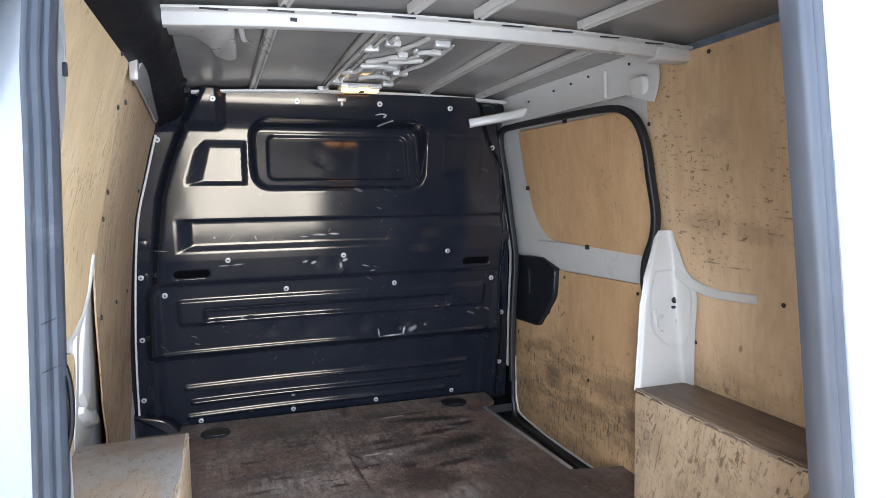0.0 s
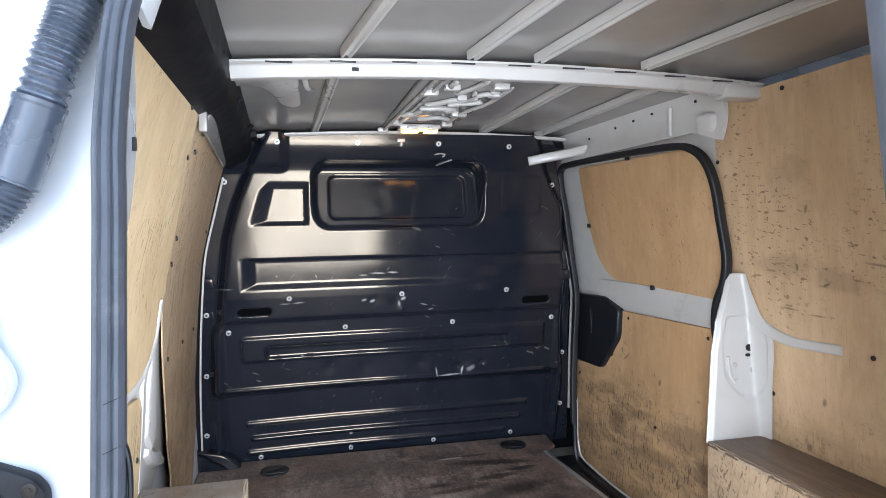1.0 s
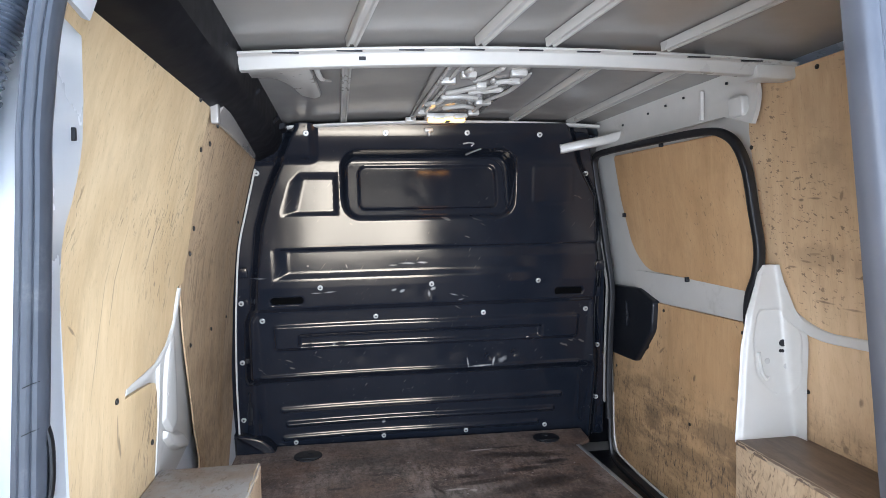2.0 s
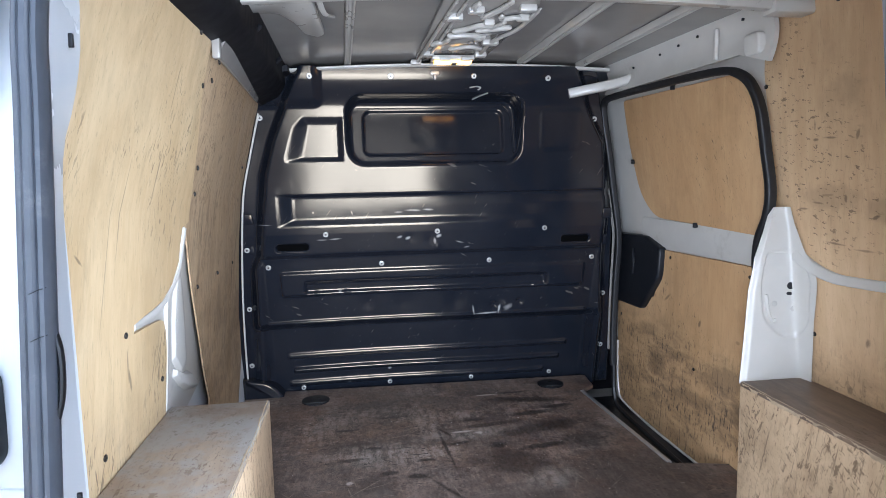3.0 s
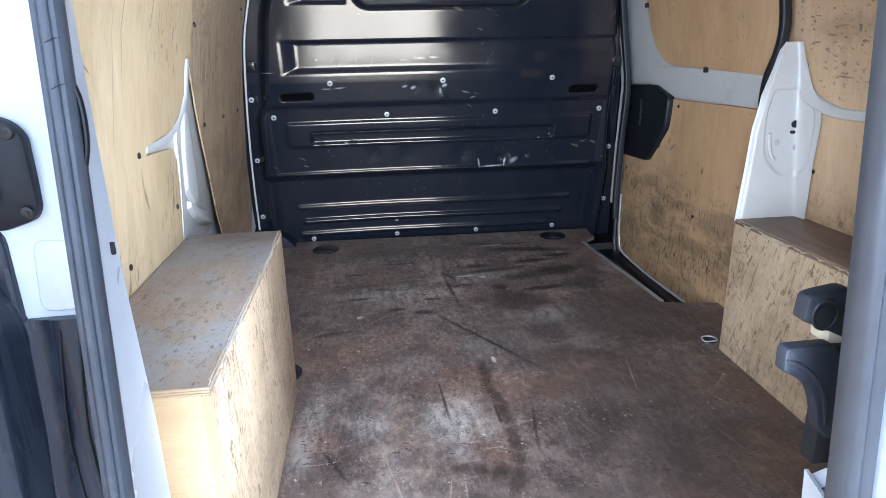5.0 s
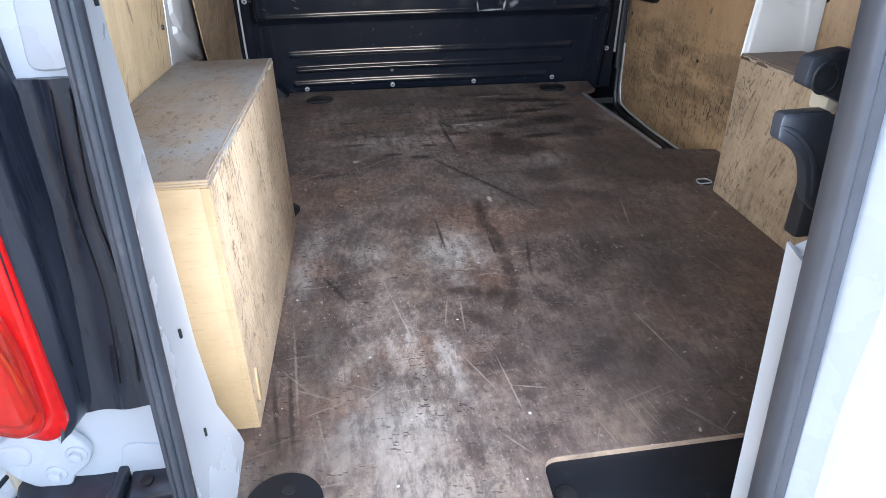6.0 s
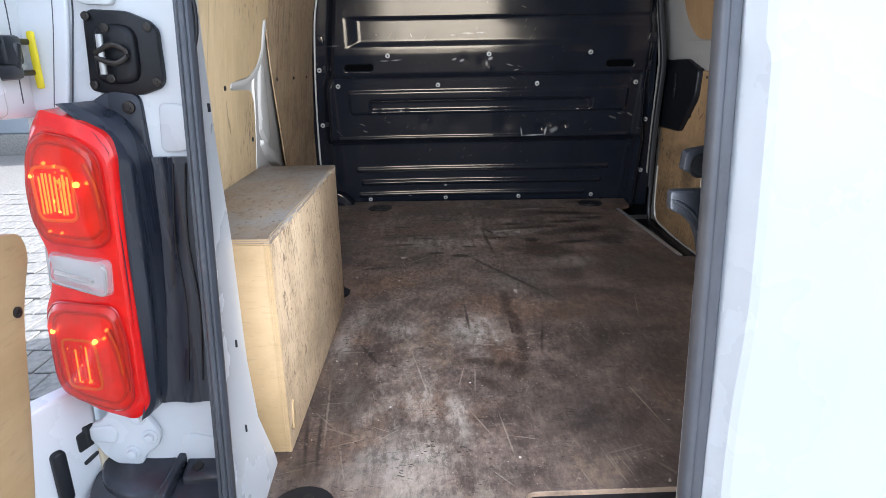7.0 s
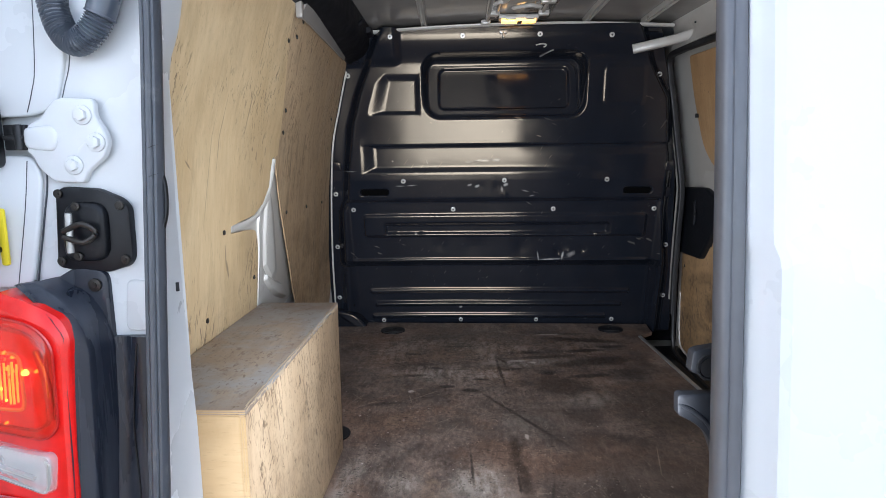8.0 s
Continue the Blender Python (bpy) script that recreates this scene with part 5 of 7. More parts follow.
low_out = rounded([(1.99, 1.258), (1.34, 1.268), (1.34, 0.53), (2.33, 0.527), (2.395, 0.575), (2.40, 0.80), (2.40, 1.06), (2.06, 1.06)], (0.01, 0.01, 0.01, 0.04, 0.05, 0.08, 0.01, 0.01), 5)
piece("lower_lining", plate(low_out, lambda u, v: (door_x(u, v) + 0.004, u, v), (0.012, 0, 0), 0.002), PLY_DOOR, sdoor, "birch plywood soiled black along the bottom", smooth=False)
piece("rail_band", skin(20, 6, lambda u, v: (door_x(1.33 + u * 0.82, 1.268 + v * 0.10) + 0.008 - 0.012 * math.sin(v * math.pi), 1.33 + u * 0.82, 1.268 + v * 0.105), (0.012, 0, 0)), WHITE_IN, sdoor)
piece("handle_box", plate(rounded([(2.40, 1.292), (2.097, 1.304), (1.973, 1.263), (1.985, 1.150), (2.131, 0.999), (2.40, 0.990)], (0.005, 0.02, 0.02, 0.03, 0.02, 0.005), 4), lambda u, v: (right_x(u, v) + 0.040, u, v), (0.03, 0, 0), 0.010, 3), PLASTIC, sdoor, "black plastic lock cover")
piece("handle_fin", sweep(curve([(0.753, 2.20, 1.24), (0.748, 2.18, 1.19), (0.750, 2.19, 1.14)], 14), ring(0.006, 8)), PLASTIC, sdoor)
for cy, cz in ((1.80, 1.842), (1.74, 1.372), (2.15, 1.60)):
    piece("clip", box(door_x(cy, cz) - 0.008, door_x(cy, cz) + 0.006, cy - 0.006, cy + 0.006, cz - 0.010, cz + 0.007, 0.002), PLASTIC, sdoor)
for cy, cz in ((1.93, 1.235), (1.45, 1.235), (2.36, 0.93), (1.42, 0.75), (1.75, 0.86)):
    screw((door_x(cy, cz) + 0.004, cy, cz), (-1, 0, 0), sdoor, 0.006)

door_seal = thing("door_seal", (0.71, 1.8, 0.6), "black rubber weatherstrip round the sliding door opening", "weatherstrip")
ap = [(2.285, 0.72), (2.285, 0.90), (2.265, 1.10), (2.243, 1.283), (2.229, 1.46), (2.214, 1.658), (2.214, 1.775), (2.185, 1.838), (2.08, 1.848), (1.886, 1.846), (1.59, 1.840), (1.433, 1.832), (1.365, 1.816), (1.313, 1.779), (1.279, 1.709), (1.264, 1.601), (1.252, 1.500), (1.268, 1.430), (1.305, 1.365), (1.332, 1.290), (1.342, 1.20), (1.348, 1.0), (1.352, 0.70), (1.356, 0.60)]


def seal_in(y, z):
    """The rubber dips behind the rear pillar in its lower half."""
    return right_x(y, z) - 0.006 + (0.036 * float(1 - sstep(np.array(z), 1.15, 1.36)) if y < 1.5 else 0.0)


piece("strip", sweep(curve([(seal_in(y, z), y, z) for y, z in ap], 140), rounded([(-0.011, -0.013), (0.011, -0.013), (0.011, 0.013), (-0.011, 0.013)], 0.007, 3), up=(1, 0, 0)), SEAL_BLACK, door_seal)
low_seal = [(2.285, 0.72), (2.280, 0.600), (2.22, 0.545), (1.96, 0.538), (1.70, 0.536), (1.40, 0.536)]
piece("strip", sweep(curve([(right_x(y, z) - 0.002, y, z) for y, z in low_seal], 40), ring(0.010, 8), up=(1, 0, 0)), SEAL_BLACK, door_seal)
piece("bead", sweep(curve([(door_x(y, z) + 0.002, y, z) for y, z in ((2.395, 0.80), (2.392, 0.64), (2.378, 0.575), (2.345, 0.538), (2.20, 0.526), (2.0, 0.523), (1.7, 0.530), (1.40, 0.534))], 40), ring(0.005, 8), up=(1, 0, 0)), WHITE_IN, door_seal, "white edge below the rubber")

ring_plate = thing("lashing_ring", (0.605, 1.285, floor_z(1.285)), "scuffed steel lashing ring folded flat on the floor", "lashing ring")
lz = floor_z(1.285)
piece("loop", sweep(rounded([(0.585, 1.262, lz + 0.004), (0.632, 1.266, lz + 0.004), (0.626, 1.300, lz + 0.004), (0.590, 1.297, lz + 0.004)], 0.014, 4), ring(0.0024, 8), True), ZINC, ring_plate)
piece("cup", disc((0.610, 1.283, lz - 0.001), (0, 0, 1), 0.024, 0.002, 24, 0.001), PLASTIC, ring_plate)

# ---------------------------------------------------------------- ceiling
def ceil_skin(u, v):
    x = -0.70 + u * 1.42
    return x, 0.20 + v * 1.98, roof_z(x) + 0.006 * math.sin(v * math.pi)


roof_parts = [skin(60, 40, ceil_skin, (0, 0, 0.012))]


def roof_rib(x0, y0, x1, y1, w=0.011, d=0.020):
    n = 12
    pts = [(x0 + (x1 - x0) * k / n, y0 + (y1 - y0) * k / n) for k in range(n + 1)]
    return sweep([(x, y, roof_z(x) - d * 0.35) for x, y in pts], rounded([(-w, -d / 2), (-w * 0.5, -d / 2), (-w * 0.35, -d * 0.2), (w * 0.35, -d * 0.2), (w * 0.5, -d / 2), (w, -d / 2), (w * 1.25, d / 2), (-w * 1.25, d / 2)], 0.0015, 2))


for a in ((-0.395, 2.12, -0.370, 1.19), (-0.360, 1.10, -0.255, 0.3), (-0.080, 1.10, 0.010, 0.3), (0.080, 1.10, 0.150, 0.3), (0.255, 2.12, 0.262, 1.19), (0.352, 1.10, 0.447, 0.3), (0.487, 2.12, 0.490, 1.19)):
    roof_parts.append(roof_rib(*a))
panel_faces = len(roof_parts[0].faces)
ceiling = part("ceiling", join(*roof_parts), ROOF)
# ribs take the brighter copy of the roof paint, as if lit
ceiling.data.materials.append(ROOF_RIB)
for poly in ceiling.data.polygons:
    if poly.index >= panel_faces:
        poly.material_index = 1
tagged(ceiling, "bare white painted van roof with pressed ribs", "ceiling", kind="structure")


def cross_bow(y, drop, width, height, material, x0=-0.602, x1=0.70, slots=True):
    path = [(x, y, roof_z(x) - drop) for x in np.linspace(x0, x1, 30)]
    prof = rounded([(-width, 0.0), (-width * 0.55, -height), (width * 0.55, -height), (width, 0.0), (width * 1.7, 0.002), (width * 1.7, 0.008), (-width * 1.7, 0.008), (-width * 1.7, 0.002)], 0.004, 2)
    return sweep(path, prof)


bow = thing("roof_bow", (0.03, 1.156, 1.93), "white pressed steel roof bow with lens-shaped slots", "roof bow", kind="structure")
piece("beam", cross_bow(1.156, 0.020, 0.024, 0.026, ROOF_RIB), ROOF_RIB, bow)
for k in range(9):
    sx = -0.50 + k * 0.135
    sz = roof_z(sx) - 0.0195
    piece("slot", box(sx - 0.028, sx + 0.028, 1.115, 1.121, sz - 0.0015, sz + 0.0015, 0.001), SEAL_BLACK, bow)
piece("end_cap", box(0.60, 0.712, 1.128, 1.184, 1.915, 1.950, 0.008), WHITE_IN, bow)
piece("hole", box(-0.345, -0.330, 1.1305, 1.1315, 1.944, 1.952, 0.0), SEAL_BLACK, bow)
fbow = thing("roof_cross_member", (0, 2.12, 1.92), "white steel cross member above the bulkhead", "cross member", kind="structure")
piece("beam", sweep([(x, 2.105, roof_z(x) - 0.026) for x in np.linspace(-0.66, 0.60, 30)], rounded([(-0.010, -0.003), (0.010, -0.003), (0.018, 0.003), (0.018, 0.009), (-0.018, 0.009), (-0.018, 0.003)], 0.002, 2)), ROOF_RIB, fbow)
piece("lip", sweep([(x, 2.125, roof_z(x) - 0.046) for x in np.linspace(-0.64, 0.56, 24)], ring(0.003, 6)), STEEL, fbow)
piece("lug", join(box(-0.092, -0.060, 2.085, 2.12, 1.928, 1.942, 0.004), box(-0.081, -0.072, 2.08, 2.10, 1.912, 1.93, 0.003)), ZINC, fbow)

rail = thing("roof_rail_trim", (-0.64, 1.2, 1.86), "black trim along the upper side of the load bay", "trim", kind="structure")
piece("trim", skin(30, 10, lambda u, v: (lerp(v, (0, 0.35, 0.6, 1), (-0.690, -0.625, -0.600, -0.592)) - 0.035 * u + 0.01, 0.33 + u * 1.86, lerp(v, (0, 0.35, 0.6, 1), (1.850, 1.872, 1.900, 1.985)) - 0.02 * u * (1 - v)), (-0.02, 0, 0.01)), DARK_TRIM, rail)
for k in range(4):
    ry = 0.55 + k * 0.42
    piece("rib", sweep([(-0.675 - 0.03 * k / 4, ry, 1.862), (-0.64 - 0.02 * k / 4, ry + 0.02, 1.886), (-0.60, ry + 0.03, 1.940)], ring(0.007, 6)), DARK_TRIM, rail)
piece("corner_shroud", skin(16, 12, lambda u, v: (-0.76 + u * 0.16, 2.02 + v * 0.12, 1.80 + 0.13 * u + 0.03 * math.sin(u * 3.1)), (0, 0, 0.02)), DARK_TRIM, rail)
corner = thing("corner_bracket", (-0.69, 1.3, 1.83), "grey steel bracket in the corner above the lining", "bracket")
# shaded copy of the roof paint here too
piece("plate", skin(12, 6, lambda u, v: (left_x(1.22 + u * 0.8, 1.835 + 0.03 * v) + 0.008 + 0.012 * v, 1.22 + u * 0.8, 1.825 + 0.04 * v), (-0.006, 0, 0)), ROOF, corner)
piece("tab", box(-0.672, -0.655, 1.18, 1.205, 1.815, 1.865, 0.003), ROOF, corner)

gus = thing("roof_gusset", (-0.55, 1.62, 1.93), "white gusset plate with a scalloped edge under the roof", "gusset", kind="structure")
piece("plate", plate(rounded([(-0.66, 1.20), (-0.462, 1.20), (-0.450, 1.600), (-0.470, 1.628), (-0.505, 1.580), (-0.520, 1.447), (-0.552, 1.350), (-0.600, 1.338), (-0.66, 1.338)], (0.01, 0.01, 0.02, 0.01, 0.02, 0.05, 0.03, 0.02, 0.01), 6), lambda u, v: (u, v, roof_z(u) - 0.018), (0, 0, 0.012), 0.004), ROOF_RIB, gus)
piece("hook", sweep(curve([(-0.446, 1.265, roof_z(-0.44) - 0.014), (-0.437, 1.34, roof_z(-0.44) - 0.026), (-0.420, 1.43, roof_z(-0.42) - 0.012)], 14), ring(0.007, 8, 0.004)), ROOF_RIB, gus)

lampt = thing("interior_lamp", (-0.025, 2.0, 1.955), "lit cargo lamp with a warm yellow lens on the roof", "ceiling lamp")
LZ = 1.955
piece("lens", box(-0.090, 0.042, 1.972, 2.012, LZ - 0.006, LZ + 0.010, 0.005, 3), GLOW, lampt, "glowing warm lens")
piece("base", join(box(-0.100, 0.052, 1.965, 2.04, LZ + 0.006, LZ + 0.022, 0.005), box(-0.075, -0.035, 1.945, 1.966, LZ + 0.0, LZ + 0.012, 0.003), box(0.0, 0.036, 1.945, 1.966, LZ + 0.0, LZ + 0.012, 0.003)), WHITE_IN, lampt)
piece("switch", box(-0.03, -0.012, 1.968, 2.0, LZ - 0.009, LZ - 0.004, 0.002), PLASTIC, lampt)

tray = thing("roof_reinforcement", (0.05, 1.6, 1.97), "pressed white roof reinforcement with clips and loops round the lamp", "reinforcement", kind="structure")
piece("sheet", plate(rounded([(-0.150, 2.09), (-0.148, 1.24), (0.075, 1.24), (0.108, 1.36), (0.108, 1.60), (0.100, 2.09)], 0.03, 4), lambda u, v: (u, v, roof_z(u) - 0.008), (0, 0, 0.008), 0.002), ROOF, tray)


def bead(pts, r, name="bead"):
    line = [(x, y, roof_z(x) - 0.010 - r) for x, y in pts]
    piece(name, sweep(curve(line, 16), ring(r, 8, r * 0.85), scale=lambda q: max(0.4, min(1.0, 9 * q + 0.4, 9 * (1 - q) + 0.4))), ROOF_RIB, tray)


def pad(x, y, w, d, turn=0.0):
    b = box(-w / 2, w / 2, -d / 2, d / 2, -0.008, 0.010, 0.005)
    bmesh.ops.transform(b, verts=b.verts, matrix=Matrix.Translation((x, y, roof_z(x) - 0.016)) @ Matrix.Rotation(radians(turn), 4, "Z"))
    piece("pad", b, ROOF_RIB, tray)


for pts, r in (((((-0.142, 2.08), (-0.132, 1.70), (-0.118, 1.26)), 0.006)), (((-0.112, 2.0), (-0.104, 1.72), (-0.092, 1.28)), 0.005), (((0.104, 1.34), (0.100, 1.56), (0.062, 1.72), (0.060, 1.92)), 0.007),
               (((-0.086, 1.592), (-0.050, 1.560), (-0.020, 1.518), (0.018, 1.500)), 0.009), (((-0.094, 1.640), (-0.030, 1.630), (0.024, 1.652)), 0.010), (((-0.126, 1.765), (-0.108, 1.735), (-0.092, 1.730), (-0.080, 1.678)), 0.009),
               (((-0.020, 1.578), (0.020, 1.560), (0.076, 1.530)), 0.009), (((0.090, 1.450), (0.060, 1.430), (0.030, 1.450), (0.020, 1.410)), 0.008), (((-0.030, 1.44), (0.00, 1.36), (0.018, 1.277)), 0.008),
               (((0.010, 1.585), (0.030, 1.53), (0.046, 1.48)), 0.007), (((-0.060, 1.300), (-0.066, 1.350), (-0.030, 1.42)), 0.007), (((-0.06, 1.84), (0.0, 1.80), (0.046, 1.83)), 0.008)):
    bead(pts, r)
for x, y, w, d, turn in ((-0.100, 1.444, 0.044, 0.030, -8), (-0.056, 1.374, 0.042, 0.026, 0), (0.086, 1.445, 0.034, 0.026, 10), (0.074, 1.352, 0.044, 0.030, -4), (0.060, 1.750, 0.052, 0.030, 0), (-0.146, 2.085, 0.040, 0.030, 0), (-0.120, 1.930, 0.038, 0.036, 12), (0.004, 1.500, 0.030, 0.022, 0), (0.066, 1.945, 0.040, 0.034, 0), (0.010, 1.690, 0.026, 0.034, 0)):
    pad(x, y, w, d, turn)

# ---------------------------------------------------------------- rear opening: left post, seal
def seal_xy(z):
    return -0.6025 + 0.002 * (z - 1.2), 0.227 + 0.122 * (z - 1.2)


def open_line(off_x=0.0, off_y=0.0):
    pts = []
    for z in (0.50, 0.575, 0.62, 0.70, 0.85, 1.0, 1.15, 1.3, 1.45, 1.6, 1.68):
        x, y = seal_xy(z)
        if z < 0.62:
            x += (0.62 - z) * 0.45
        pts.append((x - off_x, y + off_y, z))
    pts += [(-0.592 - off_x * 0.9, 0.296 + off_y, 1.775 + off_x * 0.3), (-0.568 - off_x * 0.6, 0.303 + off_y, 1.835 + off_x * 0.7), (-0.51 - off_x * 0.3, 0.308 + off_y, 1.877 + off_x), (-0.41, 0.311 + off_y, 1.893 + off_x), (0, 0.314 + off_y, 1.905 + off_x), (0.40, 0.311 + off_y, 1.893 + off_x)]
    return pts


seal = thing("rear_seal", (-0.6, 0.2, 0.55), "grey-black rubber weatherstrip round the rear opening", "weatherstrip")
bulb = [(0.0145, 0.010), (0.0145, -0.002), (0.012, -0.010), (0.007, -0.0145), (0.002, -0.0140), (-0.001, -0.0105), (-0.004, -0.0130), (-0.008, -0.0125), (-0.0115, -0.007), (-0.0115, 0.006), (-0.007, 0.016), (0.006, 0.016)]
piece("bulb", sweep(curve(open_line(0.0090, -0.002), 120), [(a * 0.74, b * 0.80) for a, b in bulb], up=(0, 1, 0)), RUBBER, seal)
piece("lip", sweep(curve(open_line(0.0205, 0.000), 120), rounded([(-0.0035, -0.009), (0.0025, -0.009), (0.0035, 0.012), (-0.004, 0.012)], 0.002, 2), up=(0, 1, 0)), RUBBER, seal, "flat outer lip of the weatherstrip")
piece("loose_flap", sweep(curve([(seal_xy(z)[0] + o, seal_xy(z)[1] + 0.002, z) for z, o in ((1.440, -0.004), (1.425, 0.0005), (1.405, 0.002), (1.385, 0.001), (1.365, -0.004))], 24), ring(0.002, 8, 0.004), up=(0, 1, 0)), SEAL_BLACK, seal, "rubber lip pulled loose")
for z in (1.437, 1.472):
    piece("crack", sweep([(seal_xy(z)[0] - 0.013, seal_xy(z)[1] - 0.0138, z - 0.003), (seal_xy(z)[0] - 0.006, seal_xy(z)[1] - 0.0135, z), (seal_xy(z)[0] - 0.002, seal_xy(z)[1] - 0.0105, z + 0.001)], ring(0.0004, 5)), SEAL_BLACK, seal)

post = thing("rear_post", (-0.70, 0.3, 0.4), "white rear body post with door jamb", "body post", kind="structure")


def post_y(z):
    return 0.262 + 0.062 * (z - 0.7)


piece("jamb", skin(12, 40, lambda u, v: (seal_xy(0.45 + v * 1.5)[0] - 0.020 - u * 0.250, post_y(0.45 + v * 1.5) + 0.006 * math.sin(u * 9) * 0.5 + 0.10 * max(0, u - 0.8) ** 2 * 8, 0.45 + v * 1.5), (0, 0.01, 0)), WHITE, post)
piece("emboss", plate(rounded([(-0.690, 1.225), (-0.652, 1.225), (-0.648, 1.292), (-0.686, 1.296)], 0.012, 4), lambda u, v: (u, post_y(v) - 0.0012, v), (0, 0.010, 0), 0.0025, 3), WHITE, post)
piece("emboss", plate(rounded([(-0.735, 0.66), (-0.655, 0.66), (-0.652, 0.76), (-0.715, 0.775)], 0.02, 4), lambda u, v: (u, post_y(v) - 0.0012, v), (0, 0.010, 0), 0.002, 3), WHITE, post)
piece("flange", skin(10, 60, lambda u, v: (-0.604 - 0.012 * u, lerp(u, (0, 1), (seal_xy(0.57 + v * 1.2)[1] + 0.004, lerp(0.57 + v * 1.2, (0.57, 0.62, 0.75, 0.875, 1.08, 1.24, 1.36, 1.47, 1.515, 1.562, 1.587, 1.615, 1.64, 1.667, 1.71, 1.80), (0.43, 0.415, 0.345, 0.325, 0.325, 0.312, 0.310, 0.312, 0.314, 0.320, 0.329, 0.350, 0.364, 0.375, 0.382, 0.385)))), 0.57 + v * 1.2), (-0.006, 0, 0)), WHITE, post, "white inner flange of the door jamb")
piece("flange_return", skin(6, 30, lambda u, v: (-0.640 - u * 0.18, 0.36 + 0.04 * u, 0.58 + v * 1.3), (0, 0.01, 0)), WHITE, post)
piece("corner", sweep(curve(open_line(0.004, 0.03)[11:], 60), rounded([(-0.003, -0.022), (0.003, -0.022), (0.005, 0.022), (-0.003, 0.022)], 0.002, 2), up=(0, 1, 0)), WHITE, post)
for hz, hy in ((0.781, 0.262), (0.93, 0.268), (1.288, 0.284), (1.672, 0.342)):
    x = -0.609
    piece("jamb_hole", box(x - 0.004, x + 0.0015, hy - 0.002, hy + 0.002, hz - 0.006, hz + 0.006, 0.001), SEAL_BLACK, post)
piece("outer_skin", skin(8, 20, lambda u, v: (-0.876 - 0.03 * math.sin(min(1, u * 2) * 1.57), 0.31 + u * 2.39, 0.35 + v * 1.6), (0.02, 0, 0)), WHITE, post)
piece("header", box(-0.88, 0.90, 0.30, 0.42, 1.90, 2.05, 0.02), WHITE, post)
piece("roof_skin", skin(12, 6, lambda u, v: (-0.9 + u * 1.8, 0.25 + v * 2.4, 2.06 - 0.09 * (2 * u - 1) ** 2), (0, 0, 0.012)), WHITE, post)


def hinge(z, x0, label):
    y = post_y(z) - 0.012
    out = rounded([(-0.045, 0.017), (-0.029, 0.021), (-0.008, 0.046), (0.004, 0.050), (0.047, 0.048), (0.046, 0.026), (0.059, 0.005), (0.062, -0.008), (0.055, -0.027), (0.031, -0.046), (0.026, -0.061), (-0.015, -0.059), (-0.033, -0.043), (-0.043, -0.023), (-0.049, -0.019)], 0.007, 3)
    leaf = piece("hinge", plate(out, lambda u, v: (x0 + u, y - 0.004, z + v), (0, 0.010, 0), 0.003, 3), WHITE, post, label)
    part("fold", plate(rounded([(-0.050, 0.012), (-0.010, 0.016), (-0.002, 0.0), (-0.010, -0.020), (-0.050, -0.015)], 0.008, 3), lambda u, v: (x0 + u, y - 0.0075, z + v), (0, 0.010, 0), 0.005, 3), WHITE, leaf)
    for bx, bz in ((0.031, 0.027), (0.046, -0.008), (0.014, -0.037)):
        p = Vector((x0 + bx, y - 0.004, z + bz))
        part("bolt", join(disc(p, (0, -1, 0), 0.0125, 0.003, 20, 0.001), disc(p + Vector((0, -0.002, 0)), (0, -1, 0), 0.0080, 0.007, 6, 0.001)), WHITE, leaf)
    kx = x0 - 0.060
    part("knuckle", join(box(kx - 0.016, kx + 0.014, y - 0.006, y + 0.004, z - 0.017, z + 0.016, 0.002), disc((kx + 0.006, y - 0.008, z - 0.016), (0, 0, 1), 0.005, 0.032, 12, 0.001), box(kx - 0.014, kx + 0.012, y - 0.011, y, z - 0.004, z + 0.002, 0.001)), SEAL_BLACK, leaf, "dark hinge pin in its opening")


hinge(1.486, -0.753, "white painted upper hinge plate with three bolts")
hinge(0.785, -0.806, "white painted lower hinge plate with bolts")

stop = thing("striker_plate", (-0.72, 0.3, 1.31), "black striker plate with a steel loop, screwed to the rear post", "striker plate")
SY = post_y(1.36) - 0.010
piece("plate", plate(rounded([(-0.776, 1.314), (-0.762, 1.310), (-0.705, 1.306), (-0.677, 1.315), (-0.671, 1.325), (-0.671, 1.392), (-0.680, 1.404), (-0.712, 1.418), (-0.760, 1.421), (-0.769, 1.412)], 0.006, 3), lambda u, v: (u, SY, v), (0, 0.012, 0), 0.004), PLASTIC, stop)
piece("dome", plate(rounded([(-0.762, 1.322), (-0.700, 1.322), (-0.698, 1.40), (-0.755, 1.402)], 0.022, 5), lambda u, v: (u, SY - 0.010, v), (0, 0.02, 0), 0.008, 3), PLASTIC, stop)
piece("loop", sweep(curve([(-0.748, SY - 0.022, 1.364), (-0.722, SY - 0.024, 1.374), (-0.708, SY - 0.018, 1.362), (-0.722, SY - 0.024, 1.350), (-0.748, SY - 0.022, 1.358)], 20), ring(0.004, 8)), SCREW, stop)
piece("pin", disc((-0.742, SY - 0.020, 1.336), (0.04, 0, 1), 0.0045, 0.052, 12, 0.001), ZINC, stop, "worn steel striker pin")
for sx, sz in ((-0.763, 1.412), (-0.682, 1.396), (-0.767, 1.322), (-0.680, 1.324), (-0.735, 1.396), (-0.737, 1.330)):
    screw((sx, SY - 0.001 - (0.010 if -0.75 < sx < -0.70 else 0), sz), (0, -1, 0), stop, 0.006)

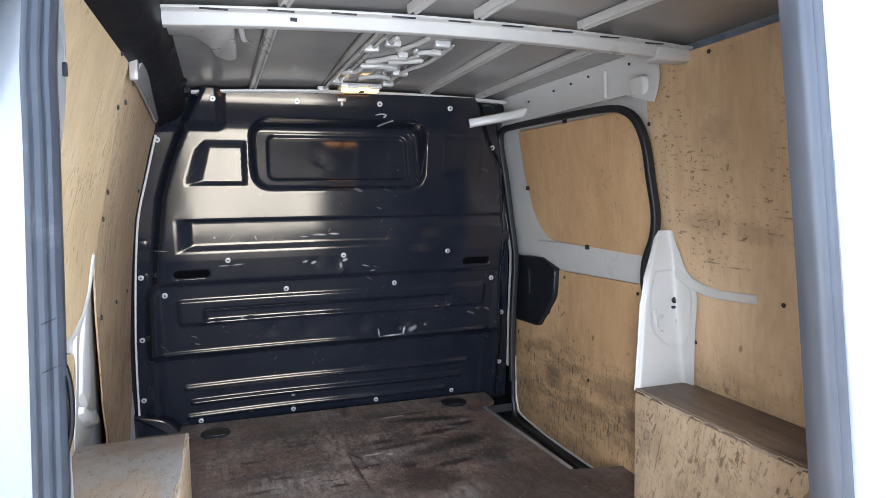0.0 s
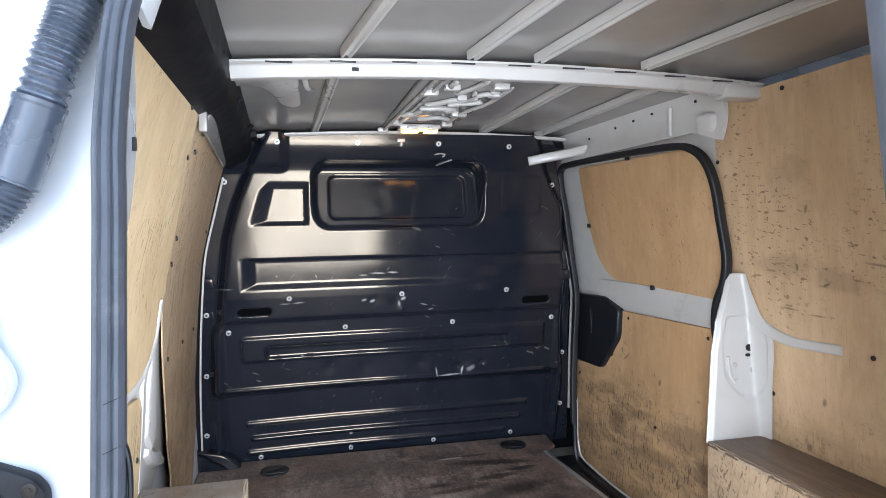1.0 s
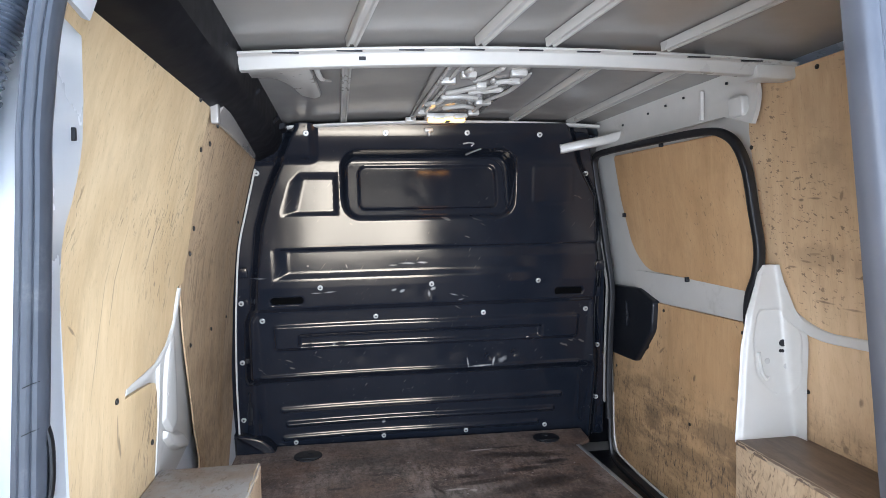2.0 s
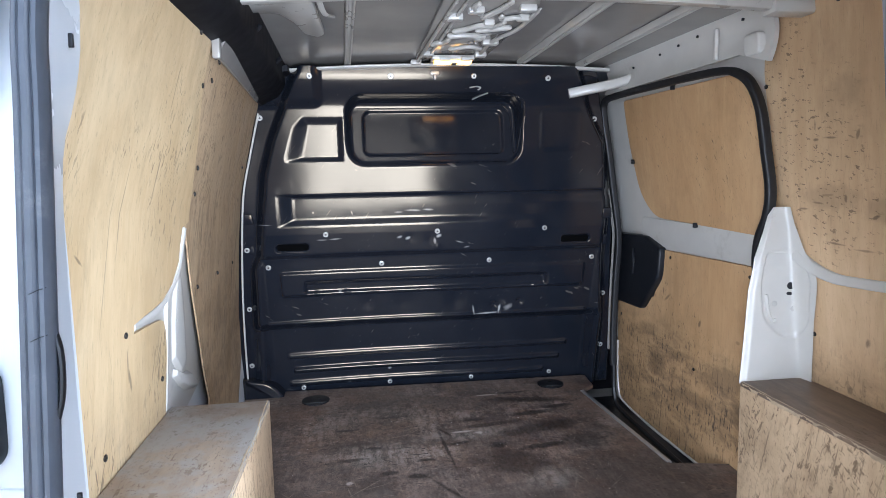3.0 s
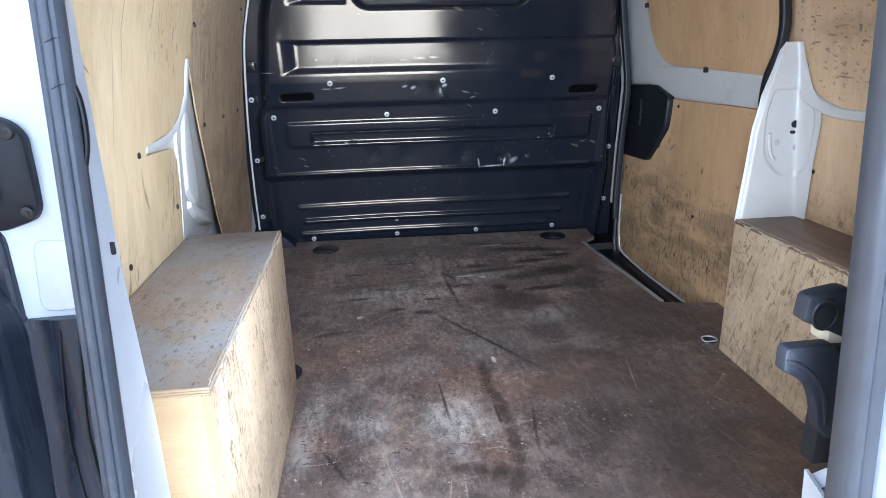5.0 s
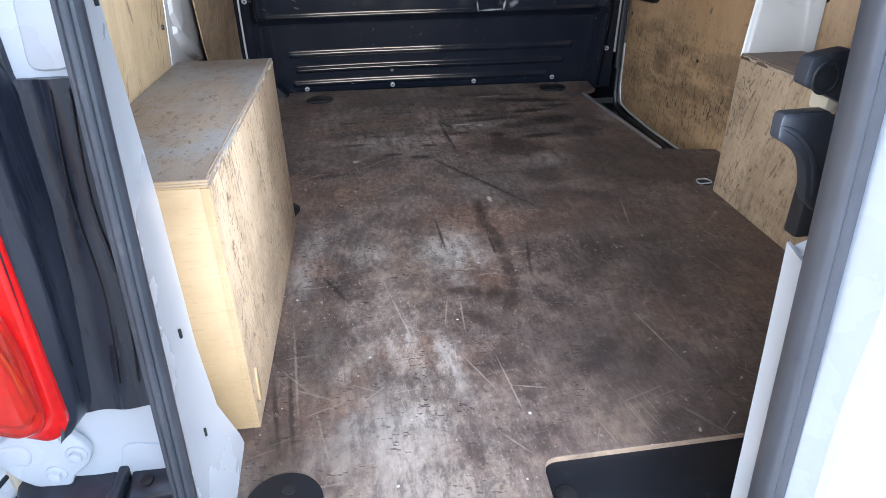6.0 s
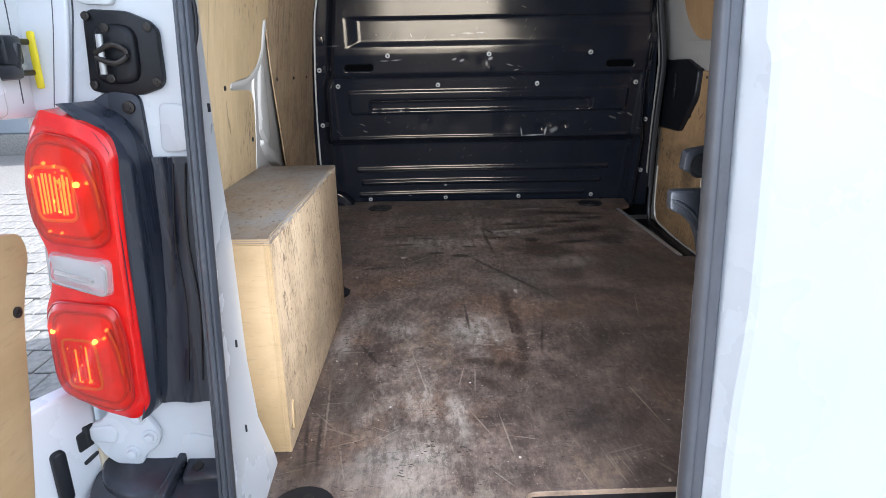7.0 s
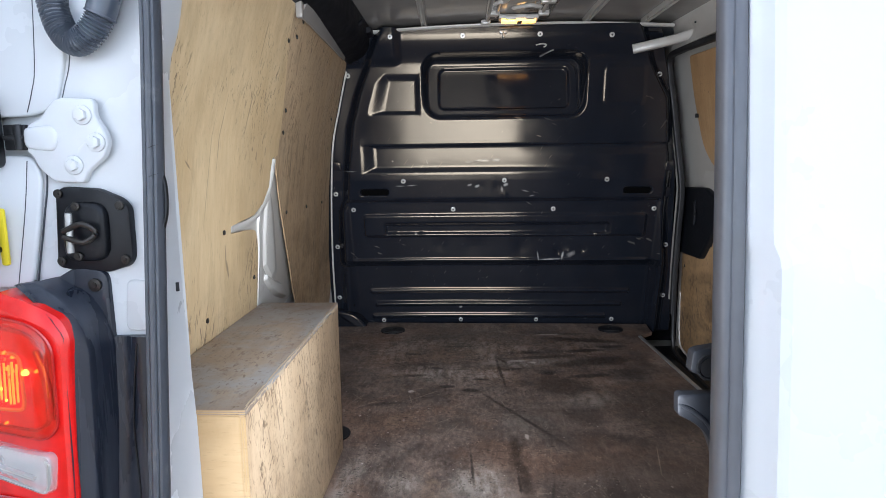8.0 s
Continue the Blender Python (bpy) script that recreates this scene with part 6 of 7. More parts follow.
# ---------------------------------------------------------------- tail lamp and its trim
tail = thing("tail_lamp", (-0.80, 0.24, 0.84), "tall red tail lamp with a clear reversing lens halfway", "tail lamp")


def lens_y(x):
    return 0.222 + 2.2 * max(0.0, -0.76 - x) ** 2 + 0.05 * max(0, x + 0.76)


def lens_plate(out, r, back, bevel, push=0.0):
    o = rounded(out, r, 5)
    c = Vector((sum(p[0] for p in o) / len(o), sum(p[1] for p in o) / len(o)))
    rings = [1.0, 0.97, 0.92, 0.8, 0.6, 0.35]
    verts, faces, n = [], [], len(o)
    for k, s in enumerate(rings):
        for p in o:
            q = c + (Vector(p) - c) * s
            verts.append((q.x, lens_y(q.x) - push - 0.010 * (1 - (1 - min(1, (1 - s) * 9)) ** 2), q.y))
    for k in range(len(rings) - 1):
        for i in range(n):
            j = (i + 1) % n
            faces.append((k * n + i, k * n + j, (k + 1) * n + j, (k + 1) * n + i))
    faces.append(tuple(range((len(rings) - 1) * n, len(rings) * n)))
    m = len(verts)
    for p in o:
        verts.append((p[0], lens_y(p[0]) - push + back, p[1]))
    for i in range(n):
        faces.append((i, m + i, m + (i + 1) % n, (i + 1) % n))
    return bm_from(verts, faces)


full = [(-0.722, 1.238), (-0.732, 1.262), (-0.768, 1.282), (-0.813, 1.295), (-0.840, 1.262), (-0.853, 1.195), (-0.858, 1.135), (-0.845, 1.105), (-0.848, 1.056), (-0.857, 1.030), (-0.877, 1.0), (-0.884, 0.90), (-0.878, 0.868), (-0.832, 0.846), (-0.757, 0.827), (-0.737, 0.850), (-0.730, 1.10)]
piece("body", lens_plate(full, (0.02, 0.02, 0.02, 0.006, 0.03, 0.03, 0.02, 0.01, 0.01, 0.02, 0.02, 0.03, 0.02, 0.03, 0.02, 0.02, 0.05), 0.06, 0.01), RED_SOLID, tail, "bright red lamp body")


def lamp_lens(name, out, r, label, material, push=0.014):
    ob = piece(name, lens_plate(out, r, push * 0.7, 0.01, push), material, tail, label)
    ob.visible_shadow = False
    return ob


lamp_lens("upper_lens", [(-0.738, 1.232), (-0.760, 1.257), (-0.812, 1.268), (-0.836, 1.245), (-0.850, 1.190), (-0.850, 1.140), (-0.835, 1.116), (-0.758, 1.108), (-0.740, 1.122)], 0.022, "glossy red upper lens", RED)
lamp_lens("lower_lens", [(-0.752, 1.022), (-0.846, 1.024), (-0.868, 1.0), (-0.874, 0.905), (-0.866, 0.876), (-0.830, 0.864), (-0.768, 0.850), (-0.750, 0.870), (-0.745, 0.960)], 0.022, "glossy red lower lens", RED)
lamp_lens("reversing_lens", [(-0.746, 1.090), (-0.838, 1.102), (-0.846, 1.056), (-0.752, 1.034)], 0.012, "clear reversing lens", CLEAR, 0.012)
for rim in ([(-0.738, 1.232), (-0.760, 1.257), (-0.812, 1.268), (-0.836, 1.245), (-0.850, 1.190), (-0.850, 1.140), (-0.835, 1.116), (-0.758, 1.108), (-0.740, 1.122)], [(-0.752, 1.022), (-0.846, 1.024), (-0.868, 1.0), (-0.874, 0.905), (-0.866, 0.876), (-0.830, 0.864), (-0.768, 0.850), (-0.750, 0.870), (-0.745, 0.960)]):
    for k, mat in ((1.0, DEEP_RED), (0.84, DEEP_RED)):
        mx, mz = sum(p[0] for p in rim) / len(rim), sum(p[1] for p in rim) / len(rim)
        line = rounded([(mx + (p[0] - mx) * k, mz + (p[1] - mz) * k) for p in rim], 0.02, 5)
        piece("lens_rim", sweep([(x, lens_y(x) - (0.013 if k == 1.0 else 0.012), z) for x, z in line], ring(0.0022, 6), True, up=(0, 1, 0)), mat, tail, "dark red rim of the lens")
lamp_rng = random.Random(7)
for z0, z1, cx, w, glowing in ((1.155, 1.213, -0.806, 0.021, True), (0.895, 0.958, -0.820, 0.020, False)):
    for k in range(8):
        x = cx - w + k * w / 3.5 + lamp_rng.uniform(-0.0006, 0.0006)
        x2 = x + 0.003
        za, zb = z0 + lamp_rng.uniform(0, 0.006), z1 - lamp_rng.uniform(0, 0.008)
        bright = glowing or k in (2, 5)
        piece("reflector_rib", sweep([(x, lens_y(x) - 0.014, za), ((x + x2) / 2, lens_y(x) - 0.0145, (za + zb) / 2), (x2, lens_y(x2) - 0.014, zb)], ring(lamp_rng.uniform(0.0013, 0.0018), 5), up=(0, 1, 0)), FAINT if bright else RED_SOLID, tail, "amber prism rib with an added glow" if bright else "")
    for k in range(9):
        x, z = cx + lamp_rng.uniform(-w, w * 1.2), lamp_rng.uniform(z0, z1)
        a, l = lamp_rng.uniform(-0.25, 0.25), lamp_rng.uniform(0.002, 0.005)
        piece("prism", sweep([(x, lens_y(x) - 0.0145, z), (x + l * math.sin(a), lens_y(x) - 0.0145, z + l * math.cos(a))], ring(lamp_rng.uniform(0.0010, 0.0024), 5), up=(0, 1, 0)), (LIT, FAINT, AMBER)[0 if k < 2 and glowing else 1 if k % 2 else 2], tail)
    e = w + 0.008
    piece("reflector_frame", sweep(rounded([(cx - e, lens_y(cx - e) - 0.014, z0 - 0.008), (cx + e, lens_y(cx + e) - 0.014, z0 - 0.008), (cx + e, lens_y(cx + e) - 0.014, z1 + 0.008), (cx - e, lens_y(cx - e) - 0.014, z1 + 0.008)], 0.014, 4), ring(0.0026, 6), True, up=(0, 1, 0)), AMBER, tail)
for x, z, r in ((-0.772, 1.197, 0.0065), (-0.757, 1.199, 0.004), (-0.836, 1.208, 0.005), (-0.797, 1.222, 0.004), (-0.812, 1.226, 0.004), (-0.786, 1.217, 0.004), (-0.824, 1.132, 0.003), (-0.806, 1.130, 0.003), (-0.791, 0.966, 0.006), (-0.776, 0.972, 0.004), (-0.861, 0.975, 0.006), (-0.770, 0.985, 0.004), (-0.824, 0.899, 0.003), (-0.812, 0.899, 0.003)):
    piece("bulb", disc((x, lens_y(x) - 0.012, z), (0, -1, 0), r * 0.65, 0.006, 12, 0.001, r * 0.45), LIT if r > 0.0045 else FAINT, tail, "lit amber bulb" if r > 0.0045 else "")
for zz0, zz1, xx0 in ((1.135, 1.225, -0.752), (0.885, 0.985, -0.764)):
    piece("side_prism", sweep(curve([(xx0 + 0.006, lens_y(xx0) - 0.013, zz0), (xx0 + 0.004, lens_y(xx0) - 0.013, (zz0 + zz1) / 2), (xx0 - 0.004, lens_y(xx0) - 0.013, zz1)], 16), rounded([(-0.004, -0.003), (0.004, -0.003), (0.004, 0.003), (-0.004, 0.003)], 0.002, 2), up=(0, 1, 0)), DEEP_RED, tail)
    piece("side_prism", sweep(curve([(xx0 + 0.0065, lens_y(xx0) - 0.0165, zz0 + 0.03), (xx0 + 0.005, lens_y(xx0) - 0.0165, (zz0 + zz1) / 2 + 0.02), (xx0 - 0.003, lens_y(xx0) - 0.0165, zz1)], 16), ring(0.0014, 6), up=(0, 1, 0)), AMBER, tail, "amber glint along the lens side")
piece("reversing_reflector", lens_plate([(-0.752, 1.084), (-0.832, 1.095), (-0.839, 1.060), (-0.757, 1.040)], 0.010, 0.004, 0.01, 0.001), SILVER, tail, "silvered reflector behind the clear lens")
for k in range(9):
    x = -0.762 - k * 0.0088
    piece("reversing_rib", sweep([(x, lens_y(x) - 0.0125, 1.046 + k * 0.0018), (x, lens_y(x) - 0.0125, 1.080 + k * 0.0012)], ring(0.0011, 6), up=(0, 1, 0)), SILVER, tail)
piece("reversing_bar", sweep([(-0.825, lens_y(-0.825) - 0.024, 1.075), (-0.770, lens_y(-0.77) - 0.024, 1.062)], ring(0.003, 6), up=(0, 1, 0)), ZINC, tail)
piece("reversing_rim", sweep(rounded([(-0.751, lens_y(-0.75) - 0.021, 1.083), (-0.834, lens_y(-0.838) - 0.021, 1.095), (-0.841, lens_y(-0.845) - 0.021, 1.060), (-0.756, lens_y(-0.75) - 0.021, 1.040)], 0.010, 4), ring(0.0022, 6), True, up=(0, 1, 0)), ZINC, tail)

trim = thing("lamp_trim", (-0.69, 0.28, 0.8), "black plastic filler between tail lamp and door jamb", "trim")


def shroud_edges(z):
    """Inner (lamp side) and outer edge of the black shroud at height z."""
    return (lerp(z, (0.826, 0.86, 1.1, 1.24, 1.265, 1.283, 1.300), (-0.752, -0.742, -0.734, -0.728, -0.744, -0.774, -0.800)),
            lerp(z, (0.826, 0.838, 0.86, 1.0, 1.1, 1.21, 1.232, 1.255, 1.280, 1.300), (-0.742, -0.730, -0.724, -0.708, -0.702, -0.701, -0.707, -0.716, -0.734, -0.775)))


def shroud(u, v):
    z = 0.826 + v * (1.300 - 0.826)
    a, b = shroud_edges(z)
    x = a + u * (b - a)
    y0, y1 = lens_y(a) - 0.002, post_y(z) - 0.006
    w = lerp(u, (0, 0.08, 0.12, 0.62, 0.70, 1.0), (0.0, -0.06, 0.10, 0.35, 0.62, 1.0))
    return x, y0 + (y1 - y0) * w + 0.022 * float(sstep(np.array(z), 1.255, 1.300)) * (1 - u), z


piece("shroud", skin(28, 60, shroud, (0, 0.012, 0)), STREAKED, trim, "smooth blue-black shroud along the lamp")


def trim_f(u, v):
    z = 0.831 + v * 0.388
    x = lerp(u, (0, 1), (seal_xy(z)[0] - 0.020, shroud_edges(z)[1] - 0.006))
    return x, post_y(z) - 0.007 - 0.002 * math.sin(u * 14), z


piece("panel", skin(24, 14, trim_f, (0, 0.016, 0)), STREAKED, trim, "flat black filler panel with dried water streaks")
for k, (sx0, sx1) in enumerate(((-0.655, -0.668), (-0.672, -0.690))):
    piece("ridge", sweep(curve([(sx0, post_y(1.21) - 0.009, 1.21), ((sx0 * 2 + sx1) / 3 - 0.004, post_y(1.1) - 0.009, 1.10), ((sx0 + sx1) / 2 + 0.003, post_y(1.0) - 0.009, 0.99), (sx1, post_y(0.87) - 0.009, 0.87)], 24), ring(0.0014, 6), up=(0, 1, 0)), SEAL_BLACK, trim)
piece("tab", plate(rounded([(-0.704, 1.215), (-0.708, 1.308), (-0.752, 1.314), (-0.790, 1.292), (-0.755, 1.215)], (0.01, 0.014, 0.014, 0.02, 0.01), 4), lambda u, v: (u, post_y(v) - 0.008, v), (0, 0.014, 0), 0.004), STREAKED, trim)
screw((-0.724, post_y(1.29) - 0.009, 1.290), (0, -1, 0), trim, 0.009)

bumper = thing("rear_bumper", (-0.8, 0.15, 0.3), "black plastic rear bumper corner, dusty", "bumper")


def bumper_shell(u, v):
    x = -0.880 + u * 0.235
    y = 0.212 - 0.19 * v - 0.018 * math.sin(u * 3.1)
    z = 0.694 - 0.06 * v - 0.35 * v ** 2.5 - 0.07 * (1 - u) ** 4 + 0.006 * math.sin(v * 3.1)
    return x, y, z


piece("shell", skin(28, 28, bumper_shell, (0, 0, -0.012)), BUMPER, bumper, "rounded glossy bumper corner")
piece("pocket", plate(rounded([(-0.852, 0.272), (-0.724, 0.272), (-0.736, 0.198), (-0.790, 0.200), (-0.842, 0.228)], (0.012, 0.01, 0.012, 0.02, 0.03), 5), lambda u, v: (u, v, 0.706 + (v - 0.198) * 0.36), (0, 0, -0.03), 0.006, 3), BUMPER, bumper, "smooth raised pad of the bumper")
piece("base", plate(rounded([(-0.862, 0.276), (-0.640, 0.276), (-0.640, 0.09), (-0.80, 0.15), (-0.856, 0.215)], 0.012, 4), lambda u, v: (u, v, 0.690 + (v - 0.198) * 0.36), (0, 0, -0.03), 0.004), BUMPER, bumper)
piece("rib", plate(rounded([(-0.724, 0.270), (-0.712, 0.270), (-0.724, 0.192), (-0.738, 0.192)], 0.003, 3), lambda u, v: (u, v, 0.713 + (v - 0.198) * 0.36), (0, 0, -0.02), 0.003, 3), BUMPER, bumper)
clip_plate = piece("clip_plate", plate(rounded([(-0.712, 0.268), (-0.650, 0.268), (-0.652, 0.232), (-0.712, 0.228)], 0.006, 3), lambda u, v: (u, v, 0.712 + (v - 0.228) * 0.4), (0, 0, -0.02), 0.004), BUMPER, bumper)
part("screw", disc((-0.690, 0.250, 0.719), (0, -0.35, 1), 0.008, 0.005, 12, 0.0015), SCREW, clip_plate)
piece("well", box(-0.716, -0.640, 0.085, 0.250, 0.600, 0.676, 0.006), SEAL_BLACK, bumper)
piece("block", plate(rounded([(-0.700, 0.205), (-0.652, 0.205), (-0.648, 0.09), (-0.682, 0.09)], 0.012, 4), lambda u, v: (u, v, 0.690 + (v - 0.2) * 0.3), (0, 0, -0.06), 0.008, 3), BUMPER, bumper)
piece("lower_shell", skin(24, 16, lambda u, v: (-0.60 - u * 0.37, 0.03 + 0.10 * u ** 3 - 0.02 * math.sin(v * 3), 0.50 - v * 0.24), (0, 0.02, 0)), BUMPER, bumper)

# cable conduit between body and left door
duct = thing("cable_conduit", (-0.66, 0.22, 1.6), "black corrugated rubber cable conduit between post and door", "cable conduit")
dk = [p + Vector((-0.020, 0.035, 0)) for p in curve([(-0.613, 0.285, 1.83), (-0.622, 0.272, 1.775), (-0.635, 0.268, 1.735), (-0.658, 0.265, 1.665), (-0.674, 0.262, 1.625), (-0.700, 0.262, 1.604), (-0.722, 0.265, 1.622), (-0.736, 0.27, 1.67), (-0.748, 0.275, 1.74), (-0.775, 0.27, 1.80)], 620)]


def hose(a, b, scale):
    return sweep(dk[int(a * len(dk)):int(b * len(dk)) + 1], ring(0.0170, 16), up=(0, 1, 0), scale=scale)


piece("upper_bellows", hose(0.05, 0.285, lambda q: 1.0 + 0.085 * math.sin(q * 2 * math.pi * 20)), HOSE, duct, "corrugated rubber hose")
piece("sleeve", hose(0.28, 0.41, lambda q: 1.12 + 0.05 * (abs(q - 0.5) > 0.46)), HOSE, duct, "smooth rubber sleeve")
piece("lower_bellows", hose(0.405, 0.78, lambda q: 1.0 + 0.085 * math.sin(q * 2 * math.pi * 32)), HOSE, duct, "corrugated rubber hose")
piece("end_boot", hose(0.775, 0.999, lambda q: 1.06), HOSE, duct)
piece("end_boot", hose(0.0, 0.055, lambda q: 1.08), HOSE, duct)

# ---------------------------------------------------------------- left rear door, open
ldoor = thing("rear_door", (-0.85, 0.0, 0.5), "open white rear door with a plywood lined lower half", "van door", "rear doors")
piece("inner_panel", box(-0.90, -0.812, -0.70, 0.015, 0.70, 1.17, 0.012, 3), WHITE, ldoor)
piece("waist_rail", box(-0.905, -0.822, -0.70, 0.075, 1.172, 1.284, 0.028, 4), WHITE, ldoor)
piece("inner_frame", box(-0.90, -0.838, -0.70, 0.215, 1.285, 1.92, 0.012, 3), WHITE, ldoor)
piece("hinge_edge", plate(rounded([(0.18, 1.285), (0.36, 1.275), (0.40, 1.90), (0.18, 1.90)], 0.01, 3), lambda u, v: (-0.845 - 0.10 * (u - 0.18), u, v), (-0.03, 0, 0), 0.006), WHITE, ldoor)
for seam in (((0.262, 1.30), (0.270, 1.42), (0.268, 1.45), (0.30, 1.462), (0.34, 1.462)), ((0.30, 1.515), (0.312, 1.525), (0.316, 1.62), (0.322, 1.88)), ((0.342, 1.30), (0.346, 1.40), (0.352, 1.46))):
    piece("seam", sweep(curve([(-0.8448 - 0.10 * (y - 0.18), y, z) for y, z in seam], 24), ring(0.0010, 6), up=(1, 0, 0)), RUBBER, ldoor)


for out in ([(-0.91, 1.286), (-0.811, 1.286), (-0.804, 1.328), (-0.796, 1.376), (-0.788, 1.435), (-0.800, 1.462), (-0.91, 1.464)], [(-0.91, 1.512), (-0.800, 1.512), (-0.764, 1.522), (-0.756, 1.55), (-0.747, 1.585), (-0.744, 1.66), (-0.748, 1.90), (-0.91, 1.90)]):
    panel_edge = piece("edge_panel", plate(rounded(out, 0.012, 3), lambda u, v: (u, post_y(v) - 0.009, v), (0, 0.007, 0), 0.004, 3), WHITE, ldoor, "white folded edge of the open door")
    fold = [(-0.829, 1.292), (-0.813, 1.392), (-0.806, 1.455)] if out[0][1] < 1.4 else [(-0.801, 1.518), (-0.793, 1.545), (-0.787, 1.58), (-0.784, 1.70), (-0.785, 1.88)]
    part("fold", sweep(curve([(x, post_y(z) - 0.0085, z) for x, z in fold], 16), ring(0.0010, 6), up=(0, 1, 0)), RUBBER, panel_edge, "dark fold line")
    gap = [(p[0] + 0.003, post_y(p[1]) - 0.002, p[1]) for p in (out[1:6] if out[0][1] < 1.4 else out[2:7])]
    part("gap", sweep(curve(gap, 24), ring(0.0013, 6), up=(0, 1, 0)), RUBBER, panel_edge, "dark gap between door and post")


def low_door(s, out=0.0):
    """A place along the lower door flank, s metres from its hinge edge."""
    return -0.850 - 0.50 * s + 0.86 * out, 0.262 - 0.86 * s - 0.50 * out


flank = piece("lower_flank", plate(rounded([(0.0, 0.700), (0.012, 0.668), (0.40, 0.672), (0.40, 0.83), (0.08, 0.866), (-0.002, 0.866)], (0.01, 0.01, 0.01, 0.01, 0.03, 0.01), 4), lambda u, v: (*low_door(u), v), (-0.026, 0.015, 0), 0.006, 3), WHITE, ldoor, "white lower flank of the open door")
part("edge_lip", sweep([(*low_door(s, 0.002), 0.674) for s in (0.02, 0.1, 0.2, 0.3, 0.4)], ring(0.0045, 8)), WHITE, flank)
part("buffer", plate(rounded([(0.056, 0.694), (0.078, 0.694), (0.078, 0.786), (0.056, 0.786)], 0.0105, 6), lambda u, v: (*low_door(u, 0.010), v), (-0.012, 0.007, 0), 0.005, 3), PLASTIC, flank, "black oval rubber door buffer")
part("slot", plate(rounded([(0.006, 0.766), (0.034, 0.762), (0.034, 0.792), (0.006, 0.798)], 0.003, 2), lambda u, v: (*low_door(u, 0.003), v), (-0.004, 0.002, 0), 0.0), SEAL_BLACK, flank, "dark opening for the hinge")
part("slit", plate(rounded([(0.006, 0.744), (0.030, 0.736), (0.030, 0.742), (0.006, 0.750)], 0.002, 2), lambda u, v: (*low_door(u, 0.003), v), (-0.004, 0.002, 0), 0.0), LATCH, flank)
part("foam", plate(rounded([(-0.014, 0.688), (0.004, 0.694), (0.006, 0.752), (-0.008, 0.760), (-0.018, 0.745)], 0.005, 3), lambda u, v: (*low_door(u, 0.006), v), (-0.018, 0.010, 0), 0.004), FOAM, flank, "cream foam pad")
piece("lining", plate(rounded([(-0.62, 0.70), (-0.005, 0.70), (0.020, 0.80), (0.034, 0.84), (0.060, 0.937), (0.091, 1.067), (0.123, 1.130), (0.116, 1.158), (0.080, 1.165), (-0.62, 1.165)], (0.02, 0.01, 0.03, 0.03, 0.03, 0.03, 0.016, 0.012, 0.02, 0.02), 4), lambda u, v: (-0.796, u, v), (-0.012, 0, 0), 0.002), PLY_EDGE, ldoor, "pale plywood lining of the open door")
screw((-0.796, 0.078, 1.070), (1, 0, 0), ldoor, 0.007)
piece("buffer", plate(rounded([(0.276, 1.446), (0.302, 1.446), (0.302, 1.538), (0.276, 1.538)], 0.0125, 6), lambda u, v: (-0.834, u, v), (-0.008, 0, 0), 0.004, 3), PLASTIC, ldoor, "black oval rubber door buffer")
check = thing("door_check", (-0.84, 0.25, 1.36), "black door check arm with a yellow clip", "door check")
piece("arm", join(box(-0.850, -0.838, 0.10, 0.293, 1.376, 1.384, 0.003), box(-0.850, -0.838, 0.10, 0.290, 1.336, 1.344, 0.003)), PLASTIC, check)
piece("roller_block", join(box(-0.858, -0.834, 0.222, 0.258, 1.350, 1.388, 0.006), box(-0.860, -0.836, 0.205, 0.255, 1.332, 1.352, 0.006), disc((-0.845, 0.245, 1.344), (0.2, 0, 1), 0.009, 0.036, 12, 0.002)), LATCH, check, "black roller block")
piece("clip", box(-0.842, -0.832, 0.279, 0.286, 1.318, 1.394, 0.003), YELLOW, check, "bright yellow plastic clip")

# ---------------------------------------------------------------- rest of the body shell
shell = thing("van_body", (0, 2.7, 0.35), "white van body shell enclosing the load bay", "van body", kind="structure")
# unseen panels added to keep light from leaking into the bay
piece("outer_skin", skin(8, 20, lambda u, v: (0.92 + 0.03 * math.sin(min(1, u * 3) * 1.57), 0.16 + u * 2.54, 0.35 + v * 1.72), (-0.02, 0, 0)), WHITE, shell)
piece("light_stop_wall", box(-0.95, 0.95, 2.66, 2.70, 0.35, 2.08, 0.01), DARK_TRIM, shell)
piece("underside", box(-0.95, 0.95, 0.12, 2.70, 0.36, 0.42, 0.01), DARK_TRIM, shell)

# ---------------------------------------------------------------- right rear door, closed
rdoor = thing("rear_door", (0.45, 0.1, 0.45), "closed white rear door with rubber edge seal", "van door", "rear doors")


def edge_x(z):
    """Middle of the rubber on the door's free edge."""
    return 0.0515 + 0.008 * (z - 1.2) - 0.014 * (z - 1.2) ** 2


def edge_y(z):
    return 0.138 + 0.108 * (z - 1.2)


def crease(z):
    """How far the outer skin's lip stands from the middle of the rubber."""
    return lerp(z, (0.4, 0.85, 0.95, 1.06, 1.345, 1.365, 1.95), (0.028, 0.029, 0.032, 0.038, 0.038, 0.032, 0.027))


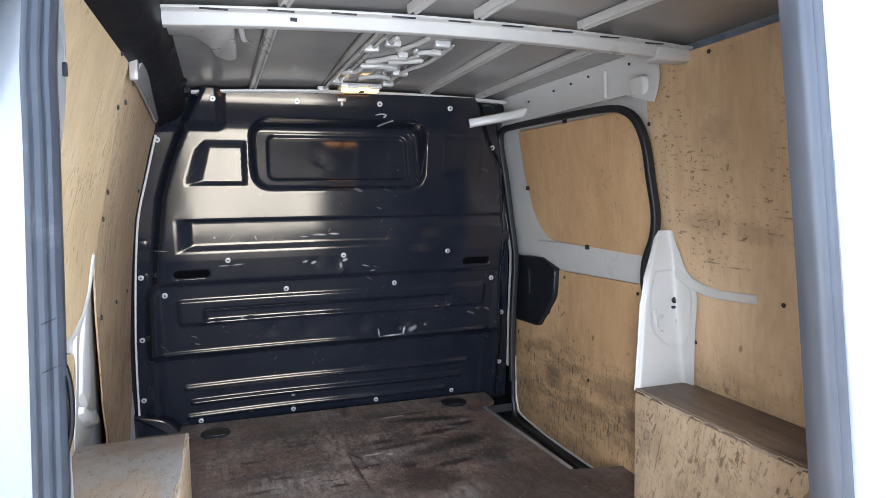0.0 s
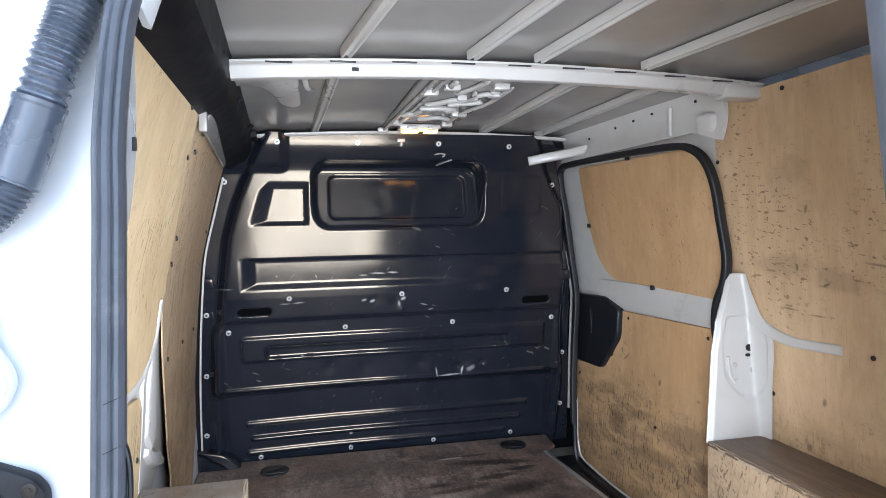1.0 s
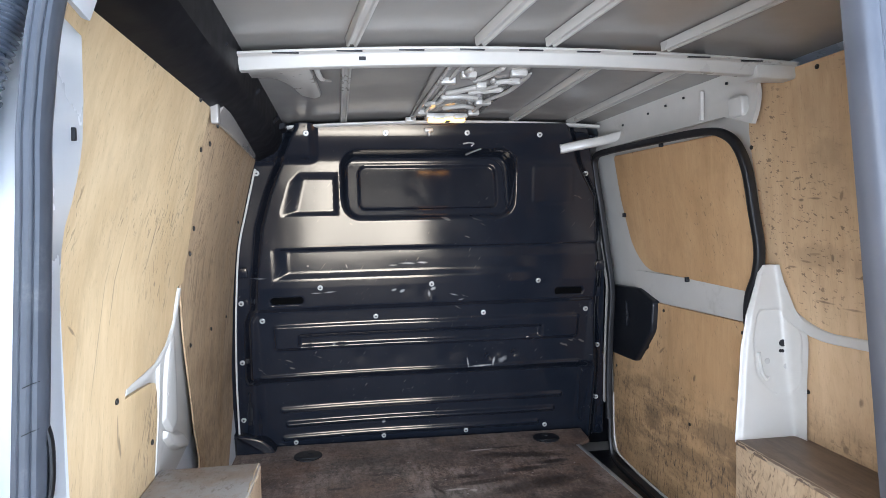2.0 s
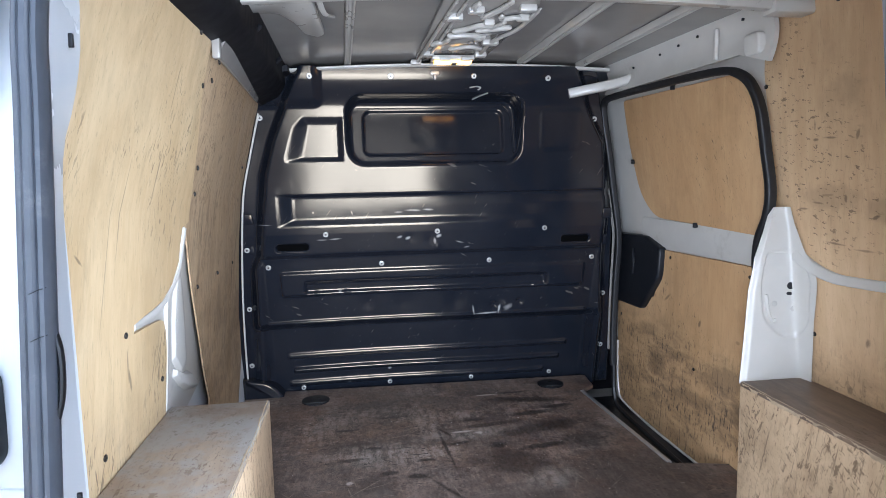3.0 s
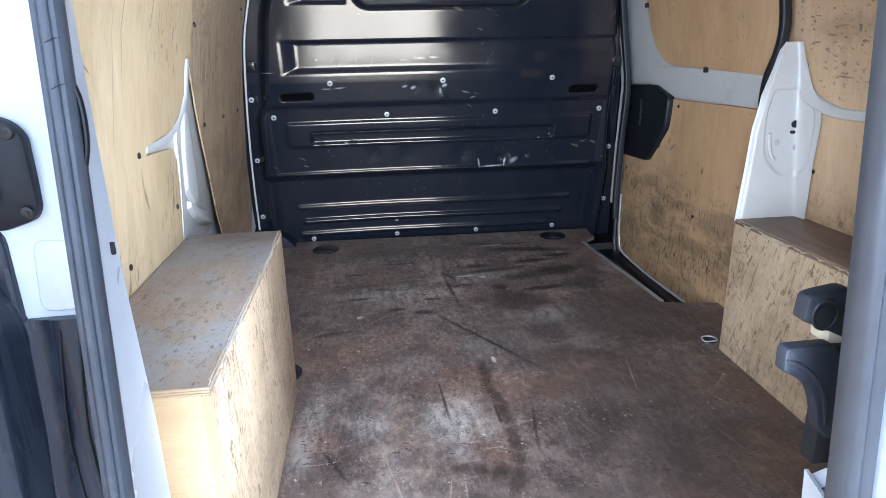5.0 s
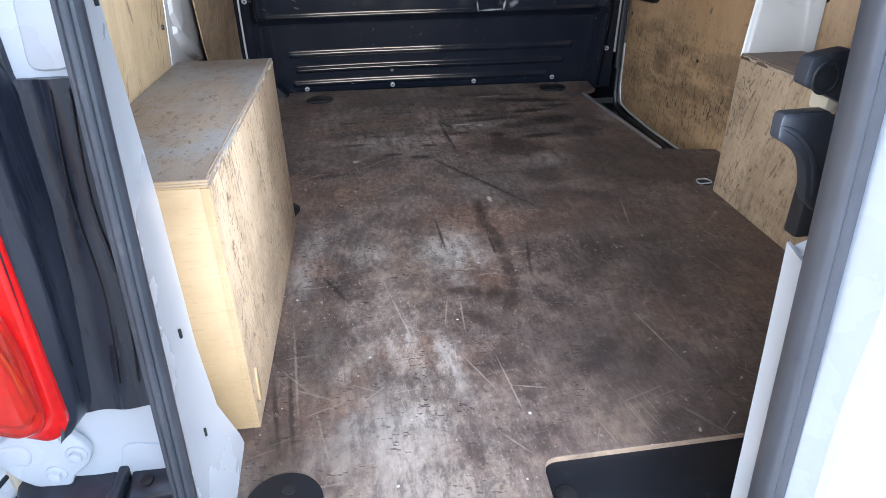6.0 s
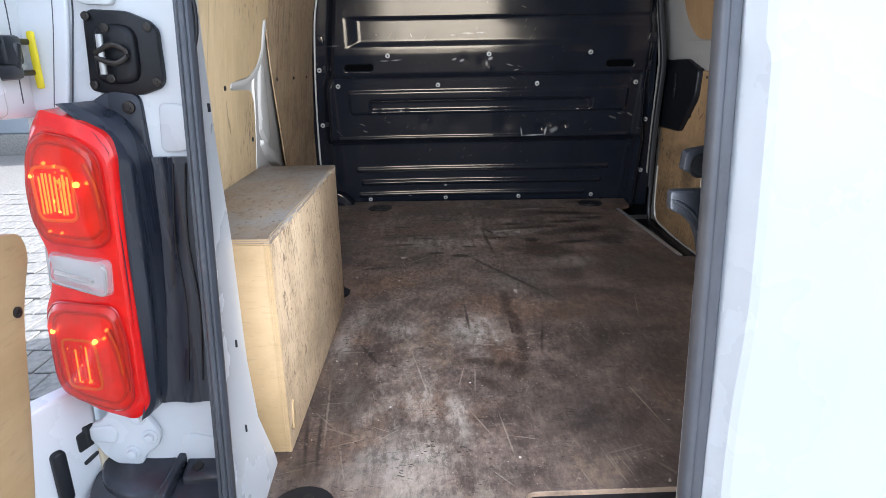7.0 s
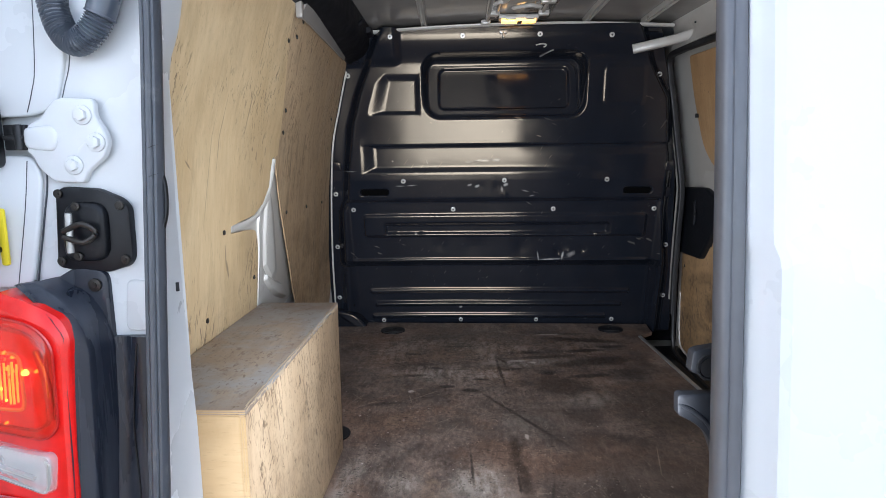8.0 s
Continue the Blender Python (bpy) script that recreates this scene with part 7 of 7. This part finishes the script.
def outer(u, v):
    z = 0.42 + v * 1.53
    e, c = edge_x(z), crease(z)
    k = [(e + 0.010, 0.010), (e + c - 0.016, -0.008), (e + c - 0.009, -0.018), (e + c - 0.002, -0.030), (e + c + 0.008, -0.035), (e + 0.16, -0.044), (0.50, -0.050), (0.78, -0.036), (0.90, 0.03)]
    us = (0, 0.10, 0.18, 0.25, 0.32, 0.45, 0.7, 0.9, 1.0)
    return lerp(u, us, [p[0] for p in k]), edge_y(z) + lerp(u, us, [p[1] for p in k]) - 0.006 * math.sin(v * math.pi) * u + (0.006 * float(sstep(np.array(z), 1.345, 1.37)) - 0.006 * float(sstep(np.array(z), 0.90, 1.02))) * min(1, u * 4), z


piece("outer_skin", skin(80, 120, outer, (0, 0.004, 0)), WHITE, rdoor, angle=18)
piece("inner_panel", skin(10, 90, lambda u, v: (edge_x(0.5 + v * 1.42) + 0.016 + 0.045 * float(sstep(np.array(v), 0.37, 0.39)) + u * 0.61, edge_y(0.5 + v * 1.42) + 0.082 - 0.03 * float(sstep(np.array(v), 0.37, 0.39)) + 0.02 * math.sin(u * 3), 0.5 + v * 1.42), (0, -0.02, 0)), WHITE, rdoor)
piece("edge_seal", sweep([(edge_x(z), edge_y(z), z) for z in np.linspace(0.44, 1.94, 40)], [(-0.0135, -0.002), (-0.0135, -0.006), (-0.0115, -0.009), (-0.006, -0.0105), (-0.001, -0.0100), (0.001, -0.0085), (0.004, -0.0105), (0.008, -0.0100), (0.0115, -0.007), (0.0135, 0.000), (0.0135, 0.010), (0.009, 0.022), (-0.010, 0.022), (-0.0135, 0.010)], up=(0, 1, 0)), EDGE_SEAL, rdoor, "smooth grey rubber edge seal")
piece("edge_return", skin(4, 30, lambda u, v: (edge_x(0.5 + v * 0.53) - 0.004 + u * 0.020, edge_y(0.5 + v * 0.53) + 0.004 + u * 0.078, 0.5 + v * 0.53), (0.004, 0, 0)), WHITE, rdoor)
piece("edge_line", sweep([(edge_x(z) + 0.0135, edge_y(z) - 0.0035, z) for z in np.linspace(0.44, 1.94, 40)], ring(0.0014, 6), up=(0, 1, 0)), SEAL_BLACK, rdoor, "dark joint between rubber and white door edge")
latch = thing("door_latch", (0.06, 0.2, 1.04), "dark grey plastic latch with hooked lever on the closed door", "door latch")
piece("housing", plate(rounded([(0.026, 1.202), (0.028, 1.226), (0.036, 1.229), (0.066, 1.234), (0.086, 1.225), (0.091, 1.172), (0.056, 1.189)], (0.004, 0.004, 0.006, 0.006, 0.008, 0.006, 0.008), 4), lambda u, v: (u + 0.008, 0.200, v), (0, 0.016, 0), 0.003, 2), LATCH, latch)
piece("bore", join(disc((0.055, 0.1985, 1.208), (0, -1, 0), 0.0105, 0.001, 24), sweep([(0.055 + 0.0125 * math.cos(a), 0.1990, 1.208 + 0.0145 * math.sin(a)) for a in np.linspace(0, 2 * math.pi, 24, endpoint=False)], ring(0.0020, 6), True, up=(0, 1, 0))), SEAL_BLACK, latch, "dark round bore")
piece("lever", plate(rounded([(0.012, 1.175), (0.064, 1.176), (0.078, 1.150), (0.090, 1.121), (0.094, 1.076), (0.084, 1.066), (0.073, 1.067), (0.060, 1.082), (0.056, 1.105), (0.046, 1.128), (0.030, 1.141), (0.013, 1.149)], (0.006, 0.008, 0.02, 0.02, 0.012, 0.008, 0.01, 0.012, 0.02, 0.02, 0.02, 0.005), 4), lambda u, v: (u + 0.008, 0.198, v), (0, 0.014, 0), 0.003, 2), LATCH, latch)
piece("lever_ridge", sweep(curve([(0.022, 0.1985, 1.163), (0.040, 0.1975, 1.154), (0.057, 0.1975, 1.138), (0.070, 0.1975, 1.114), (0.076, 0.198, 1.085)], 24), ring(0.0030, 8), up=(0, 1, 0), scale=lambda q: max(0.3, min(1, 5 * q + 0.3, 5 * (1 - q) + 0.3))), LATCH, latch)
piece("base", box(0.074, 0.100, 0.203, 0.225, 1.032, 1.165, 0.004), SEAL_BLACK, latch)
piece("catch", box(0.074, 0.094, 0.212, 0.240, 1.168, 1.190, 0.004), FOAM, latch)
